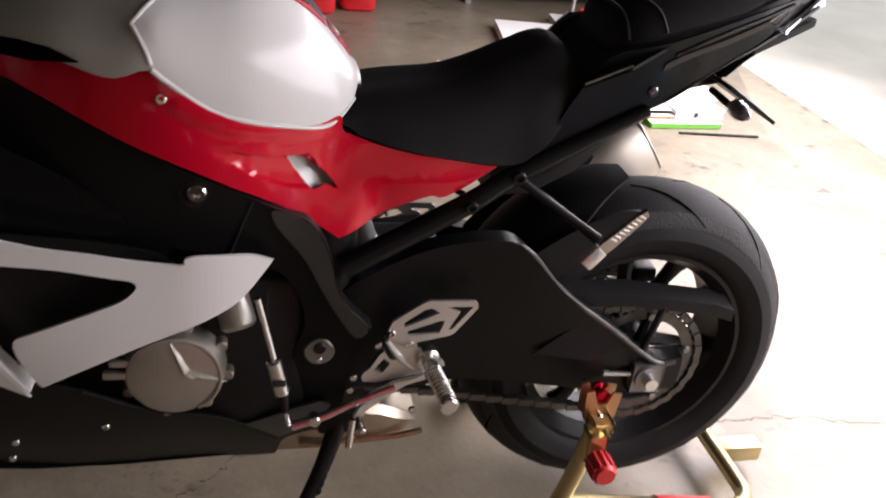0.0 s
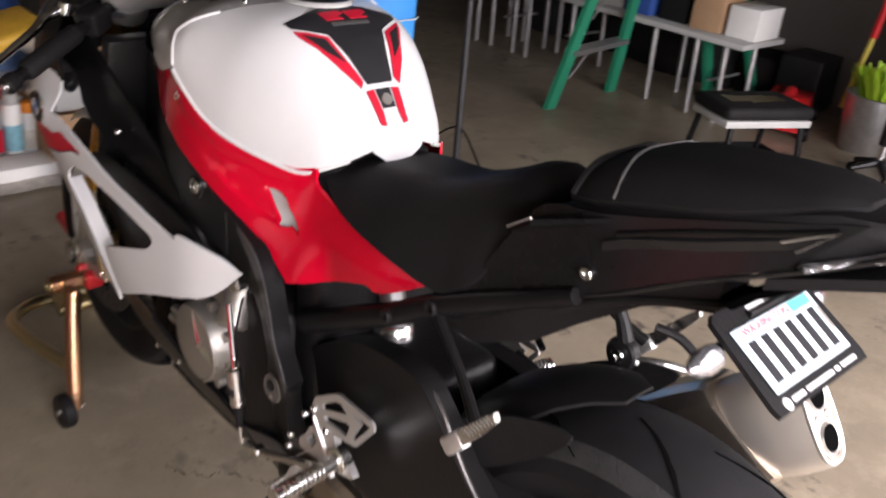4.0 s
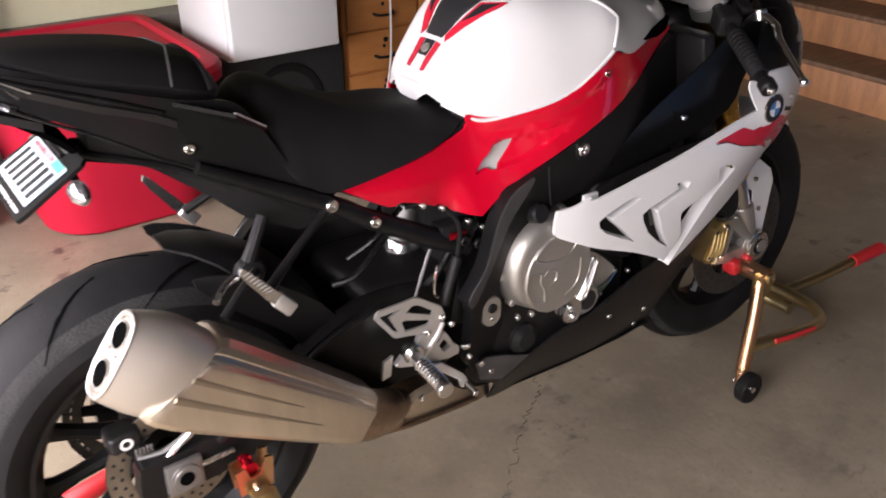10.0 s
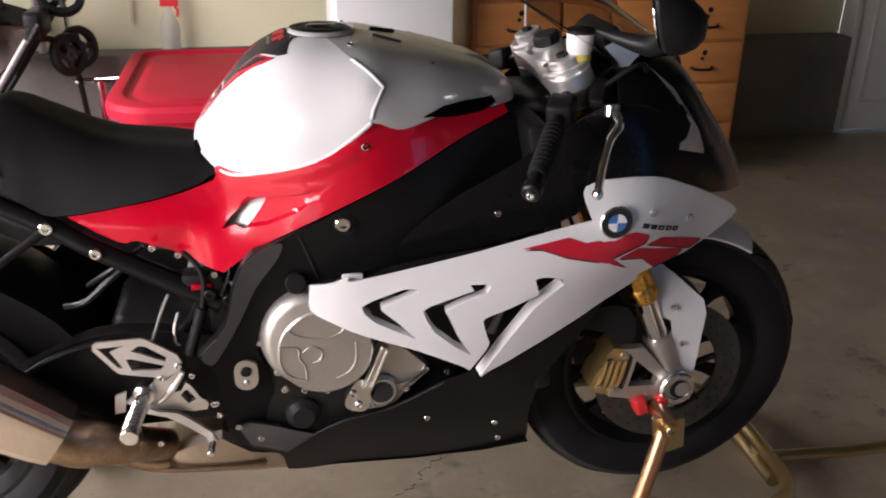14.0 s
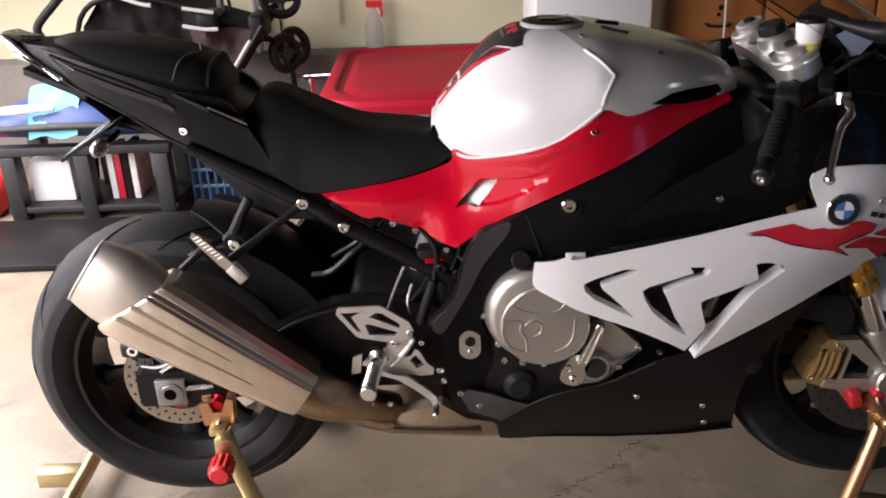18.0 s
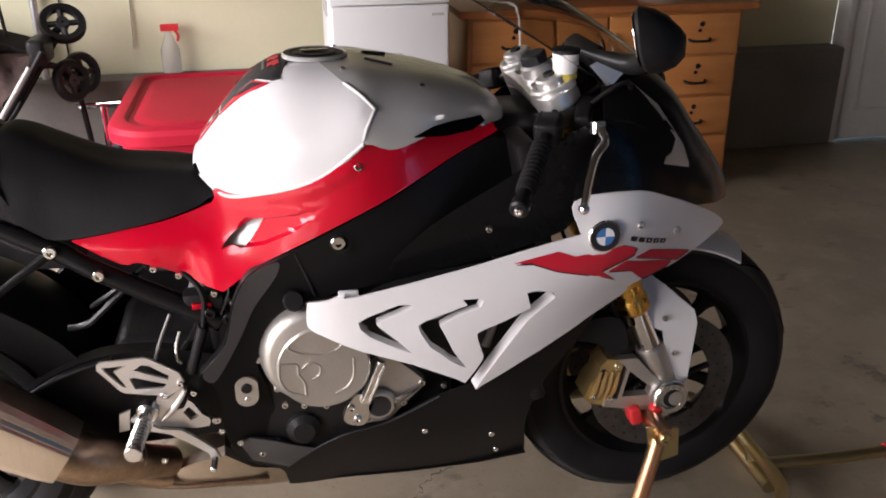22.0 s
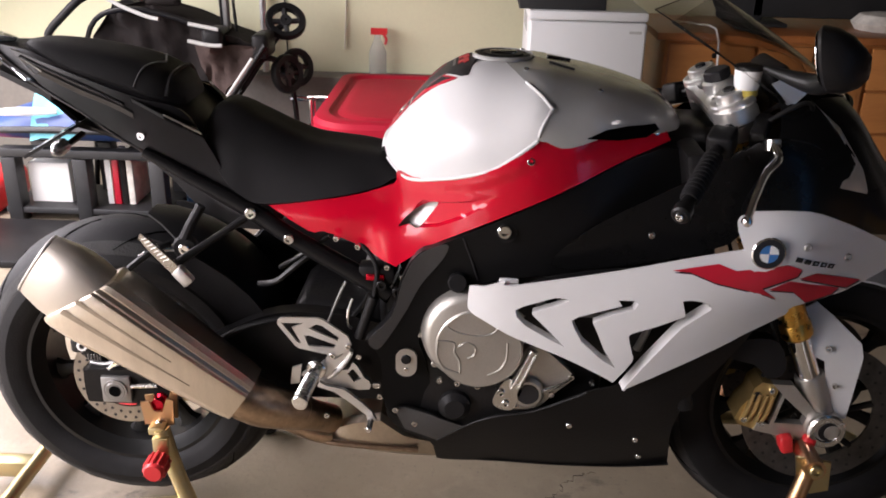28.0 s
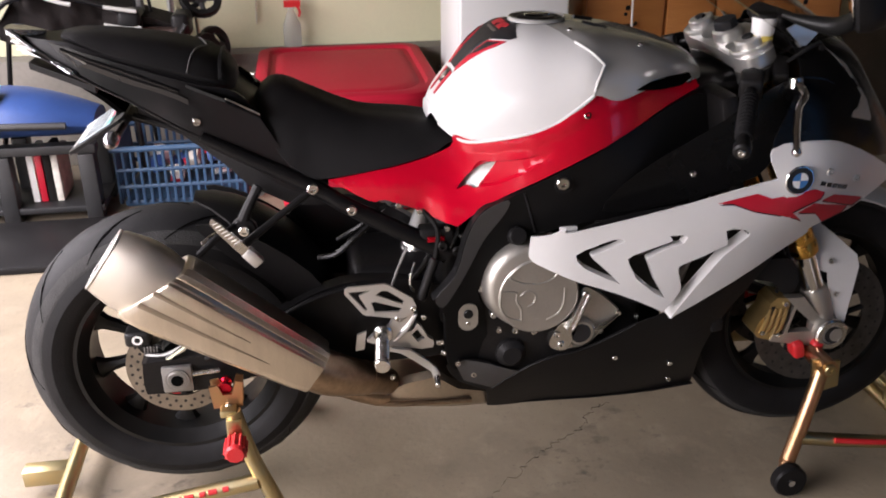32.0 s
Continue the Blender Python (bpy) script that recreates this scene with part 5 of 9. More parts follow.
# rearsets
for s in (1, -1):
    GP = [(0.345, 0.543), (0.346, 0.552), (0.352, 0.557), (0.425, 0.559), (0.436, 0.554), (0.481, 0.522), (0.488, 0.503), (0.483, 0.492), (0.459, 0.477), (0.448, 0.479), (0.386, 0.492), (0.379, 0.496)]
    GH = [[(0.353, 0.546), (0.396, 0.547), (0.373, 0.537), (0.390, 0.504), (0.383, 0.505)], [(0.406, 0.536), (0.420, 0.545), (0.431, 0.543), (0.463, 0.519), (0.461, 0.511)], [(0.397, 0.520), (0.405, 0.521), (0.459, 0.502), (0.452, 0.495), (0.404, 0.498)]]
    part("heel_guard", skin(GP, 0.174, 0.005, s, GH, step=0.012, curved=False), CLAMPALU, bike, "cut-out aluminium heel guard")
    rp_ = part("rearset_plate", skin([(0.386, 0.429), (0.403, 0.445), (0.428, 0.450), (0.439, 0.475), (0.449, 0.475), (0.453, 0.467), (0.481, 0.489), (0.490, 0.484), (0.478, 0.460), (0.466, 0.444), (0.480, 0.446), (0.489, 0.462), (0.497, 0.455), (0.511, 0.428), (0.521, 0.421), (0.524, 0.412), (0.521, 0.403), (0.499, 0.401), (0.452, 0.410), (0.421, 0.416), (0.397, 0.423)], 0.169, 0.012, s, [[(0.478, 0.437), (0.489, 0.448), (0.505, 0.426), (0.490, 0.418)]], step=0.02, curved=False), CLAMPALU, bike, "machined aluminium rearset plate")
    part("plate_edge", tube([(s * 0.170, y, z) for y, z in ((0.487, 0.484), (0.474, 0.462), (0.456, 0.440), (0.440, 0.425))], [0.004, 0.005, 0.006, 0.003], 8), CLAMPALU, rp_)
    if s > 0:
        part("heat_tab", skin([(0.367, 0.440), (0.386, 0.447), (0.380, 0.406), (0.362, 0.403)], 0.160, 0.006, s, curved=False), CLAMPALU, rp_, "pale square tab behind the peg")
    peg = part("rider_peg", cyl((s * 0.172, 0.418, 0.448), (s * 0.290, 0.407, 0.443), 0.0120, 18, 0.003), ALU, bike, "knurled aluminium footpeg")
    for k in range(9):
        x = 0.205 + 0.0085 * k
        part("peg_ring", lathe([(0.0122, 0), (0.0142, 0.0015), (0.0142, 0.004), (0.0122, 0.0055)], 16, Matrix.Translation((s * x, 0.4135 - 0.0955 * (x - 0.215), 0.446)) @ Matrix.Rotation(radians(90 * s), 4, "Y")), ALU, peg)
    part("peg_end", cyl((s * 0.286, 0.4073, 0.4430), (s * 0.293, 0.4066, 0.4427), 0.0150, 18), ALU, peg)
    part("peg_mount", cyl((s * 0.160, 0.42, 0.449), (s * 0.182, 0.418, 0.448), 0.020, 18, 0.003), ALU, bike)
    part("foot_lever", skin([(0.425, 0.424), (0.438, 0.416), (0.473, 0.409), (0.504, 0.383), (0.526, 0.361), (0.535, 0.342), (0.520, 0.334), (0.515, 0.353), (0.484, 0.380), (0.453, 0.403), (0.420, 0.414)], 0.184, 0.008, s, step=0.02, curved=False), CLAMPALU, bike, "polished foot lever")
    part("lever_tip", cyl((s * 0.188, 0.526, 0.344), (s * 0.222, 0.524, 0.342), 0.006, 10), ALU, bike)
    for y, z in ((0.481, 0.500), (0.450, 0.479), (0.502, 0.479), (0.538, 0.417), (0.542, 0.392), (0.435, 0.343)):
        part("rearset_bolt", bolt((s * 0.1735, y, z), (s, 0, 0), 0.006), CHROME, bike)
part("brake_cylinder", cyl((0.155, 0.50, 0.51), (0.155, 0.53, 0.60), 0.010), DARKENG, bike)
part("brake_hose", tube([(0.155, 0.53, 0.60), (0.150, 0.535, 0.66), (0.13, 0.50, 0.70), (0.11, 0.45, 0.70)], 0.005, 8), PLASTIC, bike)
part("brake_hose", tube([(0.150, 0.441, 0.541), (0.150, 0.457, 0.585), (0.148, 0.476, 0.627)], 0.003, 8), GREYALU, bike)
part("brake_hose", tube([(0.155, 0.486, 0.530), (0.155, 0.479, 0.540), (0.155, 0.480, 0.566), (0.152, 0.488, 0.592)], 0.003, 8), CHROME, bike)
for pts, r in (([(0.115, 0.30, 0.60), (0.13, 0.335, 0.612), (0.13, 0.375, 0.645), (0.12, 0.43, 0.69)], 0.006), ([(0.10, 0.34, 0.63), (0.12, 0.385, 0.665), (0.115, 0.44, 0.705)], 0.005), ([(0.13, 0.55, 0.58), (0.145, 0.565, 0.62), (0.14, 0.58, 0.66), (0.12, 0.57, 0.70)], 0.005), ([(0.10, 0.45, 0.50), (0.13, 0.50, 0.56), (0.14, 0.53, 0.62)], 0.007)):
    part("rubber_hose", tube(pts, r, 8), GLOSS, bike, "black rubber hose")
for y, z in ((0.585, 0.64), (0.60, 0.625), (0.555, 0.66), (0.50, 0.70), (0.46, 0.715)):
    part("small_screw", bolt((0.150, y, z), (1, 0, 0), 0.006, 0.005), ALU, bike)
part("ride_sensor", moved(rbox((0.11, 0.50, 0.62), (0.15, 0.57, 0.66), 0.008), pose(0, 0, 0)), PLASTIC, bike)
part("sensor_clip", rbox((0.148, 0.515, 0.632), (0.153, 0.55, 0.645), 0.002), ANORED, bike)
for y, z in ((0.545, 0.625), (0.575, 0.612)):
    part("sensor_bolt", bolt((0.155, y, z), (1, 0, 0), 0.010, 0.006), DARKENG, bike)

# white side fairings
fw_flat = surface([(0.709, 0.615, 0.224), (1.0, 0.464, 0.236), (0.985, 0.483, 0.240), (1.181, 0.822, 0.244), (1.48, 0.735, 0.155), (1.213, 0.764, 0.270), (1.285, 0.76, 0.260), (1.1, 0.68, 0.266), (1.28, 0.62, 0.215)])
WF = [(0.709, 0.616), (0.712, 0.655), (0.712, 0.655), (0.745, 0.661), (0.775, 0.674), (0.79, 0.668), (0.97, 0.712), (1.074, 0.740), (1.178, 0.765), (1.178, 0.765), (1.165, 0.808), (1.184, 0.828), (1.184, 0.828), (1.282, 0.831), (1.353, 0.807), (1.424, 0.771), (1.490, 0.731), (1.495, 0.704), (1.394, 0.661), (1.295, 0.640), (1.285, 0.622), (1.216, 0.588), (1.177, 0.564), (1.003, 0.463), (1.003, 0.463), (1.040, 0.526), (1.086, 0.598), (1.097, 0.612), (1.138, 0.649), (1.138, 0.649), (1.132, 0.660), (1.103, 0.667), (1.086, 0.664), (1.086, 0.664), (1.095, 0.633), (1.095, 0.633), (1.046, 0.609), (1.006, 0.592), (1.002, 0.580), (1.010, 0.552), (1.013, 0.529), (0.983, 0.481), (0.983, 0.481), (0.958, 0.497), (0.887, 0.531), (0.799, 0.563), (0.740, 0.590), (0.716, 0.602)]
WF = spline(WF, 3, True)
WH = [[(0.796, 0.620), (0.812, 0.630), (0.850, 0.646), (0.866, 0.652), (0.886, 0.652), (0.890, 0.648), (0.865, 0.635), (0.848, 0.628), (0.828, 0.619), (0.827, 0.615), (0.832, 0.609), (0.859, 0.584), (0.888, 0.554), (0.858, 0.568), (0.815, 0.591), (0.799, 0.607)], [(0.898, 0.610), (0.910, 0.619), (0.946, 0.633), (0.983, 0.647), (0.975, 0.658), (1.004, 0.659), (1.011, 0.654), (1.005, 0.642), (0.971, 0.629), (0.937, 0.610), (0.936, 0.606), (0.941, 0.597), (0.959, 0.555), (0.984, 0.515), (0.958, 0.531), (0.919, 0.566), (0.903, 0.594)]]
WL = [(0.668, 0.645), (0.668, 0.645), (0.690, 0.659), (0.712, 0.667), (0.768, 0.676), (0.789, 0.674), (0.792, 0.665), (0.85, 0.676), (0.911, 0.692), (0.97, 0.706), (1.074, 0.740), (1.178, 0.765), (1.178, 0.765), (1.165, 0.808), (1.184, 0.828), (1.184, 0.828), (1.282, 0.831), (1.353, 0.807), (1.424, 0.771), (1.490, 0.731), (1.495, 0.704), (1.394, 0.661), (1.295, 0.640), (1.285, 0.622), (1.216, 0.588), (1.177, 0.564), (1.004, 0.453), (1.004, 0.453), (1.040, 0.515), (1.082, 0.600), (1.120, 0.645), (1.122, 0.665), (1.09, 0.690), (1.04, 0.690), (1.011, 0.684), (0.947, 0.672), (0.885, 0.654), (0.858, 0.646), (0.852, 0.636), (0.862, 0.623), (0.880, 0.612), (0.919, 0.598), (0.99, 0.572), (1.012, 0.560), (1.010, 0.530), (0.998, 0.495), (0.986, 0.473), (0.986, 0.473), (0.926, 0.504), (0.843, 0.540), (0.763, 0.569), (0.713, 0.594)]
WL = spline(WL, 3, True)
SLIT = [(1.138, 0.649), (1.111, 0.625), (1.097, 0.612), (1.086, 0.598), (1.04, 0.526), (1.004, 0.463)]


def fw(y, z):
    """The fairing's sheet: its tail turns inwards."""
    return fw_flat(y, z) - 2.0 * max(0, 0.80 - y) ** 2


for s in (1, -1):
    wf = part("side_fairing", skin(WF if s > 0 else WL, fw, 0.005, s, WH if s > 0 else (), step=0.02, curved=False), WHITE, bike, "white side fairing with angular gill vents" if s > 0 else "white side fairing with one open vent")
    part("fairing_liner", skin([(0.80, 0.60), (0.83, 0.66), (1.0, 0.70), (1.12, 0.70), (1.14, 0.62), (1.02, 0.50), (0.90, 0.54)], lambda y, z: fw(y, z) - 0.05, 0.004, s), DARKENG, bike, "dark cooler duct behind the vents")
    for hole in (WH if s > 0 else ()):
        rim = [Vector(p) for p in hole]
        mid = sum(rim, Vector((0, 0))) / len(rim)
        part("vent_lip", loft([[(s * (fw(p.x, p.y) - d), *(p.lerp(mid, e))) for p in rim] for d, e in ((0.0, 0.0), (0.020, 0.06))], caps=False), WHITE, wf, "white inner edge of the vent")
    part("vent_lip", loft([[(s * (fw(y, z) - 0.001), y, z), (s * (fw(y, z) - 0.026), y - 0.004, z + 0.003), (s * (fw(y, z) - 0.026), y, z), (s * (fw(y, z) - 0.001), y + 0.003, z - 0.002)] for y, z in SLIT]), WHITE, wf, "white inner edge of the strut")
    if s > 0:
        for a, b, q in (((0.83, 0.63), (0.90, 0.57), 0.008), ((0.95, 0.645), (0.985, 0.55), 0.010), ((1.06, 0.63), (1.03, 0.53), 0.009), ((0.86, 0.60), (1.06, 0.60), 0.006)):
            part("cooler_pipe", tube([(0.198, *a), (0.196, *b)], q, 10), GREYALU, bike, "grey cooler pipe behind the vents")
    part("roundel", cyl((s * (fw(1.216, 0.764) + 0.001), 1.216, 0.764), (s * (fw(1.216, 0.764) + 0.006), 1.216, 0.764), 0.029, 32, 0.002), CHROME, wf, "round badge with blue and white quarters")
    part("roundel_face", cyl((s * (fw(1.216, 0.764) + 0.005), 1.216, 0.764), (s * (fw(1.216, 0.764) + 0.0066), 1.216, 0.764), 0.0265, 32, 0.0005), INK, wf)
    for k in range(4):
        bm = bmesh.new()
        x = s * (fw(1.216, 0.764) + 0.0072)
        c = bm.verts.new((x, 1.216, 0.764))
        arc = [bm.verts.new((x, 1.216 + 0.016 * math.cos(a), 0.764 + 0.016 * math.sin(a))) for a in [math.pi / 2 * (k + j / 6) for j in range(7)]]
        for a, b in zip(arc, arc[1:]):
            bm.faces.new((c, a, b))
        part("roundel_quarter", bm, BLUEB if k % 2 else WHITEP, wf)
    R1 = [(1.062, 0.722), (1.138, 0.739), (1.168, 0.728), (1.255, 0.741), (1.283, 0.730), (1.278, 0.716), (1.218, 0.694), (1.250, 0.668), (1.179, 0.694), (1.136, 0.704), (1.092, 0.721)]
    for o in (R1, [(1.232, 0.690), (1.267, 0.706), (1.378, 0.672), (1.366, 0.660), (1.317, 0.648), (1.281, 0.680)], [(1.285, 0.709), (1.317, 0.716), (1.421, 0.681), (1.394, 0.669)]):
        part("graphic_outline", skin([(y + 0.003, z - 0.004) for y, z in o], fw, 0.0008, s, step=0.02, out=0.001, curved=False), INK, wf)
        part("red_graphic", skin(o, fw, 0.001, s, step=0.02, out=0.0018, curved=False), REDV, wf, "angular red graphic")
    for k in range(5):
        y0, z0 = 1.266 + 0.0175 * k, 0.7475 - 0.0058 * k
        part("dark_mark", skin([(y0, z0), (y0 + 0.002, z0 + 0.0085), (y0 + 0.0145, z0 + 0.0045), (y0 + 0.0125, z0 - 0.004)], fw, 0.001, s, [[(y0 + 0.004, z0 + 0.001), (y0 + 0.005, z0 + 0.005), (y0 + 0.011, z0 + 0.0030), (y0 + 0.010, z0 - 0.001)]] if k > 1 else (), step=0.02, out=0.0015, curved=False), INK, wf)
    for y, z in ((1.285, 0.772), (1.375, 0.738)):
        part("fairing_screw", bolt((s * (fw(y, z) + 0.001), y, z), (s, 0, 0), 0.007, 0.004), CASTALU, wf)
    if s > 0:
        part("fairing_tab", rbox((s * 0.214, 0.765, 0.662), (s * 0.222, 0.80, 0.676), 0.002), WHITE, wf)
    # black inner fairing above the white
    part("inner_fairing", skin([(0.86, 0.69), (1.0, 0.70), (1.17, 0.75), (1.21, 0.82), (1.30, 0.85), (1.30, 0.93), (1.20, 0.94), (1.08, 0.86), (0.93, 0.77)], lambda y, z: 0.185 + 0.02 * math.sin((y - 0.86) * 3), 0.004, s), GLOSS, bike, "black inner fairing panel")
    part("inner_screw", bolt((s * 0.207, 1.03, 0.765), (s, 0, 0), 0.006), ALU, bike)
    # belly pan
    fb = surface([(0.56, 0.39, 0.165), (0.62, 0.30, 0.150), (1.1, 0.48, 0.205), (1.0, 0.46, 0.205), (0.75, 0.18, 0.075), (1.15, 0.187, 0.065), (0.9, 0.34, 0.165), (1.2, 0.54, 0.195), (1.12, 0.33, 0.15)])
    BP = [(0.552, 0.345), (0.580, 0.298), (0.640, 0.262), (0.652, 0.208), (0.662, 0.190), (0.74, 0.180), (1.0, 0.172), (1.15, 0.186), (1.15, 0.186), (1.145, 0.22), (1.128, 0.33), (1.15, 0.43), (1.21, 0.52), (1.24, 0.59), (1.18, 0.57), (1.02, 0.465), (0.943, 0.434), (0.85, 0.377), (0.77, 0.352), (0.714, 0.320), (0.687, 0.329), (0.639, 0.352), (0.591, 0.364)]
    bp = part("belly_pan", skin(BP, fb, 0.005, s, step=0.03), SATIN, bike, "matt black belly pan")
    part("pan_edge", tube([(s * (fb(y, z) + 0.002), y, z) for y, z in ((0.655, 0.268), (0.714, 0.320), (0.77, 0.352), (0.85, 0.377), (0.943, 0.434))], 0.003, 8), SATIN, bp)
    part("pan_tail", skin([(0.570, 0.352), (0.591, 0.363), (0.639, 0.351), (0.687, 0.328), (0.708, 0.319), (0.655, 0.270), (0.590, 0.302)], fb, 0.003, s, step=0.02, out=0.003, curved=False), FRAMEL, bp, "grey inner tail of the belly pan")
    for y, z in ((0.92, 0.335), (1.06, 0.29), (0.61, 0.32), (1.08, 0.22)):
        part("pan_screw", bolt((s * (fb(y, z) + 0.001), y, z), (s, 0, 0), 0.006, 0.004), ALU, bp)
part("pan_floor", loft([[(-0.08, y, z), (-0.06, y, z - 0.012), (0.06, y, z - 0.012), (0.08, y, z)] for y, z in ((0.74, 0.184), (0.9, 0.178), (1.05, 0.18), (1.15, 0.19))]), SATIN, bike)
# ---- front end ----


def fork_pt(s, z):
    """A point on the fork leg's axis at a height."""
    return Vector((s * 0.112, 1.437 - (z - 0.336) * 0.42, z))


for s in (1, -1):
    fk = part("fork_upper", tube([fork_pt(s, 0.545), fork_pt(s, 0.98)], 0.0285, 20), GOLD, bike, "gold anodised fork upper tube")
    part("fork_collar", tube([fork_pt(s, 0.528), fork_pt(s, 0.533), fork_pt(s, 0.556), fork_pt(s, 0.562)], [0.027, 0.031, 0.031, 0.028], 20, 1, False), GOLD, fk, "gold fork seal collar")
    part("fork_stanchion", tube([fork_pt(s, 0.42), fork_pt(s, 0.53)], 0.0235, 20), CHROME, fk, "chrome fork stanchion")
    part("fork_foot", tube([fork_pt(s, 0.445), fork_pt(s, 0.435), fork_pt(s, 0.39), fork_pt(s, 0.35)], [0.027, 0.030, 0.029, 0.026], 20, 1, False), CASTALU, fk, "cast fork foot")
    part("axle_clamp", cyl((s * 0.09, 1.437, 0.336), (s * 0.152, 1.437, 0.336), 0.033, 24, 0.004), CASTALU, fk)
    part("axle_collar", lathe([(0.021, 0), (0.036, 0), (0.038, 0.003), (0.038, 0.010), (0.034, 0.014), (0.024, 0.014), (0.021, 0.010)], 24, Matrix.Translation((s * 0.141, 1.433, 0.336)) @ Matrix.Rotation(radians(90 * s), 4, "Y")), ALU, fk)
    part("axle_bore", cyl((s * 0.1515, 1.437, 0.336), (s * 0.1535, 1.437, 0.336), 0.021, 20, 0.0005), DARKENG, fk)
    part("caliper_bracket_arm", skin([(1.316, 0.433), (1.357, 0.432), (1.378, 0.408), (1.410, 0.372), (1.448, 0.366), (1.463, 0.340), (1.452, 0.310), (1.428, 0.300), (1.405, 0.302), (1.292, 0.326), (1.298, 0.342), (1.322, 0.341), (1.338, 0.410)], 0.140, 0.020, s, [[(1.343, 0.404), (1.393, 0.360), (1.388, 0.343), (1.331, 0.345)]], step=0.02, curved=False), CASTALU, fk, "cast V-shaped caliper bracket")
    ca = part("front_caliper", skin([(1.252, 0.350), (1.263, 0.336), (1.292, 0.327), (1.310, 0.334), (1.330, 0.415), (1.322, 0.430), (1.296, 0.434), (1.282, 0.420), (1.278, 0.396), (1.262, 0.378)], 0.136, 0.060, s, step=0.02, curved=False), CALGOLD, bike, "gold front brake caliper")
    for k in range(4):
        y, z = 1.266 + 0.013 * k, 0.346 - 0.001 * k
        part("caliper_ridge", tube([(s * 0.136, y, z), (s * 0.140, y + 0.008, z + 0.026), (s * 0.137, y + 0.017, z + 0.062)], [0.004, 0.0055, 0.004], 8), CALGOLD, ca)
    part("caliper_slot", skin([(1.272, 0.384), (1.288, 0.390), (1.294, 0.412), (1.286, 0.412)], 0.1375, 0.003, s, curved=False), INK, ca)
    for y, z in ((1.270, 0.350), (1.307, 0.342), (1.316, 0.418)):
        part("caliper_bolt", bolt((s * 0.137, y, z), (s, 0, 0), 0.0065, 0.006), CHROME, ca)
    part("fender_skirt", skin([(1.357, 0.572), (1.392, 0.590), (1.425, 0.566), (1.480, 0.518), (1.485, 0.492), (1.480, 0.408), (1.476, 0.352), (1.458, 0.354), (1.424, 0.424), (1.413, 0.480), (1.385, 0.494)], lambda y, z: 0.126 - max(0, z - 0.5) * 0.45, 0.004, s, curved=False), WHITE, bike, "white front fender skirt")
    for y, z in ((1.413, 0.510), (1.441, 0.428)):
        part("fender_screw", bolt((s * 0.127, y, z), (s, 0, 0), 0.006), ALU, bike)
    part("brake_line", tube([(s * 0.12, 1.30, 0.44), (s * 0.135, 1.31, 0.52), (s * 0.12, 1.27, 0.62), (s * 0.07, 1.22, 0.75)], 0.0045, 8), PLASTIC, bike)
fen = []
for k in range(13):
    a = radians(58 + 75 * k / 12)
    r = 0.330
    wd = 0.070 - 0.012 * (k / 12) ** 2
    prof = [(wd * q, (r - 0.03 * abs(q) ** 2.4) * math.cos(a) + 1.437, 0.336 + (r - 0.03 * abs(q) ** 2.4) * math.sin(a)) for q in [j / 4 - 1 for j in range(9)]]
    low = [(x, y - 0.004 * math.cos(a), z - 0.004 * math.sin(a)) for x, y, z in reversed(prof)]
    fen.append(prof + low)
part("front_fender", loft(fen), WHITE, bike, "white front fender over the tyre")
part("air_scoop", skin([(1.20, 0.50), (1.25, 0.535), (1.31, 0.53), (1.33, 0.47), (1.30, 0.45), (1.27, 0.48)], 0.15, 0.03, 1), PLASTIC, bike, "black brake duct")

# triple clamp and bars
clamp = part("top_clamp", moved(skin([(-0.135, -0.022), (-0.10, -0.03), (-0.03, -0.028), (0.03, -0.028), (0.10, -0.03), (0.135, -0.022), (0.145, 0.0), (0.125, 0.035), (0.06, 0.028), (0.03, 0.06), (-0.03, 0.06), (-0.06, 0.028), (-0.125, 0.035), (-0.145, 0.0)], 0, 0.022, 1, [[(0.035, 0.008), (0.072, 0.010), (0.068, -0.014), (0.035, -0.014)], [(-0.035, 0.008), (-0.072, 0.010), (-0.068, -0.014), (-0.035, -0.014)]], step=0.02), pose(0, 1.160, 0.980, 22.8) @ Matrix.Scale(1.12, 4) @ Matrix(((0, 1, 0, 0), (0, 0, 1, 0), (1, 0, 0, 0), (0, 0, 0, 1)))), CLAMPALU, bike, "machined aluminium top triple clamp")
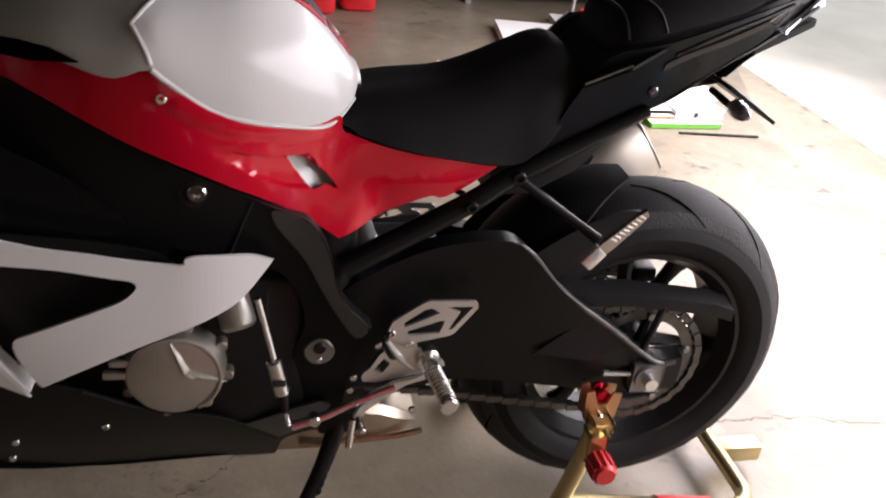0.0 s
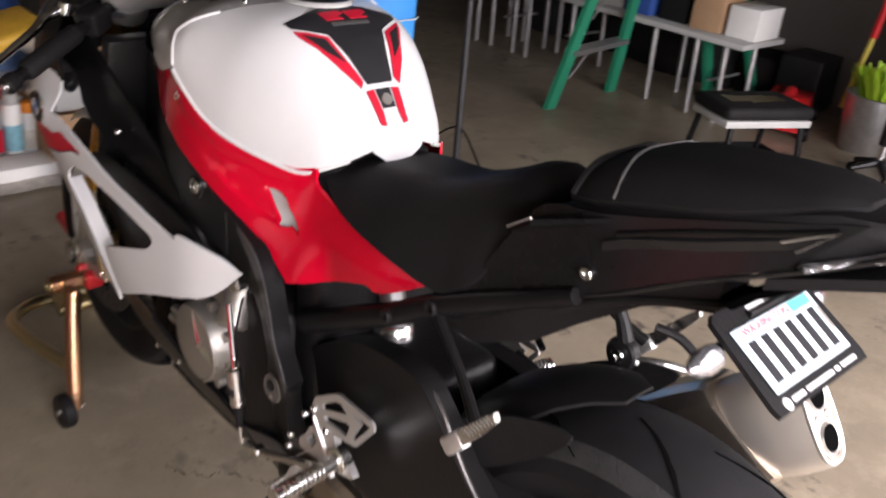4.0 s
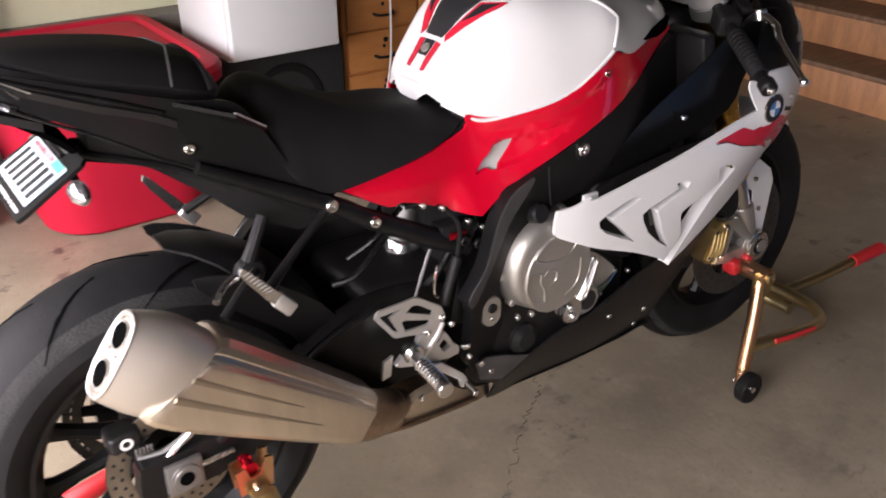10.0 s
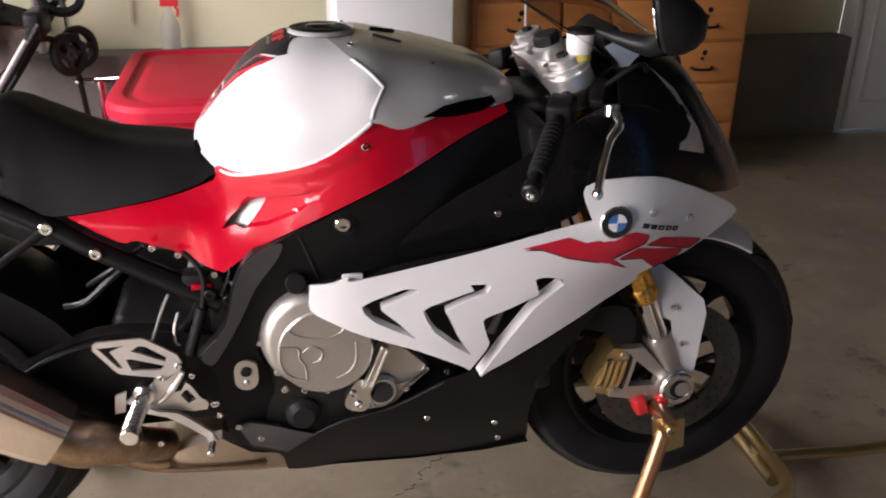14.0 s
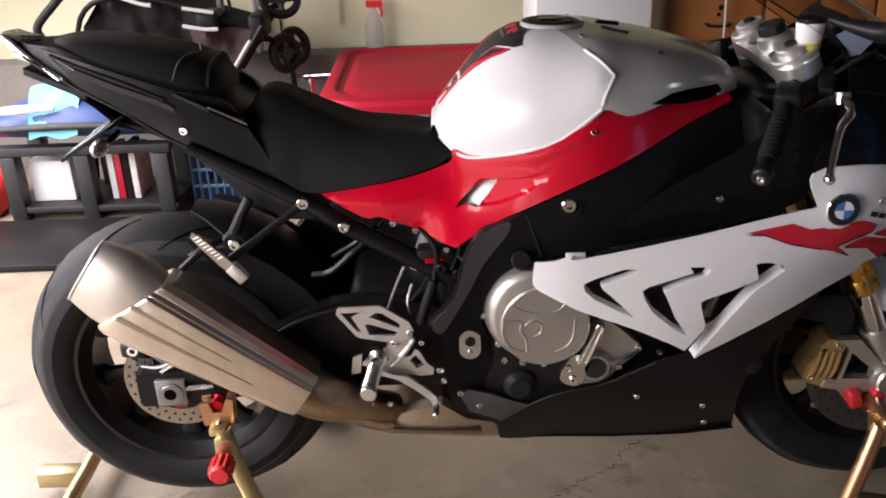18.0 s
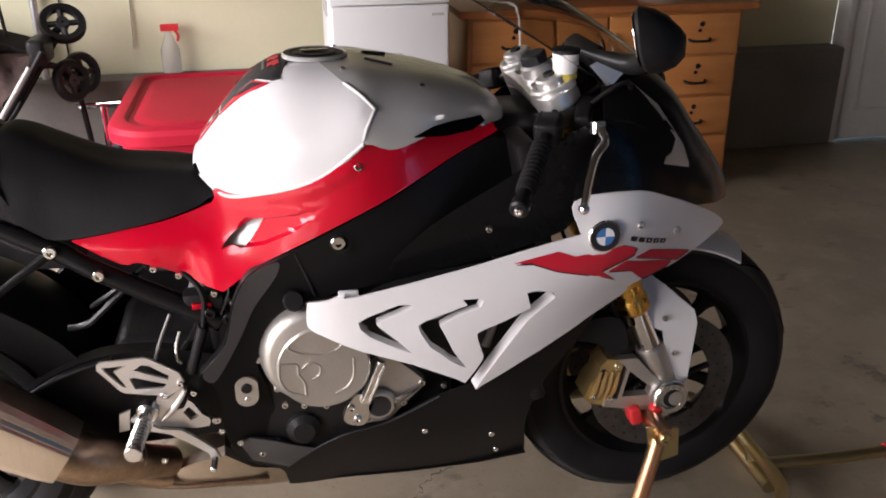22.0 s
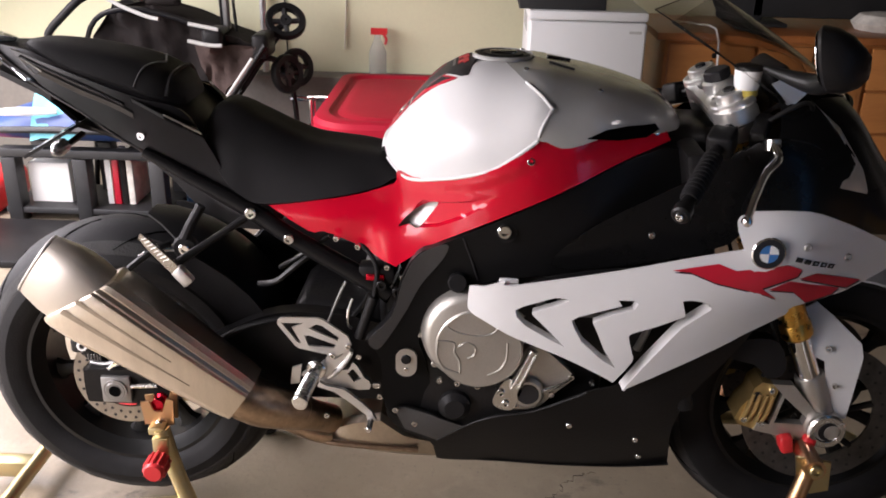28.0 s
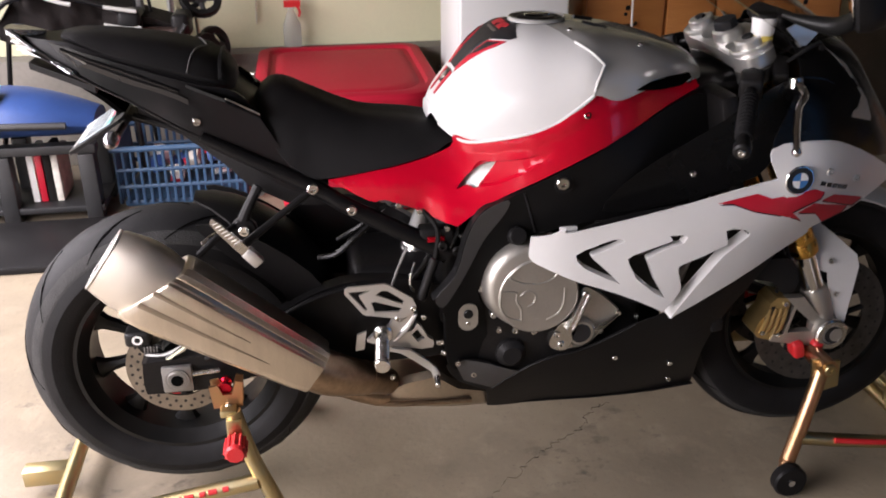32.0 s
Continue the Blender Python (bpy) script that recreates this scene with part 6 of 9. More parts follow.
for s in (1, -1):
    a = fork_pt(s, 0.974)
    d = Vector((0, -0.387, 0.922))
    part("fork_cap_ring", lathe([(0.029, -0.024), (0.040, -0.022), (0.040, -0.006), (0.0375, -0.004), (0.0375, 0.002), (0.040, 0.004), (0.040, 0.016), (0.037, 0.019), (0.029, 0.019)], 32, Matrix.Translation(a) @ d.to_track_quat("Z", "Y").to_matrix().to_4x4()), CLAMPALU, clamp)
    part("fork_cap", cyl(a + d * 0.0, a + d * 0.034, 0.027, 24, 0.003), CLAMPALU, clamp)
    part("fork_adjuster", cyl(a + d * 0.026, a + d * 0.04, 0.011, 6), DARKENG, clamp)
    # clip-on bar, grip, switch pod
    b0, b1 = Vector((s * 0.135, 1.165, 0.955)), Vector((s * 0.361, 1.044, 0.872))
    bd = (b1 - b0).normalized()
    part("clip_on", cyl(a - d * 0.055, a - d * 0.022, 0.040, 24, 0.004), GREYALU, bike, "machined clip-on clamp")
    for k in range(3):
        part("clip_on_slot", moved(rbox((-0.014, -0.0015, -0.006), (0.014, 0.0015, 0.006), 0.0012, 1), Matrix.Translation(a - d * 0.038 + Vector((s * 0.030, -0.026 + 0.026 * k, -0.002 + 0.004 * (k - 1)))) @ Matrix.Rotation(radians(90 - 50 * (k - 1)), 4, "Z")), INK, bike)
    bar = part("handlebar", tube([b0, b1], 0.011, 14), SATIN, bike, "black clip-on handlebar")
    part("grip", tube([b0 + bd * 0.115, b0 + bd * 0.12, b0 + bd * 0.245, b0 + bd * 0.25], [0.0135, 0.0165, 0.0165, 0.0135], 16, 1, False), VINYL, bar, "black rubber grip")
    for k in range(10):
        c = b0 + bd * (0.128 + 0.0115 * k)
        part("grip_ring", lathe([(0.016, -0.0018), (0.0176, 0), (0.016, 0.0018)], 16, Matrix.Translation(c) @ bd.to_track_quat("Z", "Y").to_matrix().to_4x4()), VINYL, bar)
    part("bar_weight", tube([b1, b1 + bd * 0.004, b1 + bd * 0.022, b1 + bd * 0.025], [0.012, 0.0155, 0.0155, 0.012], 16, 1, False), DARKENG, bar)
    part("bar_screw", bolt(b1 + bd * 0.025, bd, 0.007), ALU, bar)
    part("switch_pod", moved(rbox((-0.022, -0.022, -0.025), (0.022, 0.022, 0.025), 0.008, 3), Matrix.Translation(b0 + bd * 0.07) @ bd.to_track_quat("Z", "Y").to_matrix().to_4x4()), PLASTIC, bar, "black switch pod")
    part("pod_button", moved(rbox((-0.008, -0.028, -0.008), (0.008, -0.02, 0.008), 0.002), Matrix.Translation(b0 + bd * 0.075 + Vector((0, 0, 0.035))) @ bd.to_track_quat("Z", "Y").to_matrix().to_4x4()), ANORED if s > 0 else CASTALU, bar)
    part("master_cylinder", moved(rbox((-0.035, -0.014, -0.014), (0.035, 0.014, 0.014), 0.006, 3), pose(s * 0.165, 1.205, 0.95, 0, s * 20, s * -25)), DARKENG, bike, "black lever master cylinder")
    part("lever_pivot", cyl((s * 0.21, 1.215, 0.925), (s * 0.205, 1.215, 0.945), 0.014, 18), ALU, bike)
    part("hand_lever", tube([(s * 0.205, 1.215, 0.937), (s * 0.245, 1.215, 0.922), (s * 0.275, 1.190, 0.907), (s * 0.33, 1.160, 0.882), (s * 0.372, 1.140, 0.861)], [0.010, 0.009, 0.008, 0.007, 0.006], 12), CHROME, bike, "polished hand lever with ball end")
    part("lever_ball", lathe([(1e-5, -0.009), (0.005, -0.0075), (0.0088, -0.002), (0.0088, 0.002), (0.005, 0.0075), (1e-5, 0.009)], 16, Matrix.Translation((s * 0.377, 1.138, 0.858)), closed=False), CHROME, bike)
part("stem_nut", cyl((0, 1.172, 0.980), (0, 1.164, 1.004), 0.030, 28, 0.004), CLAMPALU, clamp)
part("stem_cap", cyl((0, 1.1643, 1.003), (0, 1.157, 1.022), 0.025, 8, 0.003), INK, clamp, "black steering stem cap")
res = part("brake_reservoir", lathe([(1e-5, 0), (0.019, 0), (0.0215, 0.005), (0.0235, 0.034), (1e-5, 0.034)], 28, Matrix.Translation((0.115, 1.184, 1.010)), closed=False), WHITEP, bike, "white translucent brake fluid reservoir")
part("reservoir_cap", lathe([(1e-5, 0.006), (0.021, 0.006), (0.0245, 0.004), (0.0245, -0.002), (1e-5, -0.002)], 28, Matrix.Translation((0.115, 1.184, 1.046)), closed=False), PLASTIC, res)
part("reservoir_fluid", lathe([(1e-5, 0), (0.019, 0), (0.0205, 0.003), (0.0205, 0.012), (1e-5, 0.012)], 24, Matrix.Translation((0.115, 1.184, 0.998)), closed=False), YELLOW, res)
part("reservoir_hose", tube([(0.115, 1.180, 1.004), (0.135, 1.20, 0.97), (0.15, 1.215, 0.95)], 0.006, 8), PLASTIC, bike)
for k, (x, y) in enumerate(((0.13, 1.25), (0.09, 1.26), (-0.10, 1.25))):
    part("control_cable", tube([(x * 1.2, 1.20, 0.95), (x * 1.3, y + 0.02, 1.0), (x, y + 0.05, 0.96), (x * 0.8, y + 0.03, 0.85)], 0.0042, 8), PLASTIC, bike)
part("instrument", moved(rbox((-0.075, -0.018, -0.045), (0.075, 0.018, 0.045), 0.01, 3), pose(0, 1.275, 1.0, 35)), PLASTIC, bike, "black instrument cluster")
part("instrument_bracket", skin([(1.220, 1.024), (1.258, 0.984), (1.285, 1.014), (1.243, 1.036)], 0.140, 0.004, 1, curved=False), CLAMPALU, bike, "silver fairing bracket")

# upper cowl
cz1 = easy([(1.22, 1.012), (1.28, 1.010), (1.35, 1.000), (1.395, 0.978), (1.445, 0.914), (1.508, 0.833), (1.556, 0.765)])
cz0 = easy([(1.22, 0.83), (1.28, 0.80), (1.35, 0.785), (1.42, 0.772), (1.48, 0.758), (1.53, 0.748), (1.556, 0.745)])
cw = easy([(1.22, 0.236), (1.28, 0.242), (1.35, 0.222), (1.42, 0.185), (1.48, 0.145), (1.53, 0.09), (1.556, 0.03)])
rings = []
for k in range(25):
    y = 1.25 + 0.306 * k / 24
    w, z0, z1 = cw(y), cz0(y), cz1(y)
    up = []
    for j in range(21):
        a = radians(180 - 180 * j / 20)
        c = math.cos(a)
        up.append((w * math.copysign(abs(c) ** 0.75, c), y - 0.05 * (1 - abs(c)) * 0, z0 + (z1 - z0) * math.sin(a) ** 0.9))
    rings.append(up)
inner = [[(x * 0.975, y, z0 + (z - z0) * 0.975) for (x, y, z), z0 in zip(r, [cz0(r[0][1])] * len(r))] for r in rings]
cowl = part("upper_cowl", loft([a + b[::-1] for a, b in zip(rings, inner)]), GLOSS, bike, "gloss black upper cowl")


def cowl_x(y, z):
    z0, z1, w = cz0(y), cz1(y), cw(y)
    q = min(0.999, max(0.0, (z - z0) / max(1e-4, z1 - z0))) ** (1 / 0.9)
    return w * (1 - q * q) ** 0.375


for s in (1, -1):
    part("cowl_side", skin([(1.17, 0.82), (1.24, 0.83), (1.34, 0.80), (1.40, 0.83), (1.36, 0.92), (1.29, 1.0), (1.25, 1.02), (1.23, 0.95), (1.19, 0.88)], lambda y, z: max(0.10, cowl_x(max(1.25, y), z)) + 0.003, 0.004, s), GLOSS, cowl, "gloss black cowl flank")
    part("headlight", skin([(1.335, 0.83), (1.40, 0.85), (1.47, 0.85), (1.50, 0.82), (1.46, 0.795), (1.38, 0.80)], lambda y, z: cowl_x(y, z) + 0.0015, 0.004, s), GLOSS, cowl, "dark glossy headlight lens")
    hl = [(1.286, 1.012), (1.338, 0.958), (1.380, 0.893), (1.393, 0.858), (1.392, 0.851), (1.335, 0.868), (1.340, 0.878), (1.352, 0.882), (1.366, 0.902), (1.331, 0.955), (1.282, 1.009)]
    part("position_light", skin(hl, lambda y, z: cowl_x(y, z) + 0.006, 0.004, s, step=0.02, curved=False), CLAMPALU, cowl, "pale curved position light strip")
s = 1
mp = Vector((0.320, 1.238, 1.100))
part("mirror_stem", tube([(0.150, 1.200, 1.054), (0.185, 1.232, 1.046), (0.235, 1.258, 1.045), (0.275, 1.262, 1.060), (0.310, 1.255, 1.082)], [0.005, 0.012, 0.017, 0.016, 0.012], 14), BLACKRIM, bike, "black mirror stem")
mir = []
for t, q in ((-0.006, 0.9), (0.0, 1.0), (0.02, 0.95), (0.04, 0.75), (0.055, 0.42), (0.06, 0.1)):
    mir.append([mp + Matrix.Rotation(radians(-30), 3, "Z") @ Vector((q * 0.062 * math.copysign(abs(math.cos(a)) ** 0.85, math.cos(a)), t - 0.25 * q * 0.046 * math.sin(a), q * 0.050 * math.copysign(abs(math.sin(a)) ** 0.9, math.sin(a)) + 0.012 * math.cos(a))) for a in [2 * math.pi * j / 28 for j in range(28)]])
mi = part("mirror_shell", loft(mir), PLASTIC, bike, "black oval rear-view mirror shell")
part("mirror_glass", loft([[p + (p - mp) * -0.08 + Vector((0, -0.004, 0)) for p in mir[0]], [p + (p - mp) * -0.10 + Vector((0, -0.0055, 0)) for p in mir[0]]]), MIRROR, mi, "mirror glass")
ws = []
for k in range(15):
    u = k / 14
    y, z, w = 1.405 - 0.27 * u, 0.978 + 0.185 * u**0.85, 0.150 - 0.015 * u - 0.05 * max(0, (u - 0.75) / 0.25) ** 2
    front = [(w * q, y - 0.085 * q * q, z - 0.045 * q * q) for q in [j / 8 - 1 for j in range(17)]]
    ws.append(front + [(x * 0.985, yy - 0.002, zz - 0.0025) for x, yy, zz in reversed(front)])
scr = part("windscreen", loft(ws), SCREEN, bike, "clear tinted windscreen")
scr.visible_shadow = False
part("screen_trim", tube([(0.148 * q, 1.407 - 0.085 * q * q, 0.979 - 0.045 * q * q) for q in [j / 6 - 1 for j in range(13)]], 0.004, 8, 2), PLASTIC, bike)

# ---- paddock stands ----
rs = thing("rear_paddock_stand", "yellow zinc rear paddock stand with red bobbin cups", "stand")
for s in (1, -1):
    part("upright", tube([(s * 0.205, 0.108, 0.315), (s * 0.215, 0.138, 0.20), (s * 0.225, 0.185, 0.075)], 0.0165, 16), ZINC, rs, "yellow zinc upright tube")
    part("long_tube", tube([(s * 0.222, 0.145, 0.150), (s * 0.222, -0.085, 0.112), (s * 0.212, -0.21, 0.085), (s * 0.17, -0.272, 0.068), (s * 0.10, -0.284, 0.062), (0, -0.285, 0.06)], 0.017, 16), ZINC, rs, "yellow zinc lower tube")
    part("cup_block", rbox((s * 0.165, 0.083, 0.305), (s * 0.215, 0.117, 0.322), 0.004), ZINC, rs)
    for q in (0.165, 0.19):
        part("cup_plate", skin([(0.07, 0.315), (0.065, 0.365), (0.082, 0.368), (0.09, 0.345), (0.108, 0.345), (0.118, 0.375), (0.132, 0.372), (0.128, 0.315)], q, 0.005, s, curved=False), COPPER, rs, "forked cup plate")
    part("cup_bolt", bolt((s * 0.192, 0.10, 0.318), (s, 0, 0), 0.008), CHROME, rs)
    kb = part("clamp_knob", lathe([(1e-5, 0.05), (0.017, 0.05), (0.021, 0.044), (0.021, 0.006), (0.017, 0.0), (1e-5, 0)], 14, Matrix.Translation((s * 0.235, 0.112, 0.265)) @ Matrix.Rotation(radians(90 * s), 4, "Y"), closed=False), KNOBRED, rs, "red ribbed clamp knob")
    for k in range(12):
        a = 2 * math.pi * k / 12
        part("knob_rib", cyl((s * 0.24, 0.112 + 0.021 * math.cos(a), 0.265 + 0.021 * math.sin(a)), (s * 0.278, 0.112 + 0.021 * math.cos(a), 0.265 + 0.021 * math.sin(a)), 0.003, 8), KNOBRED, kb)
    part("knob_bracket", rbox((s * 0.200, 0.094, 0.252), (s * 0.228, 0.126, 0.306), 0.004), ZINC, rs)
    part("stand_wheel", lathe([(0.008, -0.015), (0.039, -0.015), (0.043, -0.009), (0.043, 0.009), (0.039, 0.015), (0.008, 0.015)], 32, Matrix.Translation((s * 0.258, 0.195, 0.0435)) @ Matrix.Rotation(radians(90), 4, "Y")), PLASTIC, rs, "black stand wheel")
    part("wheel_axle", tube([(s * 0.215, 0.195, 0.0435), (s * 0.276, 0.195, 0.0435)], 0.009, 12), ZINC, rs)
    part("wheel_lug", tube([(s * 0.225, 0.185, 0.085), (s * 0.225, 0.195, 0.0435)], 0.014, 12), ZINC, rs)
    [part("decal_mark", tube([(0.2345, 0.085 - 0.024 * k, 0.148 - 0.0039 * k), (0.2345, 0.085 - 0.024 * k - (0.012 + 0.006 * (k % 2)), 0.148 - 0.0039 * k - 0.0025)], 0.0062, 8), KNOBRED, rs, "worn red lettering mark") for k in range(8)] if s > 0 else part("handle_sleeve", tube([(-0.222, -0.045, 0.118), (-0.222, -0.04, 0.118), (-0.217, -0.16, 0.097), (-0.217, -0.165, 0.096)], [0.018, 0.0215, 0.0215, 0.018], 16, 1, False), KNOBRED, rs, "red rubber sleeve")
part("handle_foot", rbox((-0.033, -0.395, 0.028), (0.007, -0.295, 0.068), 0.003), ZINC, rs, "square steel end")
for s in (1, -1):
    part("resting_foot", tube([(s * 0.16, -0.275, 0.066), (s * 0.165, -0.275, 0.002)], 0.010, 10), ZINC, rs)
for s in (1, -1):
    part("bobbin", lathe([(1e-5, 0), (0.013, 0), (0.013, 0.006), (0.0085, 0.009), (0.0085, 0.018), (0.013, 0.021), (0.013, 0.03), (1e-5, 0.03)], 20, Matrix.Translation((s * 0.152, 0.095, 0.354)) @ Matrix.Rotation(radians(90 * s), 4, "Y"), closed=False), ANORED, bike, "red anodised swingarm bobbin")

fs = thing("front_paddock_stand", "copper and yellow zinc front paddock stand with red grips", "stand")
for s in (1, -1):
    e, g = (0.0, 0.0) if s > 0 else (0.014, 0.034)
    part("upright", tube([(s * (0.20 - e), 1.392 - g, 0.285), (s * (0.222 - e), 1.36 - g, 0.19), (s * (0.245 - e), 1.318 - g, 0.065)], 0.0165, 16), COPPER, fs, "copper-toned upright tube")
    part("head_sleeve", tube([(s * 0.145, 1.395, 0.292), (s * 0.222, 1.395, 0.292)], 0.021, 16), COPPER, fs)
    part("head_plate", skin([(1.36, 0.31), (1.43, 0.30), (1.435, 0.235), (1.40, 0.225), (1.37, 0.255)], 0.205, 0.006, s, curved=False), ZINC, fs)
    for q in (-0.032, 0.010):
        part("lift_pad", moved(rbox((-0.020, -0.013, -0.020), (0.020, 0.013, 0.020), 0.007, 3), pose(s * 0.137, 1.392 + q, 0.302, 14 if q < 0 else -14)), KNOBRED, fs, "red lifting pad")
    part("clamp_bolt", bolt((s * 0.222, 1.395, 0.292), (s, 0, 0), 0.014, 0.008), ZINC, fs)
    part("stand_wheel", lathe([(0.008, -0.014), (0.035, -0.014), (0.039, -0.009), (0.039, 0.009), (0.035, 0.014), (0.008, 0.014)], 32, Matrix.Translation((s * (0.27 - e), 1.314 - g, 0.0395)) @ Matrix.Rotation(radians(90), 4, "Y")), PLASTIC, fs, "black stand wheel")
    part("wheel_axle", tube([(s * (0.23 - e), 1.314 - g, 0.04), (s * (0.287 - e), 1.314 - g, 0.04)], 0.008, 12), CHROME, fs)
    part("wheel_lug", tube([(s * (0.246 - e), 1.318 - g, 0.08), (s * (0.246 - e), 1.314 - g, 0.04)], 0.014, 12), COPPER, fs)
    part("side_tube", tube([(s * (0.234 - e), 1.342 - g, 0.125), (s * 0.245, 1.50, 0.105), (s * 0.235, 1.64, 0.082), (s * 0.17, 1.715, 0.066), (s * 0.09, 1.735, 0.061), (0, 1.737, 0.06)], 0.0155, 16), ZINC, fs, "yellow zinc side tube")
part("decal", tube([(0.2540, 1.42, 0.122), (0.2580, 1.50, 0.111), (0.2540, 1.58, 0.099)], 0.0065, 10), KNOBRED, fs, "worn red lettering band")
part("handle_tube", tube([(0.06, 1.737, 0.062), (0.075, 1.88, 0.066), (0.085, 2.02, 0.075)], 0.0145, 14), ZINC, fs)
part("handle_grip", tube([(0.085, 2.02, 0.075), (0.085, 2.022, 0.075), (0.095, 2.15, 0.085), (0.095, 2.153, 0.085)], [0.015, 0.0185, 0.0185, 0.015], 16, 1, False), KNOBRED, fs, "red rubber handle grip")
part("front_foot", tube([(-0.09, 1.737, 0.018), (0.09, 1.737, 0.018)], 0.018, 14), ZINC, fs)
part("front_leg", tube([(0, 1.737, 0.058), (0, 1.737, 0.02)], 0.015, 12), ZINC, fs)
# ---- garage: materials ----
def floor_mat():
    m = bpy.data.materials.new("concrete_floor")
    m.use_nodes = True
    n, l = m.node_tree.nodes, m.node_tree.links
    p = n["Principled BSDF"]
    tc = n.new("ShaderNodeTexCoord")

    def noise_tex(scale, detail=5, rough=0.6, stretch=None):
        t = n.new("ShaderNodeTexNoise")
        t.inputs["Scale"].default_value, t.inputs["Detail"].default_value, t.inputs["Roughness"].default_value = scale, detail, rough
        src = tc.outputs["Object"]
        if stretch:
            mp = n.new("ShaderNodeMapping")
            mp.inputs["Scale"].default_value = stretch
            l.new(src, mp.inputs[0])
            src = mp.outputs[0]
        l.new(src, t.inputs["Vector"])
        return t.outputs[0]

    def ramp(src, a, b):
        r = n.new("ShaderNodeMapRange")
        r.inputs["From Min"].default_value, r.inputs["From Max"].default_value = a, b
        l.new(src, r.inputs[0])
        return r.outputs[0]

    def mixc(fac, a, b):
        x = n.new("ShaderNodeMix")
        x.data_type = "RGBA"
        if isinstance(a, tuple):
            x.inputs["A"].default_value = (*a, 1)
        else:
            l.new(a, x.inputs["A"])
        x.inputs["B"].default_value = (*b, 1)
        l.new(fac, x.inputs["Factor"])
        return x.outputs["Result"]

    c = mixc(ramp(noise_tex(1.3), 0.35, 0.65), (0.272, 0.226, 0.160), (0.180, 0.150, 0.110))
    c = mixc(ramp(noise_tex(7, 6, 0.7), 0.5, 0.75), c, (0.30, 0.252, 0.184))
    c = mixc(ramp(noise_tex(3.1, 7, 0.72, (1.0, 0.8, 1)), 0.52, 0.70), c, (0.168, 0.140, 0.100))
    spots = n.new("ShaderNodeMath")
    spots.operation = "MULTIPLY"
    l.new(ramp(noise_tex(14, 5, 0.65, (1, 0.7, 1)), 0.55, 0.66), spots.inputs[0])
    l.new(ramp(noise_tex(1.7, 2, 0.5), 0.50, 0.60), spots.inputs[1])
    c = mixc(spots.outputs[0], c, (0.075, 0.062, 0.052))
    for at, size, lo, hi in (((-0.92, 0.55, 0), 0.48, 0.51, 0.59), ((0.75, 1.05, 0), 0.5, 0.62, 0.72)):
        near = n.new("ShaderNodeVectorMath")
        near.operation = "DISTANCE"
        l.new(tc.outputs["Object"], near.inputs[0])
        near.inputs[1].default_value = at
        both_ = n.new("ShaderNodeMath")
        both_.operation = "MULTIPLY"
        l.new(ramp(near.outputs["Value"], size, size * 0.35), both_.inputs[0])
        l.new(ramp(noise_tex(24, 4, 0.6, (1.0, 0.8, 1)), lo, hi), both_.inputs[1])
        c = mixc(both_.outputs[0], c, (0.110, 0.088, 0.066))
    c = mixc(ramp(noise_tex(90, 3), 0.60, 0.80), c, (0.140, 0.118, 0.092))
    l.new(c, p.inputs["Base Color"])
    r = n.new("ShaderNodeMapRange")
    r.inputs["To Min"].default_value, r.inputs["To Max"].default_value = 0.28, 0.55
    l.new(noise_tex(5), r.inputs[0])
    l.new(r.outputs[0], p.inputs["Roughness"])
    b = n.new("ShaderNodeBump")
    b.inputs["Strength"].default_value, b.inputs["Distance"].default_value = 0.25, 0.004
    l.new(noise_tex(60, 6), b.inputs["Height"])
    l.new(b.outputs[0], p.inputs["Normal"])
    return m


FLOOR = floor_mat()
CRACKM = mat("dirt_filled_crack", (0.06, 0.048, 0.038), 0.95, vary=0.3, spec=0.1)
DRIVE = mat("driveway_concrete", (0.56, 0.53, 0.48), 0.8, vary=0.15, scale=2, bump=0.3, fine=80)
BROWNF = mat("brown_fabric", (0.052, 0.036, 0.032), 0.9, vary=0.35, scale=14, bump=0.4, fine=90, spec=0.12)
CREAM = mat("cream_wall_paint", (0.66, 0.645, 0.44), 0.7, vary=0.05, scale=1.5, bump=0.08, fine=70)
STEM = mat("grey_concrete_stem", (0.20, 0.185, 0.16), 0.85, vary=0.2, scale=4, bump=0.4, fine=50)
# wall and ceiling boards are coloured dark to hold back bounced light
DIMWALL = mat("bounce_dark_board", (0.085, 0.075, 0.066), 0.85, vary=0.15, scale=2, bump=0.1, fine=40)
CEIL = mat("bounce_dark_ceiling", (0.085, 0.075, 0.066), 0.85, vary=0.08, scale=1.5)
PINE = mat("varnished_pine", (0.50, 0.215, 0.065), 0.38, vary=0.2, scale=3, bump=0.06, fine=25, stretch=(1, 1, 7), second=(0.40, 0.155, 0.045))
PINEH = mat("pine_top", (0.34, 0.12, 0.035), 0.35, vary=0.2, scale=3, fine=25, stretch=(1, 7, 1))
STEPW = mat("step_wood", (0.46, 0.22, 0.10), 0.55, vary=0.25, scale=4, bump=0.1, fine=30, stretch=(6, 1, 1))
TREADW = mat("worn_tread", (0.20, 0.11, 0.06), 0.6, vary=0.35, scale=6, bump=0.15, fine=30, stretch=(6, 1, 1))
WTRIM = mat("white_trim_paint", (0.72, 0.71, 0.68), 0.5, vary=0.06, scale=5)
FRIDGE = mat("fridge_enamel", (0.72, 0.73, 0.73), 0.35, vary=0.03, bump=0.04, fine=300)
BLACKB = mat("black_carpet_box", (0.018, 0.018, 0.019), 0.8, vary=0.3, bump=0.2, fine=200)
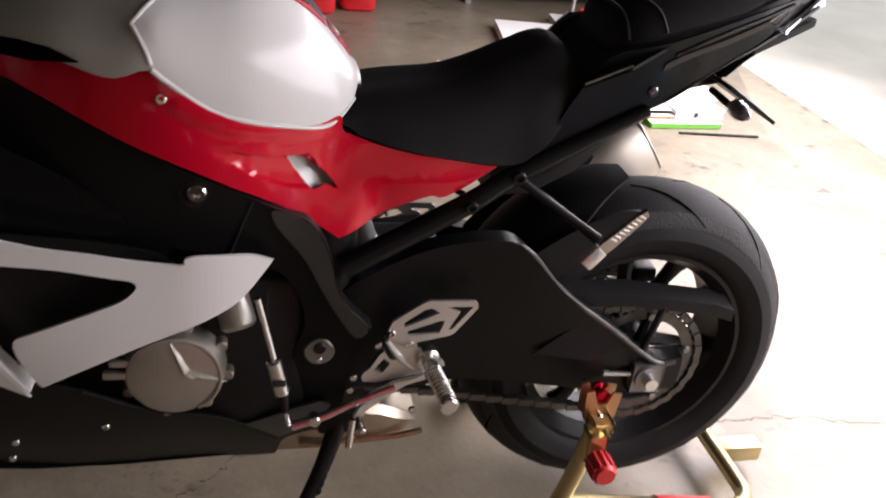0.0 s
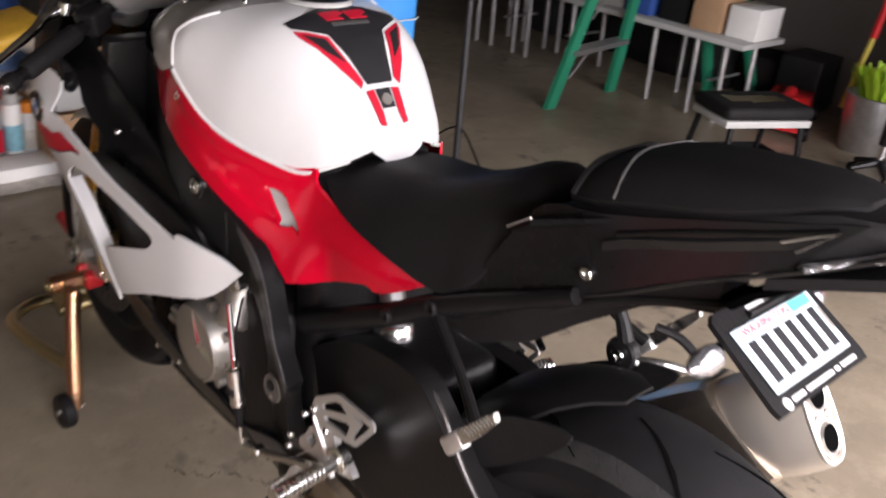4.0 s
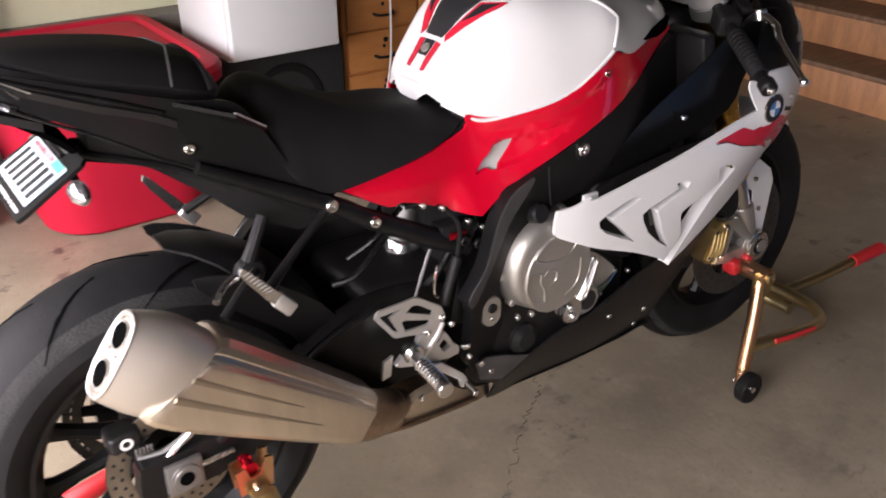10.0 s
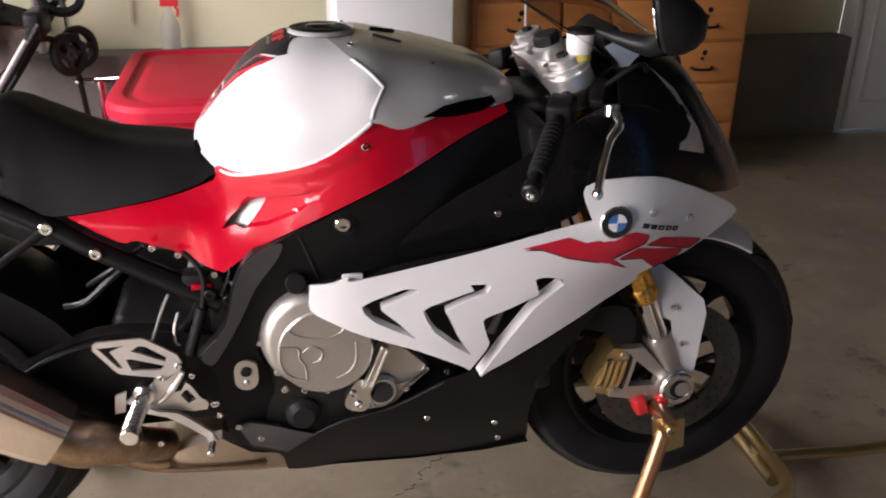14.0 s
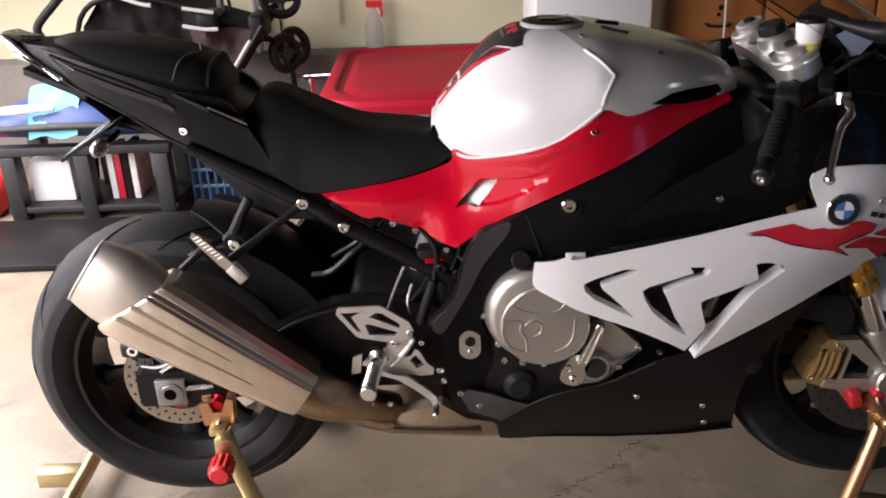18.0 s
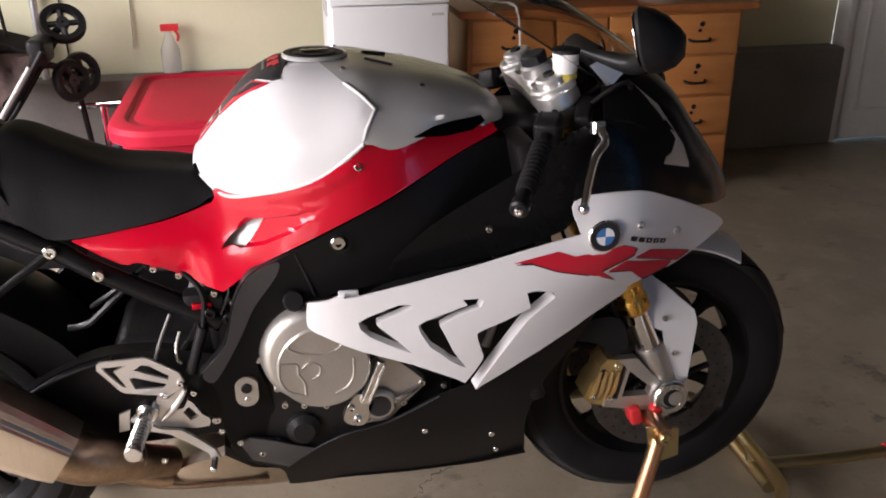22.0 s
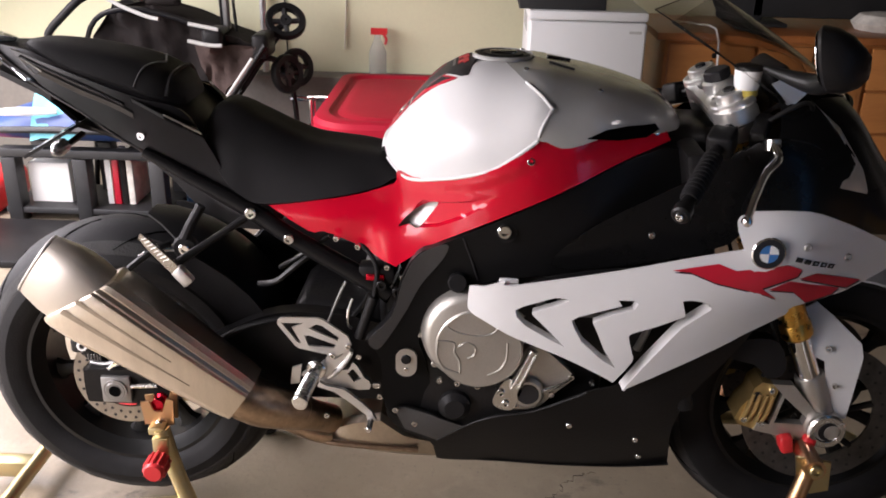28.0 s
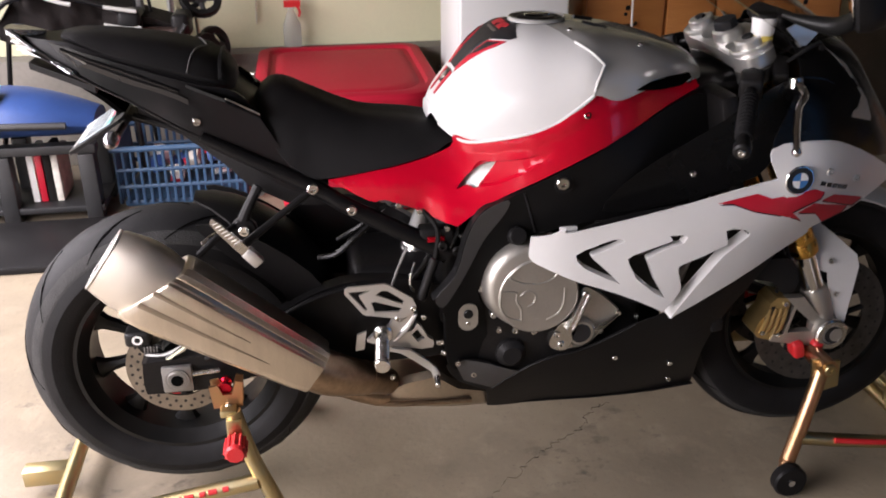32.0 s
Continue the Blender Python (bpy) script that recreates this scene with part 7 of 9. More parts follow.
TOTE = mat("red_tote_plastic", (0.40, 0.010, 0.030), 0.55, vary=0.1, scale=3, bump=0.05, fine=150, spec=0.18)
CARD = mat("cardboard", (0.40, 0.25, 0.14), 0.8, vary=0.15, scale=4, bump=0.08, fine=60)
CARDW = mat("white_cardboard", (0.80, 0.79, 0.76), 0.7, vary=0.06, scale=5)
GREENC = mat("lime_card", (0.16, 0.50, 0.06), 0.6, vary=0.1)
LIME = mat("lime_bristle", (0.50, 0.75, 0.05), 0.6, vary=0.15)
ORANGE = mat("orange_card", (0.80, 0.26, 0.02), 0.6, vary=0.08)
BLUEC = mat("blue_card", (0.03, 0.08, 0.30), 0.5, vary=0.12)
BLUEP = mat("blue_plastic", (0.025, 0.06, 0.20), 0.45, vary=0.15, scale=5)
BASKET = mat("blue_basket", (0.03, 0.075, 0.15), 0.5, vary=0.12)
BLUEW = mat("blue_wrap", (0.04, 0.26, 0.66), 0.55, vary=0.12, scale=5, bump=0.1, fine=30)
TWINE = mat("pale_twine", (0.42, 0.46, 0.46), 0.7, vary=0.15)
CYAN = mat("cyan_towel", (0.20, 0.58, 0.68), 0.9, vary=0.15, bump=0.5, fine=120)
CANRED = mat("fuel_can_red", (0.60, 0.015, 0.02), 0.42, vary=0.08)
LADDER = mat("green_fibreglass", (0.02, 0.22, 0.12), 0.5, vary=0.12)
GALV = mat("galvanised", (0.55, 0.55, 0.55), 0.4, 0.9, vary=0.15, scale=20)
GREYM = mat("grey_enamel", (0.42, 0.42, 0.40), 0.5, vary=0.08)
BEIGE = mat("beige_metal", (0.55, 0.51, 0.40), 0.5, vary=0.06)
TEALP = mat("teal_door_paint", (0.035, 0.20, 0.18), 0.5, vary=0.1)
BROWN = mat("brown_trim", (0.13, 0.045, 0.025), 0.6, vary=0.25, scale=8)
FABRIC = mat("brown_black_fabric", (0.012, 0.0095, 0.009), 0.9, vary=0.5, scale=8, bump=0.5, fine=60, spec=0.15)
BLACKW = mat("black_painted_wood", (0.016, 0.016, 0.017), 0.5, vary=0.3, scale=10, bump=0.08, fine=60)
PAPER = mat("newsprint", (0.62, 0.58, 0.52), 0.8, vary=0.25, scale=18)
CLEARP = glass("clear_tub_plastic", (0.85, 0.87, 0.9), 0.25, 1.2, 0.85)
LABELB = mat("blue_label", (0.20, 0.42, 0.50), 0.5, vary=0.2, scale=40)
OLIVE = mat("olive_sack", (0.06, 0.07, 0.03), 0.8, vary=0.3, scale=12)
GREYBLUE = mat("crumpled_blue_bag", (0.06, 0.11, 0.22), 0.5, vary=0.5, scale=12, bump=0.6, fine=40)
STICKY = mat("orange_yellow_sack", (0.72, 0.42, 0.05), 0.5, vary=0.2, scale=8)


def struct(name, bm, m, label=""):
    ob = part(name, bm, m, None)
    return tagged(ob, label, kind="structure")


def solo(name, bm, m, label, category, group=""):
    return tagged(part(name, bm, m, None), label, category, group)


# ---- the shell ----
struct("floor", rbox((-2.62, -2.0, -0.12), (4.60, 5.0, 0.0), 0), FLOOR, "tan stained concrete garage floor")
struct("ground", rbox((-60, -60, -0.30), (60, 60, -0.012), 0), DRIVE, "pale concrete driveway outside")
struct("wall_west", rbox((-2.75, -2.0, 0.49), (-2.52, 3.46, 2.52), 0), CREAM, "cream painted garage wall")
struct("wall_stem", rbox((-2.75, -2.0, 0.0), (-2.40, 3.46, 0.488), 0.006), STEM, "grey concrete stem wall with a ledge")
struct("wall_west_far", rbox((-2.75, 4.36, 0.0), (-2.50, 5.0, 2.52), 0), CREAM)
struct("wall_over_door", rbox((-2.75, 3.462, 2.06), (-2.50, 4.358, 2.52), 0), CREAM)
struct("wall_north", rbox((-2.5, 4.75, 0.0), (4.4, 5.0, 2.52), 0), DIMWALL, "board wall, colour darkened to cut bounced light")
struct("wall_east", rbox((4.40, -2.0, 0.0), (4.60, 4.75, 2.52), 0), DIMWALL, "board wall behind clutter, darkened to cut bounced light")
# the ceiling stays out of view; its dark colour keeps bounce low
struct("ceiling", rbox((-2.75, -2.0, 2.522), (4.60, 5.0, 2.65), 0), CEIL, "unseen garage ceiling, darkened to cut bounced light")
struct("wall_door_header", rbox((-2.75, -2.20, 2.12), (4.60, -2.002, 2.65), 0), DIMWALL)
struct("wall_door_west", rbox((-2.75, -2.20, 0.0), (-2.15, -2.002, 2.118), 0), CREAM)
struct("wall_door_east", rbox((3.60, -2.20, 0.0), (4.60, -2.002, 2.118), 0), TEALP)
struct("trim", rbox((3.66, -1.97, 0.0), (3.76, -1.87, 2.4), 0.004), BROWN, "dark brown timber post")
struct("trim", rbox((3.72, -1.84, 0.0), (3.76, -1.81, 2.4), 0.003), WTRIM, "narrow white trim by the post")
d1 = struct("door_1", rbox((-2.47, 3.50, 0.01), (-2.43, 4.32, 2.04), 0.003), WTRIM, "white panelled house door, closed")
for z0, z1 in ((0.15, 0.75), (0.95, 1.85)):
    for y0, y1 in ((3.58, 3.87), (3.95, 4.24)):
        for a, b in (((-2.43, y0, z0), (-2.424, y1, z0 + 0.02)), ((-2.43, y0, z1 - 0.02), (-2.424, y1, z1)), ((-2.43, y0, z0 + 0.02), (-2.424, y0 + 0.02, z1 - 0.02)), ((-2.43, y1 - 0.02, z0 + 0.02), (-2.424, y1, z1 - 0.02))):
            part("moulding", rbox(a, b, 0.002, 1), WTRIM, d1)
part("door_knob", lathe([(1e-5, 0.06), (0.02, 0.058), (0.028, 0.045), (0.02, 0.03), (0.012, 0.02), (0.012, 0.0), (1e-5, 0)], 20, Matrix.Translation((-2.43, 3.56, 0.95)) @ Matrix.Rotation(radians(90), 4, "Y"), closed=False), GALV, d1)
for y0, y1 in ((3.462, 3.498), (4.322, 4.358)):
    struct("trim", rbox((-2.52, y0, 0), (-2.41, y1, 2.058), 0.003), WTRIM)
struct("pipe", tube([(-2.48, -0.28, 0.49), (-2.48, -0.28, 2.5)], 0.016, 14), GALV, "grey conduit on the wall")
struct("cable", tube([(-2.51, 0.10, 2.5), (-2.512, 0.11, 1.2), (-2.51, 0.09, 0.60)], 0.004, 8), BEIGE)
# floor cracks, thin and irregular
for seed, pts in ((1, [(-0.149, 1.031), (-0.10, 0.965), (-0.039, 0.914), (0.017, 0.82), (0.081, 0.752), (0.153, 0.676), (0.21, 0.61)]), (2, [(0.165, -0.16), (0.14, -0.28), (0.128, -0.42), (0.13, -0.56), (0.10, -0.75), (0.09, -1.0), (0.05, -1.3)])):
    rnd = random.Random(seed)
    path = spline([(x, y, 0.0004) for x, y in pts], 9)
    bm = bmesh.new()
    prev = None
    for i, q in enumerate(path):
        w = 0.0006 + rnd.random() * 0.0016
        j = Vector((rnd.uniform(-1, 1) * 0.009, rnd.uniform(-1, 1) * 0.009, 0))
        cur = (bm.verts.new(q + j + Vector((-w, w * 0.4, 0))), bm.verts.new(q + j + Vector((w, -w * 0.4, 0))))
        if prev:
            bm.faces.new((prev[0], prev[1], cur[1], cur[0]))
        prev = cur
    struct("floor_crack", bm, CRACKM, "thin dark crack in the concrete")

# ---- west side: desk, fridge, speaker, tote ----
desk = thing("desk", "varnished pine desk with drawers and cupboard doors", "desk")
X0, X1 = -2.38, -1.87
part("carcass", rbox((X0, 1.44, 0.075), (X1, 2.595, 0.785), 0.004), PINE, desk)
part("worktop", rbox((X0 - 0.01, 1.40, 0.785), (X1 + 0.04, 2.65, 0.815), 0.006), PINEH, desk, "darker pine top")
for y in (1.47, 2.51):
    for x in (X0 + 0.03, X1 - 0.04):
        part("leg", rbox((x - 0.02, y - 0.02, 0.0), (x + 0.02, y + 0.02, 0.075), 0.004), PINEH, desk)


def drawer(y0, y1, z0, z1):
    d = part("drawer_front", rbox((X1, y0, z0), (X1 + 0.018, y1, z1), 0.005), PINE, desk)
    c = (y0 + y1) / 2
    zc = z0 + (z1 - z0) * 0.36
    part("handle", tube([(X1 + 0.018, c - 0.045, zc), (X1 + 0.036, c - 0.038, zc - 0.004), (X1 + 0.038, c, zc - 0.007), (X1 + 0.036, c + 0.038, zc - 0.004), (X1 + 0.018, c + 0.045, zc)], 0.0055, 8), DARKENG, d, "dark drawer pull")
    part("lock", cyl((X1 + 0.017, c + 0.008, z0 + (z1 - z0) * 0.74), (X1 + 0.021, c + 0.008, z0 + (z1 - z0) * 0.74), 0.011, 14), DARKENG, d)
    part("label_holder", cyl((X1 + 0.017, c, z0 + (z1 - z0) * 0.58), (X1 + 0.021, c, z0 + (z1 - z0) * 0.58), 0.008, 10), DARKENG, d)


for k in range(4):
    z = 0.095 + 0.172 * k
    drawer(2.235, 2.580, z, z + 0.160)
    drawer(1.455, 1.79, z, z + 0.160)
for y0, y1, hy in ((1.805, 2.01, 1.99), (2.02, 2.22, 2.045)):
    dd = part("cupboard_door", rbox((X1, y0, 0.095), (X1 + 0.018, y1, 0.77), 0.005), PINE, desk)
    part("handle", tube([(X1 + 0.018, hy, 0.70), (X1 + 0.04, hy, 0.69), (X1 + 0.04, hy, 0.62), (X1 + 0.018, hy, 0.61)], 0.005, 8), GALV, dd)
solo("extension_cord", tube([(-2.10, 1.52, 0.822), (-1.86, 1.60, 0.84), (-1.815, 1.63, 0.80), (-1.82, 1.64, 0.55), (-1.818, 1.63, 0.30), (-1.80, 1.58, 0.08), (-1.72, 1.60, 0.006), (-1.62, 1.66, 0.006)], 0.0045, 8), WHITEP, "white flex hanging over the drawers", "cord")
solo("monitor", merge(rbox((-2.24, 1.75, 0.818), (-2.02, 1.95, 0.832), 0.004), rbox((-2.15, 1.83, 0.83), (-2.11, 1.87, 0.93), 0.004), rbox((-2.15, 1.70, 0.845), (-2.11, 2.42, 1.28), 0.008)), BLACKB, "black flat monitor standing on the desk", "monitor")
solo("crumpled_bag", lathe([(1e-5, 0), (0.10, 0), (0.12, 0.03), (0.09, 0.06), (0.03, 0.07), (1e-5, 0.07)], 11, pose(-2.05, 2.33, 0.816), closed=False), PAPER, "crumpled pale bag on the desk", "bag")

fr = thing("mini_fridge", "white mini fridge standing on a black speaker box", "fridge")
part("cabinet", rbox((-2.20, 0.90, 0.435), (-1.745, 1.335, 0.90), 0.008), FRIDGE, fr)
fdoor = part("door", rbox((-1.742, 0.90, 0.445), (-1.70, 1.335, 0.865), 0.010, 3), FRIDGE, fr, "white fridge door")
part("top_cap", rbox((-2.20, 0.898, 0.868), (-1.70, 1.337, 0.903), 0.008), FRIDGE, fr)
part("badge", rbox((-1.70, 1.27, 0.825), (-1.698, 1.315, 0.835), 0.0005, 1), GREYM, fdoor)
for k in range(8):
    part("vent_slit", rbox((-2.10 + 0.03 * k, 0.8985, 0.80), (-2.09 + 0.03 * k, 0.900, 0.86), 0.0005, 1), GREYM, fr)
solo("tray", merge(rbox((-2.18, 0.86, 0.905), (-1.72, 1.18, 0.912), 0.002), rbox((-2.18, 0.86, 0.91), (-2.16, 1.18, 0.945), 0.003), rbox((-1.74, 0.86, 0.91), (-1.72, 1.18, 0.945), 0.003), rbox((-2.16, 0.86, 0.91), (-1.74, 0.88, 0.945), 0.003), rbox((-2.16, 1.16, 0.91), (-1.74, 1.18, 0.945), 0.003)), BLACKB, "black shallow tray lying on the fridge", "tray")
spk = thing("speaker_box", "black carpeted subwoofer box with a round cone", "speaker")
part("cabinet", rbox((-2.30, 0.90, 0.0), (-1.83, 1.42, 0.43), 0.012, 3), BLACKB, spk)
mcone = Matrix.Translation((-1.829, 1.16, 0.215)) @ Matrix.Rotation(radians(90), 4, "Y")
part("cone", lathe([(1e-5, -0.03), (0.05, -0.035), (0.12, -0.006), (0.128, 0.006), (0.142, 0.010), (0.152, 0.008), (0.158, 0.0), (0.15, -0.04), (1e-5, -0.05)], 40, mcone, closed=False), PLASTIC, spk, "round speaker cone")
part("dust_cap", lathe([(1e-5, -0.008), (0.03, -0.015), (0.045, -0.034), (1e-5, -0.036)], 24, mcone, closed=False), BLACKB, spk)
part("side_grille", rbox((-2.27, 0.893, 0.03), (-1.86, 0.899, 0.40), 0.003), FABRIC, spk, "dark patterned side cloth")

tote = thing("storage_tote", "large red plastic storage tote with a fitted lid", "storage tote")


def tote_ring(z, e):
    """A rounded outline, rounder at the front, pulled in by e."""
    x0, x1, y0, y1 = -2.375 + e, -1.49 - e, 0.115 + e, 0.80 - e
    out = []
    for cx, cy, a0, r in ((x1 - 0.17, y1 - 0.17, 0, 0.17), (x0 + 0.06, y1 - 0.06, 90, 0.06), (x0 + 0.06, y0 + 0.06, 180, 0.06), (x1 - 0.17, y0 + 0.17, 270, 0.17)):
        out += [(cx + r * math.cos(radians(a0 + 15 * k)), cy + r * math.sin(radians(a0 + 15 * k)), z) for k in range(7)]
    return out


part("body", loft([tote_ring(z, e) for z, e in ((0.0, 0.07), (0.012, 0.058), (0.30, 0.028), (0.44, 0.012), (0.470, 0.004))]), TOTE, tote, sharp=25)
part("lid", loft([tote_ring(z, e) for z, e in ((0.452, -0.008), (0.455, -0.020), (0.490, -0.022), (0.508, -0.014), (0.515, 0.002), (0.513, 0.030), (0.500, 0.040), (0.499, 0.060), (0.508, 0.075), (0.510, 0.10))]), TOTE, tote, "red lid with a raised rim and a groove", sharp=25)
part("sticker", rbox((-1.520, 0.42, 0.360), (-1.498, 0.50, 0.448), 0.0005, 1), LABELB, tote, "pale blue paper sticker")

spray = thing("spray_bottle", "clear spray bottle with a red trigger standing on the wall ledge", "spray bottle")
part("bottle", lathe([(1e-5, 0), (0.036, 0), (0.04, 0.01), (0.04, 0.11), (0.02, 0.16), (0.014, 0.175), (0.014, 0.19), (1e-5, 0.19)], 24, pose(-2.455, 0.25, 0.489), closed=False), CLEARP, spray)
part("trigger_head", loft([[(-2.455 + a, 0.25 + y, 0.68 + z) for a, z in ((-0.012, 0), (0.012, 0), (0.012, 0.028), (-0.012, 0.028))] for y, z in ((-0.03, 0.0), (0.02, 0.0), (0.045, 0.012))]), CANRED, spray, "red trigger head")
part("trigger", tube([(-2.455, 0.275, 0.685), (-2.455, 0.29, 0.66), (-2.455, 0.285, 0.635)], 0.006, 8), CANRED, spray)

# ---- west side towards the door: stroller, bench with blue seat, basket ----
sx = -2.12
stro = thing("folded_stroller", "folded black stroller with crumpled brown fabric and silver tubes", "stroller")
for dx in (-0.12, 0.14):
    part("frame_tube", tube([(sx + dx, -0.95, 0.42), (sx + dx, -0.88, 0.75), (sx + dx, -0.72, 0.83), (sx + dx, -0.52, 0.80), (sx + dx, -0.37, 0.74)], 0.011, 10), SATIN, stro)
    part("frame_tube", tube([(sx + dx, -0.16, 0.70), (sx + dx, -0.36, 0.42), (sx + dx, -0.46, 0.30)], 0.013, 10), SATIN, stro)
part("joint", rbox((sx + 0.02, -0.42, 0.68), (sx + 0.16, -0.33, 0.76), 0.02, 3), PLASTIC, stro)
part("joint", rbox((sx - 0.02, -0.22, 0.64), (sx + 0.14, -0.15, 0.74), 0.02, 3), PLASTIC, stro)
part("axle", tube([(sx - 0.04, -0.20, 0.70), (-2.2, -0.12, 0.755)], 0.014, 10), PLASTIC, stro)


def stroller_wheel(at, r, tilt, spin):
    m = pose(*at, 0, 0, spin) @ Matrix.Rotation(radians(tilt), 4, "Y")
    w = part("wheel", lathe([(r - 0.03, -0.014), (r - 0.006, -0.018), (r, -0.008), (r, 0.008), (r - 0.006, 0.018), (r - 0.03, 0.014)], 36, m), PLASTIC, stro, "small thick black wheel")
    part("wheel_hub", lathe([(0.006, -0.016), (0.024, -0.016), (0.026, 0), (0.024, 0.016), (0.006, 0.016)], 18, m), BLACKW, w)
    for k in range(4):
        a = 2 * math.pi * k / 4
        part("wheel_spoke", moved(tube([(0.015 * math.cos(a), 0.015 * math.sin(a), 0), ((r - 0.02) * math.cos(a), (r - 0.02) * math.sin(a), 0)], 0.012, 8), m), BLACKW, w)


stroller_wheel((-2.2, -0.118, 0.765), 0.088, 50, 20)
stroller_wheel((-2.24, -0.085, 0.56), 0.085, 80, 50)
stroller_wheel((-2.17, -0.115, 0.545), 0.085, 80, 55)
stroller_wheel((-2.05, -0.74, 0.80), 0.06, 75, 20)
part("wheel_fork", tube([(-2.2, -0.10, 0.56), (sx, -0.2, 0.62), (sx, -0.3, 0.5)], 0.014, 10), PLASTIC, stro)
part("handle", tube([(sx + 0.16, -1.02, 0.66), (sx + 0.16, -1.05, 0.72), (sx + 0.15, -0.98, 0.80), (sx + 0.12, -0.90, 0.87), (sx - 0.10, -0.88, 0.87)], 0.017, 12), PLASTIC, stro, "curved padded handle")
rnd = random.Random(5)


def folds(y, z):
    """Deep creases of the folded fabric."""
    return -2.02 + 0.05 * noise.noise(Vector((y * 9, z * 9, 0))) + 0.05 * abs(noise.noise(Vector((y * 20, z * 12, 3))))


part("fabric_seat", skin([(-0.880, 0.660), (-0.874, 0.715), (-0.806, 0.815), (-0.784, 0.849), (-0.73, 0.842), (-0.662, 0.859), (-0.622, 0.832), (-0.56, 0.812), (-0.500, 0.800), (-0.412, 0.768), (-0.277, 0.719), (-0.195, 0.697), (-0.216, 0.633), (-0.30, 0.52), (-0.353, 0.460), (-0.45, 0.49), (-0.62, 0.56), (-0.76, 0.62)], folds, 0.22, 1, step=0.02, curved=False), FABRIC, stro, "crumpled dark fabric seat", 60)
part("fabric_flap", skin([(-0.464, 0.712), (-0.379, 0.691), (-0.301, 0.692), (-0.197, 0.690), (-0.222, 0.637), (-0.286, 0.557), (-0.350, 0.470), (-0.388, 0.511), (-0.441, 0.599)], lambda y, z: folds(y, z) + 0.02, 0.012, 1, step=0.018, curved=False), BROWNF, stro, "brown inner fabric", 60)
part("fabric_pad", tube([(-2.0, -0.64, 0.855), (-2.0, -0.60, 0.868), (-2.0, -0.53, 0.866), (-2.0, -0.505, 0.852)], [0.012, 0.024, 0.024, 0.012], 12), FABRIC, stro)
for pts in ([(-0.781, 0.876), (-0.709, 0.840), (-0.618, 0.807), (-0.576, 0.799)], [(-0.457, 0.784), (-0.337, 0.764)], [(-0.464, 0.716), (-0.378, 0.700), (-0.326, 0.700)], [(-0.205, 0.651), (-0.340, 0.463)]):
    part("silver_tube", tube([(-1.935, y, z) for y, z in pts], 0.008, 10), GREYM, stro, "pale frame tube")
part("latch_loop", tube([(sx, -0.37, 0.72), (sx, -0.372, 0.84), (sx, -0.382, 0.955), (sx, -0.37, 0.968), (sx, -0.335, 0.968), (sx, -0.322, 0.95), (sx, -0.318, 0.84), (sx, -0.31, 0.72)], 0.007, 8), DARKENG, stro, "dark folding loop")
part("loop_sleeve", tube([(sx, -0.350, 0.74), (sx, -0.352, 0.95)], 0.016, 10), GREYALU, stro, "pale telescoping sleeve")
part("base_bar", tube([(sx - 0.16, -0.40, 0.36), (sx - 0.16, -0.38, 0.013), (sx + 0.16, -0.38, 0.013), (sx + 0.16, -0.40, 0.36)], 0.012, 10), SATIN, stro)
part("rear_leg", tube([(sx, -0.95, 0.44), (sx, -1.0, 0.012)], 0.012, 10), SATIN, stro)
part("front_leg", tube([(-2.2, -0.10, 0.50), (-2.2, -0.06, 0.012)], 0.012, 10), SATIN, stro)
solo("wall_cord", tube([(-2.513, -0.20, 1.30), (-2.513, -0.19, 0.95), (-2.513, -0.185, 0.82), (-2.513, -0.18, 0.50)], 0.0035, 8), DARKENG, "thin dark cord hanging down the cream wall", "cord")
rack = thing("chrome_rack", "small chrome rod rack beside the red tote", "rack")
for k in range(4):
    part("rod", tube([(-2.30 + 0.03 * k, -0.12, 0.40 + 0.012 * k), (-2.25 + 0.03 * k, 0.10, 0.42 + 0.01 * k)], 0.005, 8), CHROME, rack)
part("cross_rod", tube([(-2.33, -0.10, 0.395), (-2.17, -0.10, 0.435)], 0.006, 8), CHROME, rack)
for x, z in ((-2.28, 0.41), (-2.19, 0.43)):
    part("leg", tube([(x, -0.02, z), (x, -0.02, 0.0)], 0.008, 8), CHROME, rack)

bench = thing("black_bench", "black painted wooden bench frame", "bench")
for y in (-1.16, -0.87, -0.56):
    for x in (-1.98, -1.72):
        part("post", rbox((x - 0.035, y - 0.03, 0.0), (x + 0.035, y + 0.03, 0.275), 0.004), BLACKW, bench)
for x in (-1.98, -1.72):
    part("rail", rbox((x - 0.03, -1.20, 0.277), (x + 0.03, -0.52, 0.312), 0.004), BLACKW, bench)
part("shelf", rbox((-2.01, -1.20, 0.04), (-1.69, -0.52, 0.065), 0.004), BLACKW, bench)
solo("rubber_mat", rbox((-1.66, -1.40, 0.0), (-1.22, -0.30, 0.028), 0.008), PLASTIC, "black rubber mat on the floor", "mat")
seat = thing("blue_ride_on", "dark blue plastic sled-like seat on a bench", "plastic seat")
hull = []
for k in range(11):
    u = k / 10
    y = -1.22 + 0.70 * u
    w, h = 0.20 * math.sin(math.pi * (0.12 + 0.76 * u)) ** 0.5, 0.10 + 0.09 * math.sin(math.pi * u)
    hull.append([(-1.85 + w * math.cos(a), y, 0.325 + h * (0.5 + 0.5 * math.sin(a)) * (1.0 - 0.1 * u)) for a in [2 * math.pi * j / 18 for j in range(18)]])
part("shell", loft(hull), BLUEP, seat)
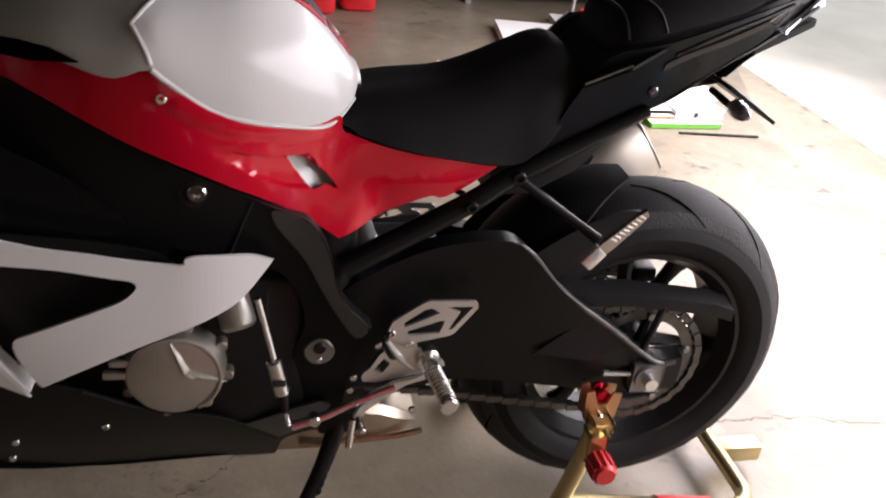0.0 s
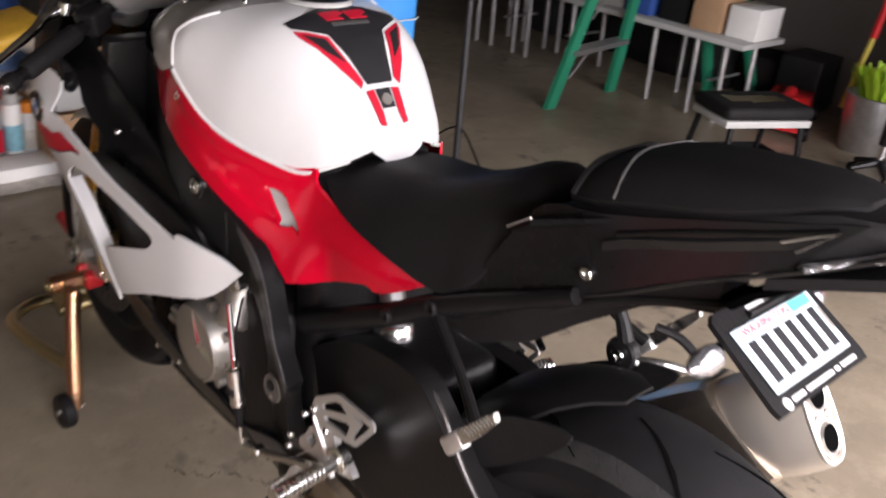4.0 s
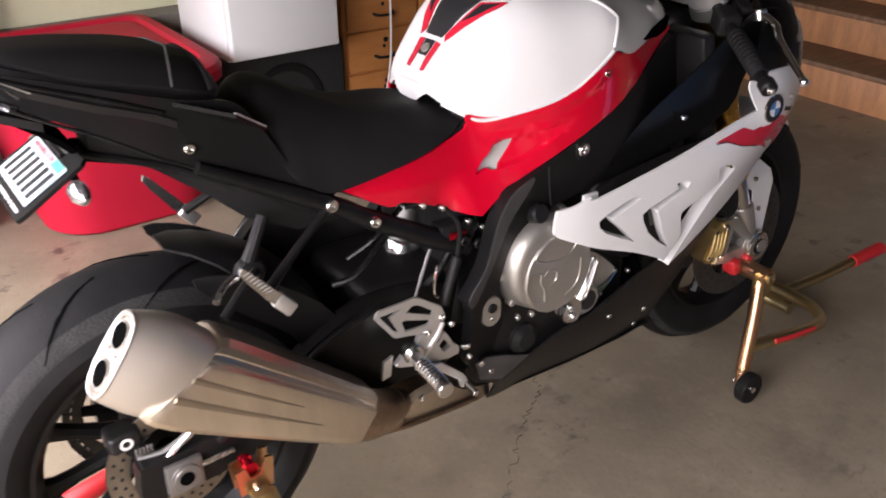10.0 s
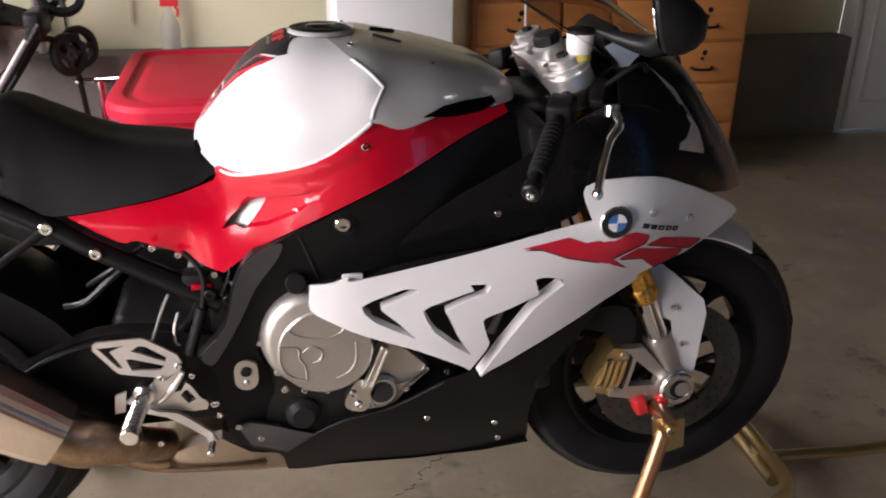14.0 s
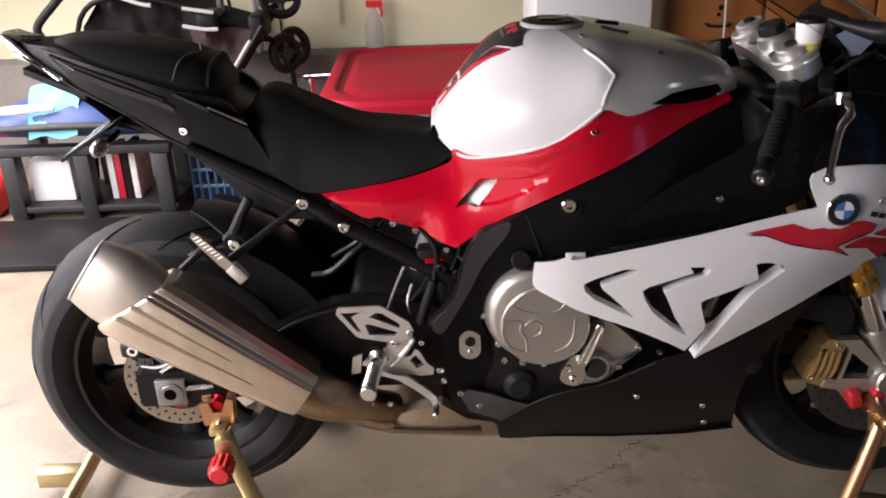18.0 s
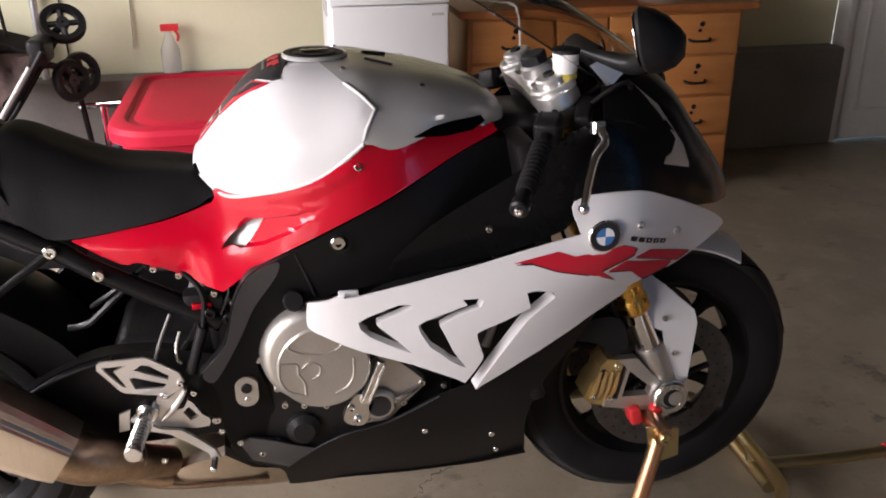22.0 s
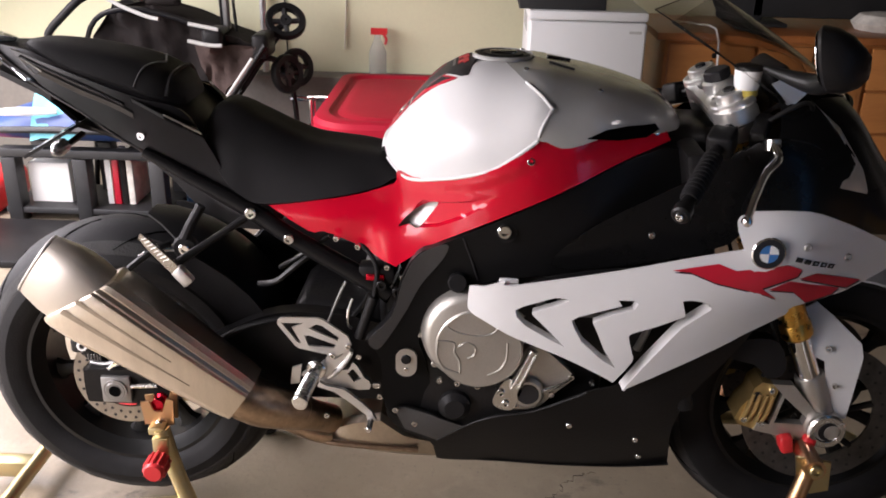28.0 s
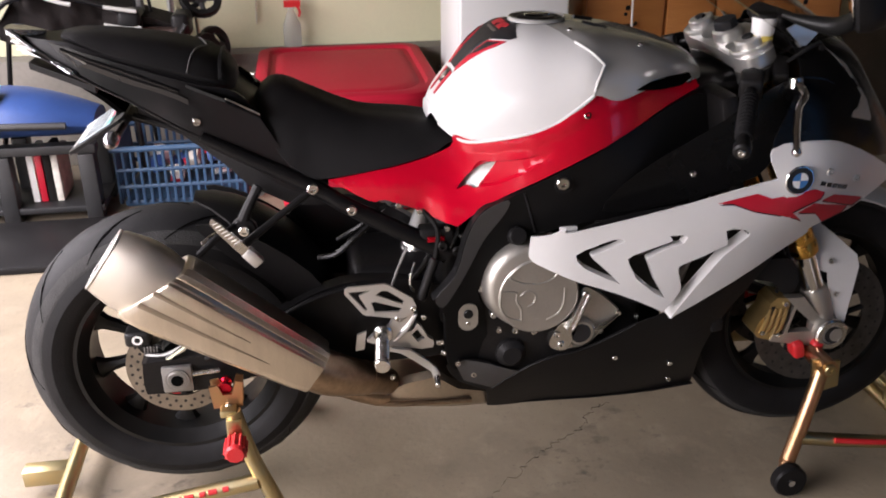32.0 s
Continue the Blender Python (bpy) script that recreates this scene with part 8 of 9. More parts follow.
part("rim", tube([(-1.64, -1.20, 0.40), (-1.635, -0.90, 0.41), (-1.65, -0.60, 0.40)], 0.014, 10), BLACKW, seat)
part("white_band", tube([(-1.652, -1.20, 0.465), (-1.650, -1.05, 0.475), (-1.665, -0.92, 0.475)], [0.010, 0.018, 0.010], 8), WHITEP, seat, "white swoosh decal")
tw_bm = []
for k in range(9):
    u = k / 8
    tw_bm.append([(-1.78 + 0.14 * v, -1.03 + 0.19 * u, 0.535 - 0.16 * v**2 + 0.008 * math.sin(9 * u + 5 * v)) for v in [j / 7 for j in range(8)]])
towel = loft([r + [(x, y, z - 0.008) for x, y, z in reversed(r)] for r in tw_bm])
solo("towel", towel, CYAN, "cyan towel draped over the blue seat", "towel")
solo("white_carton", rbox((-1.94, -1.12, 0.066), (-1.76, -0.95, 0.235), 0.004), CARDW, "white printed carton under the bench", "carton")
for k, (m_, h) in enumerate(((CARDW, 0.20), (REDV, 0.19), (FABRIC, 0.21), (PAPER, 0.195))):
    solo("book", rbox((-1.94, -0.80 + 0.03 * k, 0.066), (-1.76, -0.775 + 0.03 * k, 0.066 + h), 0.002), m_, "upright book under the bench", "book", "books under the bench")
solo("red_cushion", rbox((-2.05, -1.52, 0.0), (-1.72, -1.26, 0.15), 0.04, 3), CANRED, "red padded cushion on the floor", "cushion")
bk = thing("laundry_basket", "dark blue plastic laundry basket with slotted sides", "basket")
bx0, bx1, by0, by1 = -2.18, -1.80, -0.49, 0.03
part("base", rbox((bx0 + 0.02, by0 + 0.02, 0.0), (bx1 - 0.02, by1 - 0.02, 0.03), 0.01), BASKET, bk)
part("rim", tube([(bx0, by0, 0.25), (bx1, by0, 0.25), (bx1, by1, 0.25), (bx0, by1, 0.25), (bx0, by0, 0.25)], 0.012, 8, 1, False), BASKET, bk)
for z in (0.09, 0.16):
    part("band", tube([(bx0 + 0.01, by0 + 0.01, z), (bx1 - 0.01, by0 + 0.01, z), (bx1 - 0.01, by1 - 0.01, z), (bx0 + 0.01, by1 - 0.01, z), (bx0 + 0.01, by0 + 0.01, z)], 0.009, 6, 1, False), BASKET, bk)
for k in range(17):
    y = by0 + 0.01 + (by1 - by0 - 0.02) * k / 16
    for x in (bx0 + 0.01, bx1 - 0.01):
        part("slat", tube([(x * 1.0, y, 0.02), (x, y, 0.25)], 0.007, 6), BASKET, bk)
for k in range(11):
    x = bx0 + 0.02 + (bx1 - bx0 - 0.04) * k / 10
    for y in (by0 + 0.01, by1 - 0.01):
        part("slat", tube([(x, y, 0.02), (x, y, 0.25)], 0.007, 6), BASKET, bk)
rnd = random.Random(9)
for k in range(14):
    mm = (REDV, CARDW, BLUEC, PAPER, FABRIC)[k % 5]
    c = (rnd.uniform(bx0 + 0.08, bx1 - 0.08), rnd.uniform(by0 + 0.08, by1 - 0.08), 0.07 + 0.015 * (k % 8))
    solo("toy_block", moved(rbox((-0.035, -0.025, -0.02), (0.035, 0.025, 0.02), 0.006), pose(*c, rnd.uniform(-30, 30), rnd.uniform(-30, 30), rnd.uniform(0, 180))), mm, "small coloured item heaped in the basket", "toy", "items in the basket")

# ---- north side: stairs, boxes, post, broom ----
stairs = thing("stairs", "short wooden stairs with white side posts", "stairs")
for k in range(4):
    y, z = 3.43 + 0.25 * k, 0.18 * k
    part("riser", rbox((-1.46, y, z), (-0.62, y + 0.02, z + 0.155), 0.002), STEPW, stairs)
    part("tread", rbox((-1.48, y - 0.025, z + 0.155), (-0.60, y + 0.262, z + 0.18), 0.006), TREADW, stairs, "worn dark tread")
for x in (-1.555, -0.60):
    part("side_board", loft([[(x + a, 3.45, z) for a, z in ((0, 0.0), (0, 0.22), (0.03, 0.22), (0.03, 0.0))], [(x + a, 4.45, z) for a, z in ((0, 0.0), (0, 0.94), (0.03, 0.94), (0.03, 0.0))]]), WTRIM, stairs)
struct("wall_stair", rbox((-1.58, 3.36, 0.0), (-1.49, 3.44, 2.52), 0.004), WTRIM, "white painted post beside the stairs")
struct("wall_stair_side", rbox((-0.57, 3.40, 0.0), (-0.48, 4.74, 2.52), 0.004), WTRIM, "white painted stair wall")
post = thing("post", "white square post wrapped in blue sheet and twine", "post")
part("shaft", rbox((0.87, 1.69, 0.0), (1.045, 1.865, 2.52), 0.004), WTRIM, post)
wrap = [[(0.957 + (0.104 + 0.004 * math.sin(7 * z + k)) * math.copysign(abs(math.cos(t)) ** 0.35, math.cos(t)), 1.777 + 0.104 * math.copysign(abs(math.sin(t)) ** 0.35, math.sin(t)), z) for k, t in enumerate([2 * math.pi * j / 24 for j in range(24)])] for z in [0.385 + 0.10 * i for i in range(18)]]
part("wrap", loft(wrap), BLUEW, post, "blue padded wrap")
for i in range(18):
    z = 0.43 + 0.095 * i
    part("twine", tube([(0.957 + 0.112 * math.copysign(abs(math.cos(t)) ** 0.35, math.cos(t)), 1.777 + 0.112 * math.copysign(abs(math.sin(t)) ** 0.35, math.sin(t)), z + 0.02 * t / 6.28) for t in [2 * math.pi * j / 24 for j in range(25)]], 0.0028, 6, 1, False), TWINE, post)
broom = thing("push_broom", "push broom leaning with a yellow-edged dark head and red cap", "broom")
part("head", moved(rbox((-0.035, -0.34, 0.035), (0.035, 0.34, 0.075), 0.008), pose(1.40, 1.80, 0.0, 0, 0, 4)), BLACKW, broom)
part("bristles", moved(loft([[(-0.03, -0.33, 0.038), (0.03, -0.33, 0.038), (0.03, 0.33, 0.038), (-0.03, 0.33, 0.038)], [(-0.045, -0.34, 0.002), (0.045, -0.34, 0.002), (0.045, 0.34, 0.002), (-0.045, 0.34, 0.002)]]), pose(1.40, 1.80, 0.0, 0, 0, 4)), CARD, broom, "stiff tan bristles")
part("end_cap", moved(rbox((-0.05, -0.36, 0.003), (0.05, -0.28, 0.08), 0.012), pose(1.40, 1.80, 0.0, 0, 0, 4)), CANRED, broom)
part("red_edge", moved(rbox((0.036, -0.28, 0.03), (0.046, 0.33, 0.07), 0.003), pose(1.40, 1.80, 0.0, 0, 0, 4)), CANRED, broom)
part("socket", tube([(1.41, 1.78, 0.07), (1.42, 1.80, 0.16)], [0.022, 0.016], 12), YELLOW, broom, "yellow handle socket")
part("handle", tube([(1.415, 1.79, 0.12), (1.44, 1.86, 1.45)], 0.013, 12), BLACKW, broom, "black broom handle")
part("brace", tube([(1.40, 1.58, 0.08), (1.405, 1.68, 0.20), (1.42, 1.80, 0.28), (1.405, 1.92, 0.20), (1.40, 2.02, 0.08)], 0.004, 8), SATIN, broom)


def carton(name, a, b, m, label, turn=0, flaps=True, group="", writing=None):
    """An open carton with real walls and flaps."""
    t = 0.006
    at = ((a[0] + b[0]) / 2, (a[1] + b[1]) / 2, a[2])
    ob = thing(name, label, "box", at, group, turn)
    hx, hy, h = (b[0] - a[0]) / 2, (b[1] - a[1]) / 2, b[2] - a[2]
    for nm, p, q in (("base", (-hx, -hy, 0), (hx, hy, t)), ("side", (-hx, -hy, t), (-hx + t, hy, h)), ("side", (hx - t, -hy, t), (hx, hy, h)), ("side", (-hx + t, -hy, t), (hx - t, -hy + t, h)), ("side", (-hx + t, hy - t, t), (hx - t, hy, h))):
        part(nm, rbox(p, q, 0.0015, 1), m, ob)
    if flaps:
        part("flap", loft([[(-hx, hy, h), (hx, hy, h), (hx, hy + 0.004, h), (-hx, hy + 0.004, h)], [(-hx, hy + 0.06, h + 0.07), (hx, hy + 0.06, h + 0.07), (hx, hy + 0.064, h + 0.07), (-hx, hy + 0.064, h + 0.07)]]), m, ob)
    return ob


cb = solo("cardboard_box", rbox((0.88, 3.02, 0.0), (1.26, 3.42, 0.34), 0.006), CARD, "closed brown cardboard box with print", "box")
part("tape", rbox((1.045, 3.0175, 0.24), (1.095, 3.0195, 0.338), 0.0005, 1), STEPW, cb, "strip of brown packing tape")
carton("cardboard_box", (0.62, 3.15, 0), (0.86, 3.6, 0.62), CARD, "tall open brown cardboard box")
cb = solo("cardboard_box", rbox((0.90, 3.04, 0.342), (1.30, 3.46, 0.75), 0.006), CARD, "brown cardboard box stacked on another", "box")
part("tape", rbox((1.075, 3.0375, 0.65), (1.125, 3.0395, 0.748), 0.0005, 1), STEPW, cb, "strip of brown packing tape")
part("hand_hole", rbox((1.05, 3.0370, 0.56), (1.15, 3.0395, 0.59), 0.001, 1), DEEPBLK, cb, "dark patch painted as the shade of a hand hole")
for k in range(3):
    solo("printed_mark", rbox((0.95, 3.0165, 0.10 + 0.05 * k), (1.12 + 0.03 * k, 3.0185, 0.115 + 0.05 * k), 0.0005, 1), TREADW, "faded print bars on a box", "print", "print on the box")
carton("storage_crate", (0.28, 2.66, 0), (0.60, 2.98, 0.22), CARD, "brown box holding a grey crate")
solo("grey_crate", rbox((0.30, 2.68, 0.222), (0.58, 2.96, 0.32), 0.012), GREYM, "grey plastic crate in a box", "crate")
rnd = random.Random(11)
for k in range(9):
    c = (rnd.uniform(0.34, 0.54), rnd.uniform(2.72, 2.92), 0.35 + 0.018 * (k % 4))
    solo("clutter_item", moved(rbox((-0.07, -0.05, -0.03), (0.07, 0.05, 0.03), 0.02, 3), pose(*c, rnd.uniform(-40, 40), rnd.uniform(-40, 40), rnd.uniform(0, 180))), (PLASTIC, OLIVE, GREYBLUE, CARDW, SATIN)[k % 5], "dark odds and ends heaped in the crate", "clutter", "clutter in the crate")
bb = solo("butter_carton", rbox((0.30, 2.44, 0.0), (0.56, 2.62, 0.135), 0.004), BLUEC, "blue carton with white lettering", "carton")
txt = bpy.data.curves.new("carton_word", "FONT")
txt.body, txt.size, txt.align_x, txt.extrude = "BUTTER", 0.042, "CENTER", 0.0003
to = new("carton_word", txt)
to.matrix_world = pose(0.41, 2.4385, 0.05, 90, 0, 0)
bpy.context.view_layer.update()
tm = bpy.data.meshes.new_from_object(to.evaluated_get(bpy.context.evaluated_depsgraph_get()))
tm.transform(to.matrix_world)
bpy.data.objects.remove(to)
tm.materials.clear()
tm.materials.append(WHITEP)
tob = new("carton_word", tm)
tob.parent = bb
part("carton_bar", rbox((0.36, 2.4385, 0.095), (0.46, 2.4396, 0.108), 0.0003, 1), WHITEP, bb)
part("carton_spot", cyl((0.53, 2.4398, 0.03), (0.53, 2.4385, 0.03), 0.018, 18, 0.0003), REDV, bb)
ob_ = carton("orange_box", (-0.36, 3.02, 0), (0.02, 3.26, 0.15), ORANGE, "orange and white open shoe-size box", -12, False)
for sgn in (-1, 1):
    part("white_band", rbox((-0.192, sgn * 0.1215 - 0.001, 0.105), (0.192, sgn * 0.1215 + 0.001, 0.152), 0.0005, 1), CARDW, ob_)
    part("white_band", rbox((sgn * 0.1915 - 0.001, -0.119, 0.105), (sgn * 0.1915 + 0.001, 0.119, 0.152), 0.0005, 1), CARDW, ob_)
part("box_mark", rbox((-0.12, -0.1235, 0.05), (-0.04, -0.1215, 0.075), 0.0005, 1), GREYM, ob_)
part("box_mark", rbox((0.06, -0.1235, 0.03), (0.13, -0.1215, 0.055), 0.0005, 1), GREYM, ob_)
carton("cardboard_box", (-0.30, 3.35, 0), (0.05, 3.65, 0.26), CARD, "brown open cardboard box behind the others", 0)
tub = thing("clear_tub", "clear plastic tub packed with bags", "tub")
for p, q in (((0.04, 2.98, 0.0), (0.42, 3.32, 0.006)), ((0.04, 2.98, 0.006), (0.046, 3.32, 0.30)), ((0.414, 2.98, 0.006), (0.42, 3.32, 0.30)), ((0.046, 2.98, 0.006), (0.414, 2.986, 0.30)), ((0.046, 3.314, 0.006), (0.414, 3.32, 0.30))):
    part("tub_wall", rbox(p, q, 0.002, 1), CLEARP, tub)
solo("blue_bag", lathe([(1e-5, 0), (0.13, 0.0), (0.17, 0.08), (0.15, 0.20), (0.17, 0.30), (0.12, 0.40), (1e-5, 0.42)], 13, pose(0.23, 3.15, 0.008), closed=False), GREYBLUE, "crumpled blue bag bulging from a tub", "bag")
solo("yellow_sack", moved(rbox((-0.17, -0.10, -0.03), (0.17, 0.10, 0.03), 0.025, 3), pose(0.22, 2.98, 0.44, 12, -10, 10)), STICKY, "yellow printed sack lying over the tub", "sack")
solo("blue_drum", lathe([(1e-5, 0), (0.20, 0), (0.21, 0.02), (0.21, 0.58), (0.19, 0.62), (1e-5, 0.62)], 32, pose(0.35, 3.72, 0), closed=False), BLUEP, "blue plastic drum behind the boxes", "drum")
solo("white_tray", rbox((0.03, 2.66, 0.0), (0.30, 2.80, 0.05), 0.006), CARDW, "white shallow cardboard tray on the floor", "tray")
can_spots = [(0.07, 2.84), (0.14, 2.86), (0.205, 2.85), (0.27, 2.86), (0.10, 2.92), (0.18, 2.93), (0.25, 2.93)]
for k, (x, y) in enumerate(can_spots):
    c = thing("spray_can", "pale aerosol spray can", "spray can", (x, y, 0), "spray cans by the boxes")
    h = 0.17 + 0.02 * (k % 3)
    part("can", lathe([(1e-5, 0), (0.030, 0), (0.032, 0.004), (0.032, h), (0.026, h + 0.012), (1e-5, h + 0.014)], 20, None, closed=False), (WHITEP, GALV, CARDW)[k % 3], c)
    part("cap", lathe([(1e-5, h + 0.05), (0.022, h + 0.05), (0.026, h + 0.045), (0.027, h + 0.01), (1e-5, h + 0.01)], 16, None, closed=False), (WHITEP, CANRED, GREYM, ORANGE)[k % 4], c)
    part("can_label", lathe([(0.0322, 0.05), (0.0328, 0.05), (0.0328, h * 0.7), (0.0322, h * 0.7)], 20), (PAPER, REDV, LABELB)[k % 3], c)
bm = bmesh.new()
rnd = random.Random(3)
vs = [[bm.verts.new((-0.02 + 0.42 * i / 8 + 0.02 * math.sin(j), 2.56 + 0.20 * j / 5 + 0.01 * math.sin(2 * i), 0.003 + 0.006 * rnd.random())) for j in range(6)] for i in range(9)]
for i in range(8):
    for j in range(5):
        bm.faces.new((vs[i][j], vs[i + 1][j], vs[i + 1][j + 1], vs[i][j + 1]))
solo("newspaper", bm, PAPER, "crumpled newspaper sheet on the floor", "newspaper")
# a flat black lid lying by itself, filed under saucer
solo("flat_lid", lathe([(1e-5, 0.016), (0.07, 0.018), (0.095, 0.014), (0.10, 0.0), (1e-5, 0)], 32, pose(-0.08, 2.70, 0.001), closed=False), PLASTIC, "round black plastic lid on the floor", "saucer")
wtab = thing("plastic_table", "white plastic table with splayed legs", "table")
for x, y in ((1.86, 3.13), (2.30, 3.18), (1.95, 3.75)):
    part("leg", tube([(x, y, 0.0), (x + 0.05, y + 0.03, 0.55), (x + 0.06, y + 0.04, 0.72)], [0.022, 0.03, 0.035], 12), WHITEP, wtab)
part("table_top", rbox((1.75, 3.05, 0.721), (2.65, 3.95, 0.75), 0.012), WHITEP, wtab)

# ---- east side: ladder, tables, stool, cans, stands, cardboard ----
lad = thing("step_ladder", "green fibreglass step ladder with grey steps", "ladder")
for (x0, y0), (x1, y1) in (((2.68, 2.40), (3.06, 2.20)), ((3.28, 2.47), (3.26, 2.28)), ((3.72, 2.11), (3.14, 2.18)), ((4.04, 2.0), (3.30, 2.24))):
    part("rail", loft([[(x0 - 0.035, y0 - 0.015, 0.0), (x0 + 0.035, y0 - 0.015, 0.0), (x0 + 0.035, y0 + 0.015, 0.0), (x0 - 0.035, y0 + 0.015, 0.0)], [(x1 - 0.03, y1 - 0.012, 1.75), (x1 + 0.03, y1 - 0.012, 1.75), (x1 + 0.03, y1 + 0.012, 1.75), (x1 - 0.03, y1 + 0.012, 1.75)]]), LADDER, lad, "green rail")
for k in range(5):
    u = (0.28 + 0.3 * k) / 1.75
    a = Vector((2.68, 2.40, 0)).lerp(Vector((3.06, 2.20, 1.75)), u)
    b = Vector((3.28, 2.47, 0)).lerp(Vector((3.26, 2.28, 1.75)), u)
    part("step", loft([[a + Vector((0, q, z)) for q, z in ((-0.04, 0), (0.04, 0), (0.04, 0.025), (-0.04, 0.025))], [b + Vector((0, q, z)) for q, z in ((-0.04, 0), (0.04, 0), (0.04, 0.025), (-0.04, 0.025))]]), GALV, lad, "grey metal step")
    part("brace", tube([a + Vector((0.02, 0, -0.12)), a.lerp(b, 0.35)], 0.006, 6), GALV, lad)
part("top_cap", rbox((2.97, 2.14, 1.75), (3.30, 2.36, 1.80), 0.01), LADDER, lad)
ft_ = thing("folding_table", "long grey folding table crowded with boxes", "table")
part("table_top", rbox((3.30, 1.75, 0.40), (3.72, 3.75, 0.43), 0.006), GREYM, ft_)
for x in (3.36, 3.66):
    for y in (1.85, 2.02, 2.28, 2.85, 3.19, 3.30, 3.49, 3.62):
        part("leg", tube([(x, y, 0.0), (x, y + 0.02, 0.40)], 0.013, 10), GALV, ft_)
for y in (1.93, 2.9, 3.4):
    part("leg_brace", tube([(3.36, y, 0.2), (3.66, y, 0.2)], 0.009, 8), GALV, ft_)
rnd = random.Random(21)
for k in range(9):
    y = 1.85 + 0.2 * k
    h = rnd.uniform(0.12, 0.35)
    solo("stored_box", moved(rbox((-0.13, -0.085, 0), (0.13, 0.085, h), 0.006), pose(3.53 + rnd.uniform(-0.03, 0.03), y, 0.431, 0, 0, rnd.uniform(-10, 10))), (CARDW, CARD, PLASTIC, BLUEC, GREYM)[k % 5], "box standing on the folding table", "box", "boxes on the folding table")
for k in range(8):
    y = 1.75 + 0.27 * k
    h = rnd.uniform(0.2, 0.5)
    solo("stored_bin", moved(rbox((-0.16, -0.12, 0), (0.16, 0.12, h), 0.02, 2), pose(4.15 + rnd.uniform(-0.05, 0.05), y, 0, 0, 0, rnd.uniform(-8, 8))), (PLASTIC, FABRIC, BLACKW, FABRIC, PLASTIC)[k % 5], "storage bin on the floor under the table", "bin", "bins by the east wall")
sh = thing("wire_shelf", "dark metal shelf with bins along the wall", "shelf")
for z in (0.12, 0.62, 1.15, 1.7):
    part("shelf_board", rbox((3.96, -1.65, z), (4.36, 0.28, z + 0.025), 0.003), BLACKW, sh)
for y in (-1.63, -0.7, 0.26):
    for x in (3.98, 4.34):
        part("shelf_post", rbox((x - 0.018, y - 0.018, 0.0), (x + 0.018, y + 0.018, 1.75), 0.002), GALV, sh)
for z in (0.146, 0.646, 1.176):
    for k in range(6):
        y = -1.47 + 0.31 * k
        h = rnd.uniform(0.15, 0.4)
        solo("shelf_item", moved(rbox((-0.17, -0.13, 0), (0.17, 0.13, h), 0.02, 2), pose(4.16, y, z, 0, 0, rnd.uniform(-6, 6))), (BLUEC, GREYM, CARD, PLASTIC, FABRIC, CARDW, OLIVE)[(k + int(z * 7)) % 7], "stored bin on the metal shelf", "bin", "bins on the metal shelf")
cab = thing("filing_cabinet", "low beige metal filing cabinet with three drawers", "cabinet")
part("body", rbox((3.72, 0.435, 0.03), (4.16, 0.935, 0.80), 0.006), BEIGE, cab)
part("plinth", rbox((3.76, 0.465, 0.0), (4.14, 0.905, 0.03), 0.002), DARKENG, cab)
for k in range(3):
    dr = part("drawer_front", rbox((3.702, 0.447, 0.045 + 0.25 * k), (3.72, 0.923, 0.285 + 0.25 * k), 0.005), BEIGE, cab)
    for y in (0.63, 0.67):
        part("knob", cyl((3.702, y + 0.03, 0.19 + 0.25 * k), (3.690, y + 0.03, 0.19 + 0.25 * k), 0.010, 14), DARKENG, dr)


def fuel_can(at, w, d, h, label):
    ob = thing("fuel_can", label, "fuel can", at)
    rings = []
    for z, e in ((0, 0.02), (0.015, 0.004), (0.04, 0.0), (h * 0.72, 0.0), (h * 0.80, 0.012), (h * 0.86, 0.05), (h * 0.88, 0.07)):
        rings.append([((d / 2 - e) * math.copysign(abs(math.cos(t)) ** 0.4, math.cos(t)), (w / 2 - e) * math.copysign(abs(math.sin(t)) ** 0.4, math.sin(t)), z) for t in [2 * math.pi * j / 28 for j in range(28)]])
    part("body", loft(rings), CANRED, ob)
    part("handle", tube([(0, -w * 0.30, h * 0.84), (0, -w * 0.24, h * 0.98), (0, w * 0.16, h * 1.0), (0, w * 0.26, h * 0.86)], 0.014, 10), CANRED, ob)
    part("spout", cyl((0, w * 0.28, h * 0.84), (0, w * 0.34, h * 1.03), 0.022, 16), PLASTIC, ob)
    part("panel_rib", rbox((-d / 2 - 0.003, -w * 0.3, h * 0.15), (-d / 2 + 0.003, w * 0.3, h * 0.6), 0.003), CANRED, ob)
    return ob


fuel_can((3.64, 0.28, 0), 0.27, 0.22, 0.56, "tall red plastic fuel can")
fuel_can((3.72, 0.01, 0), 0.20, 0.18, 0.31, "small red plastic fuel can with a black spout")


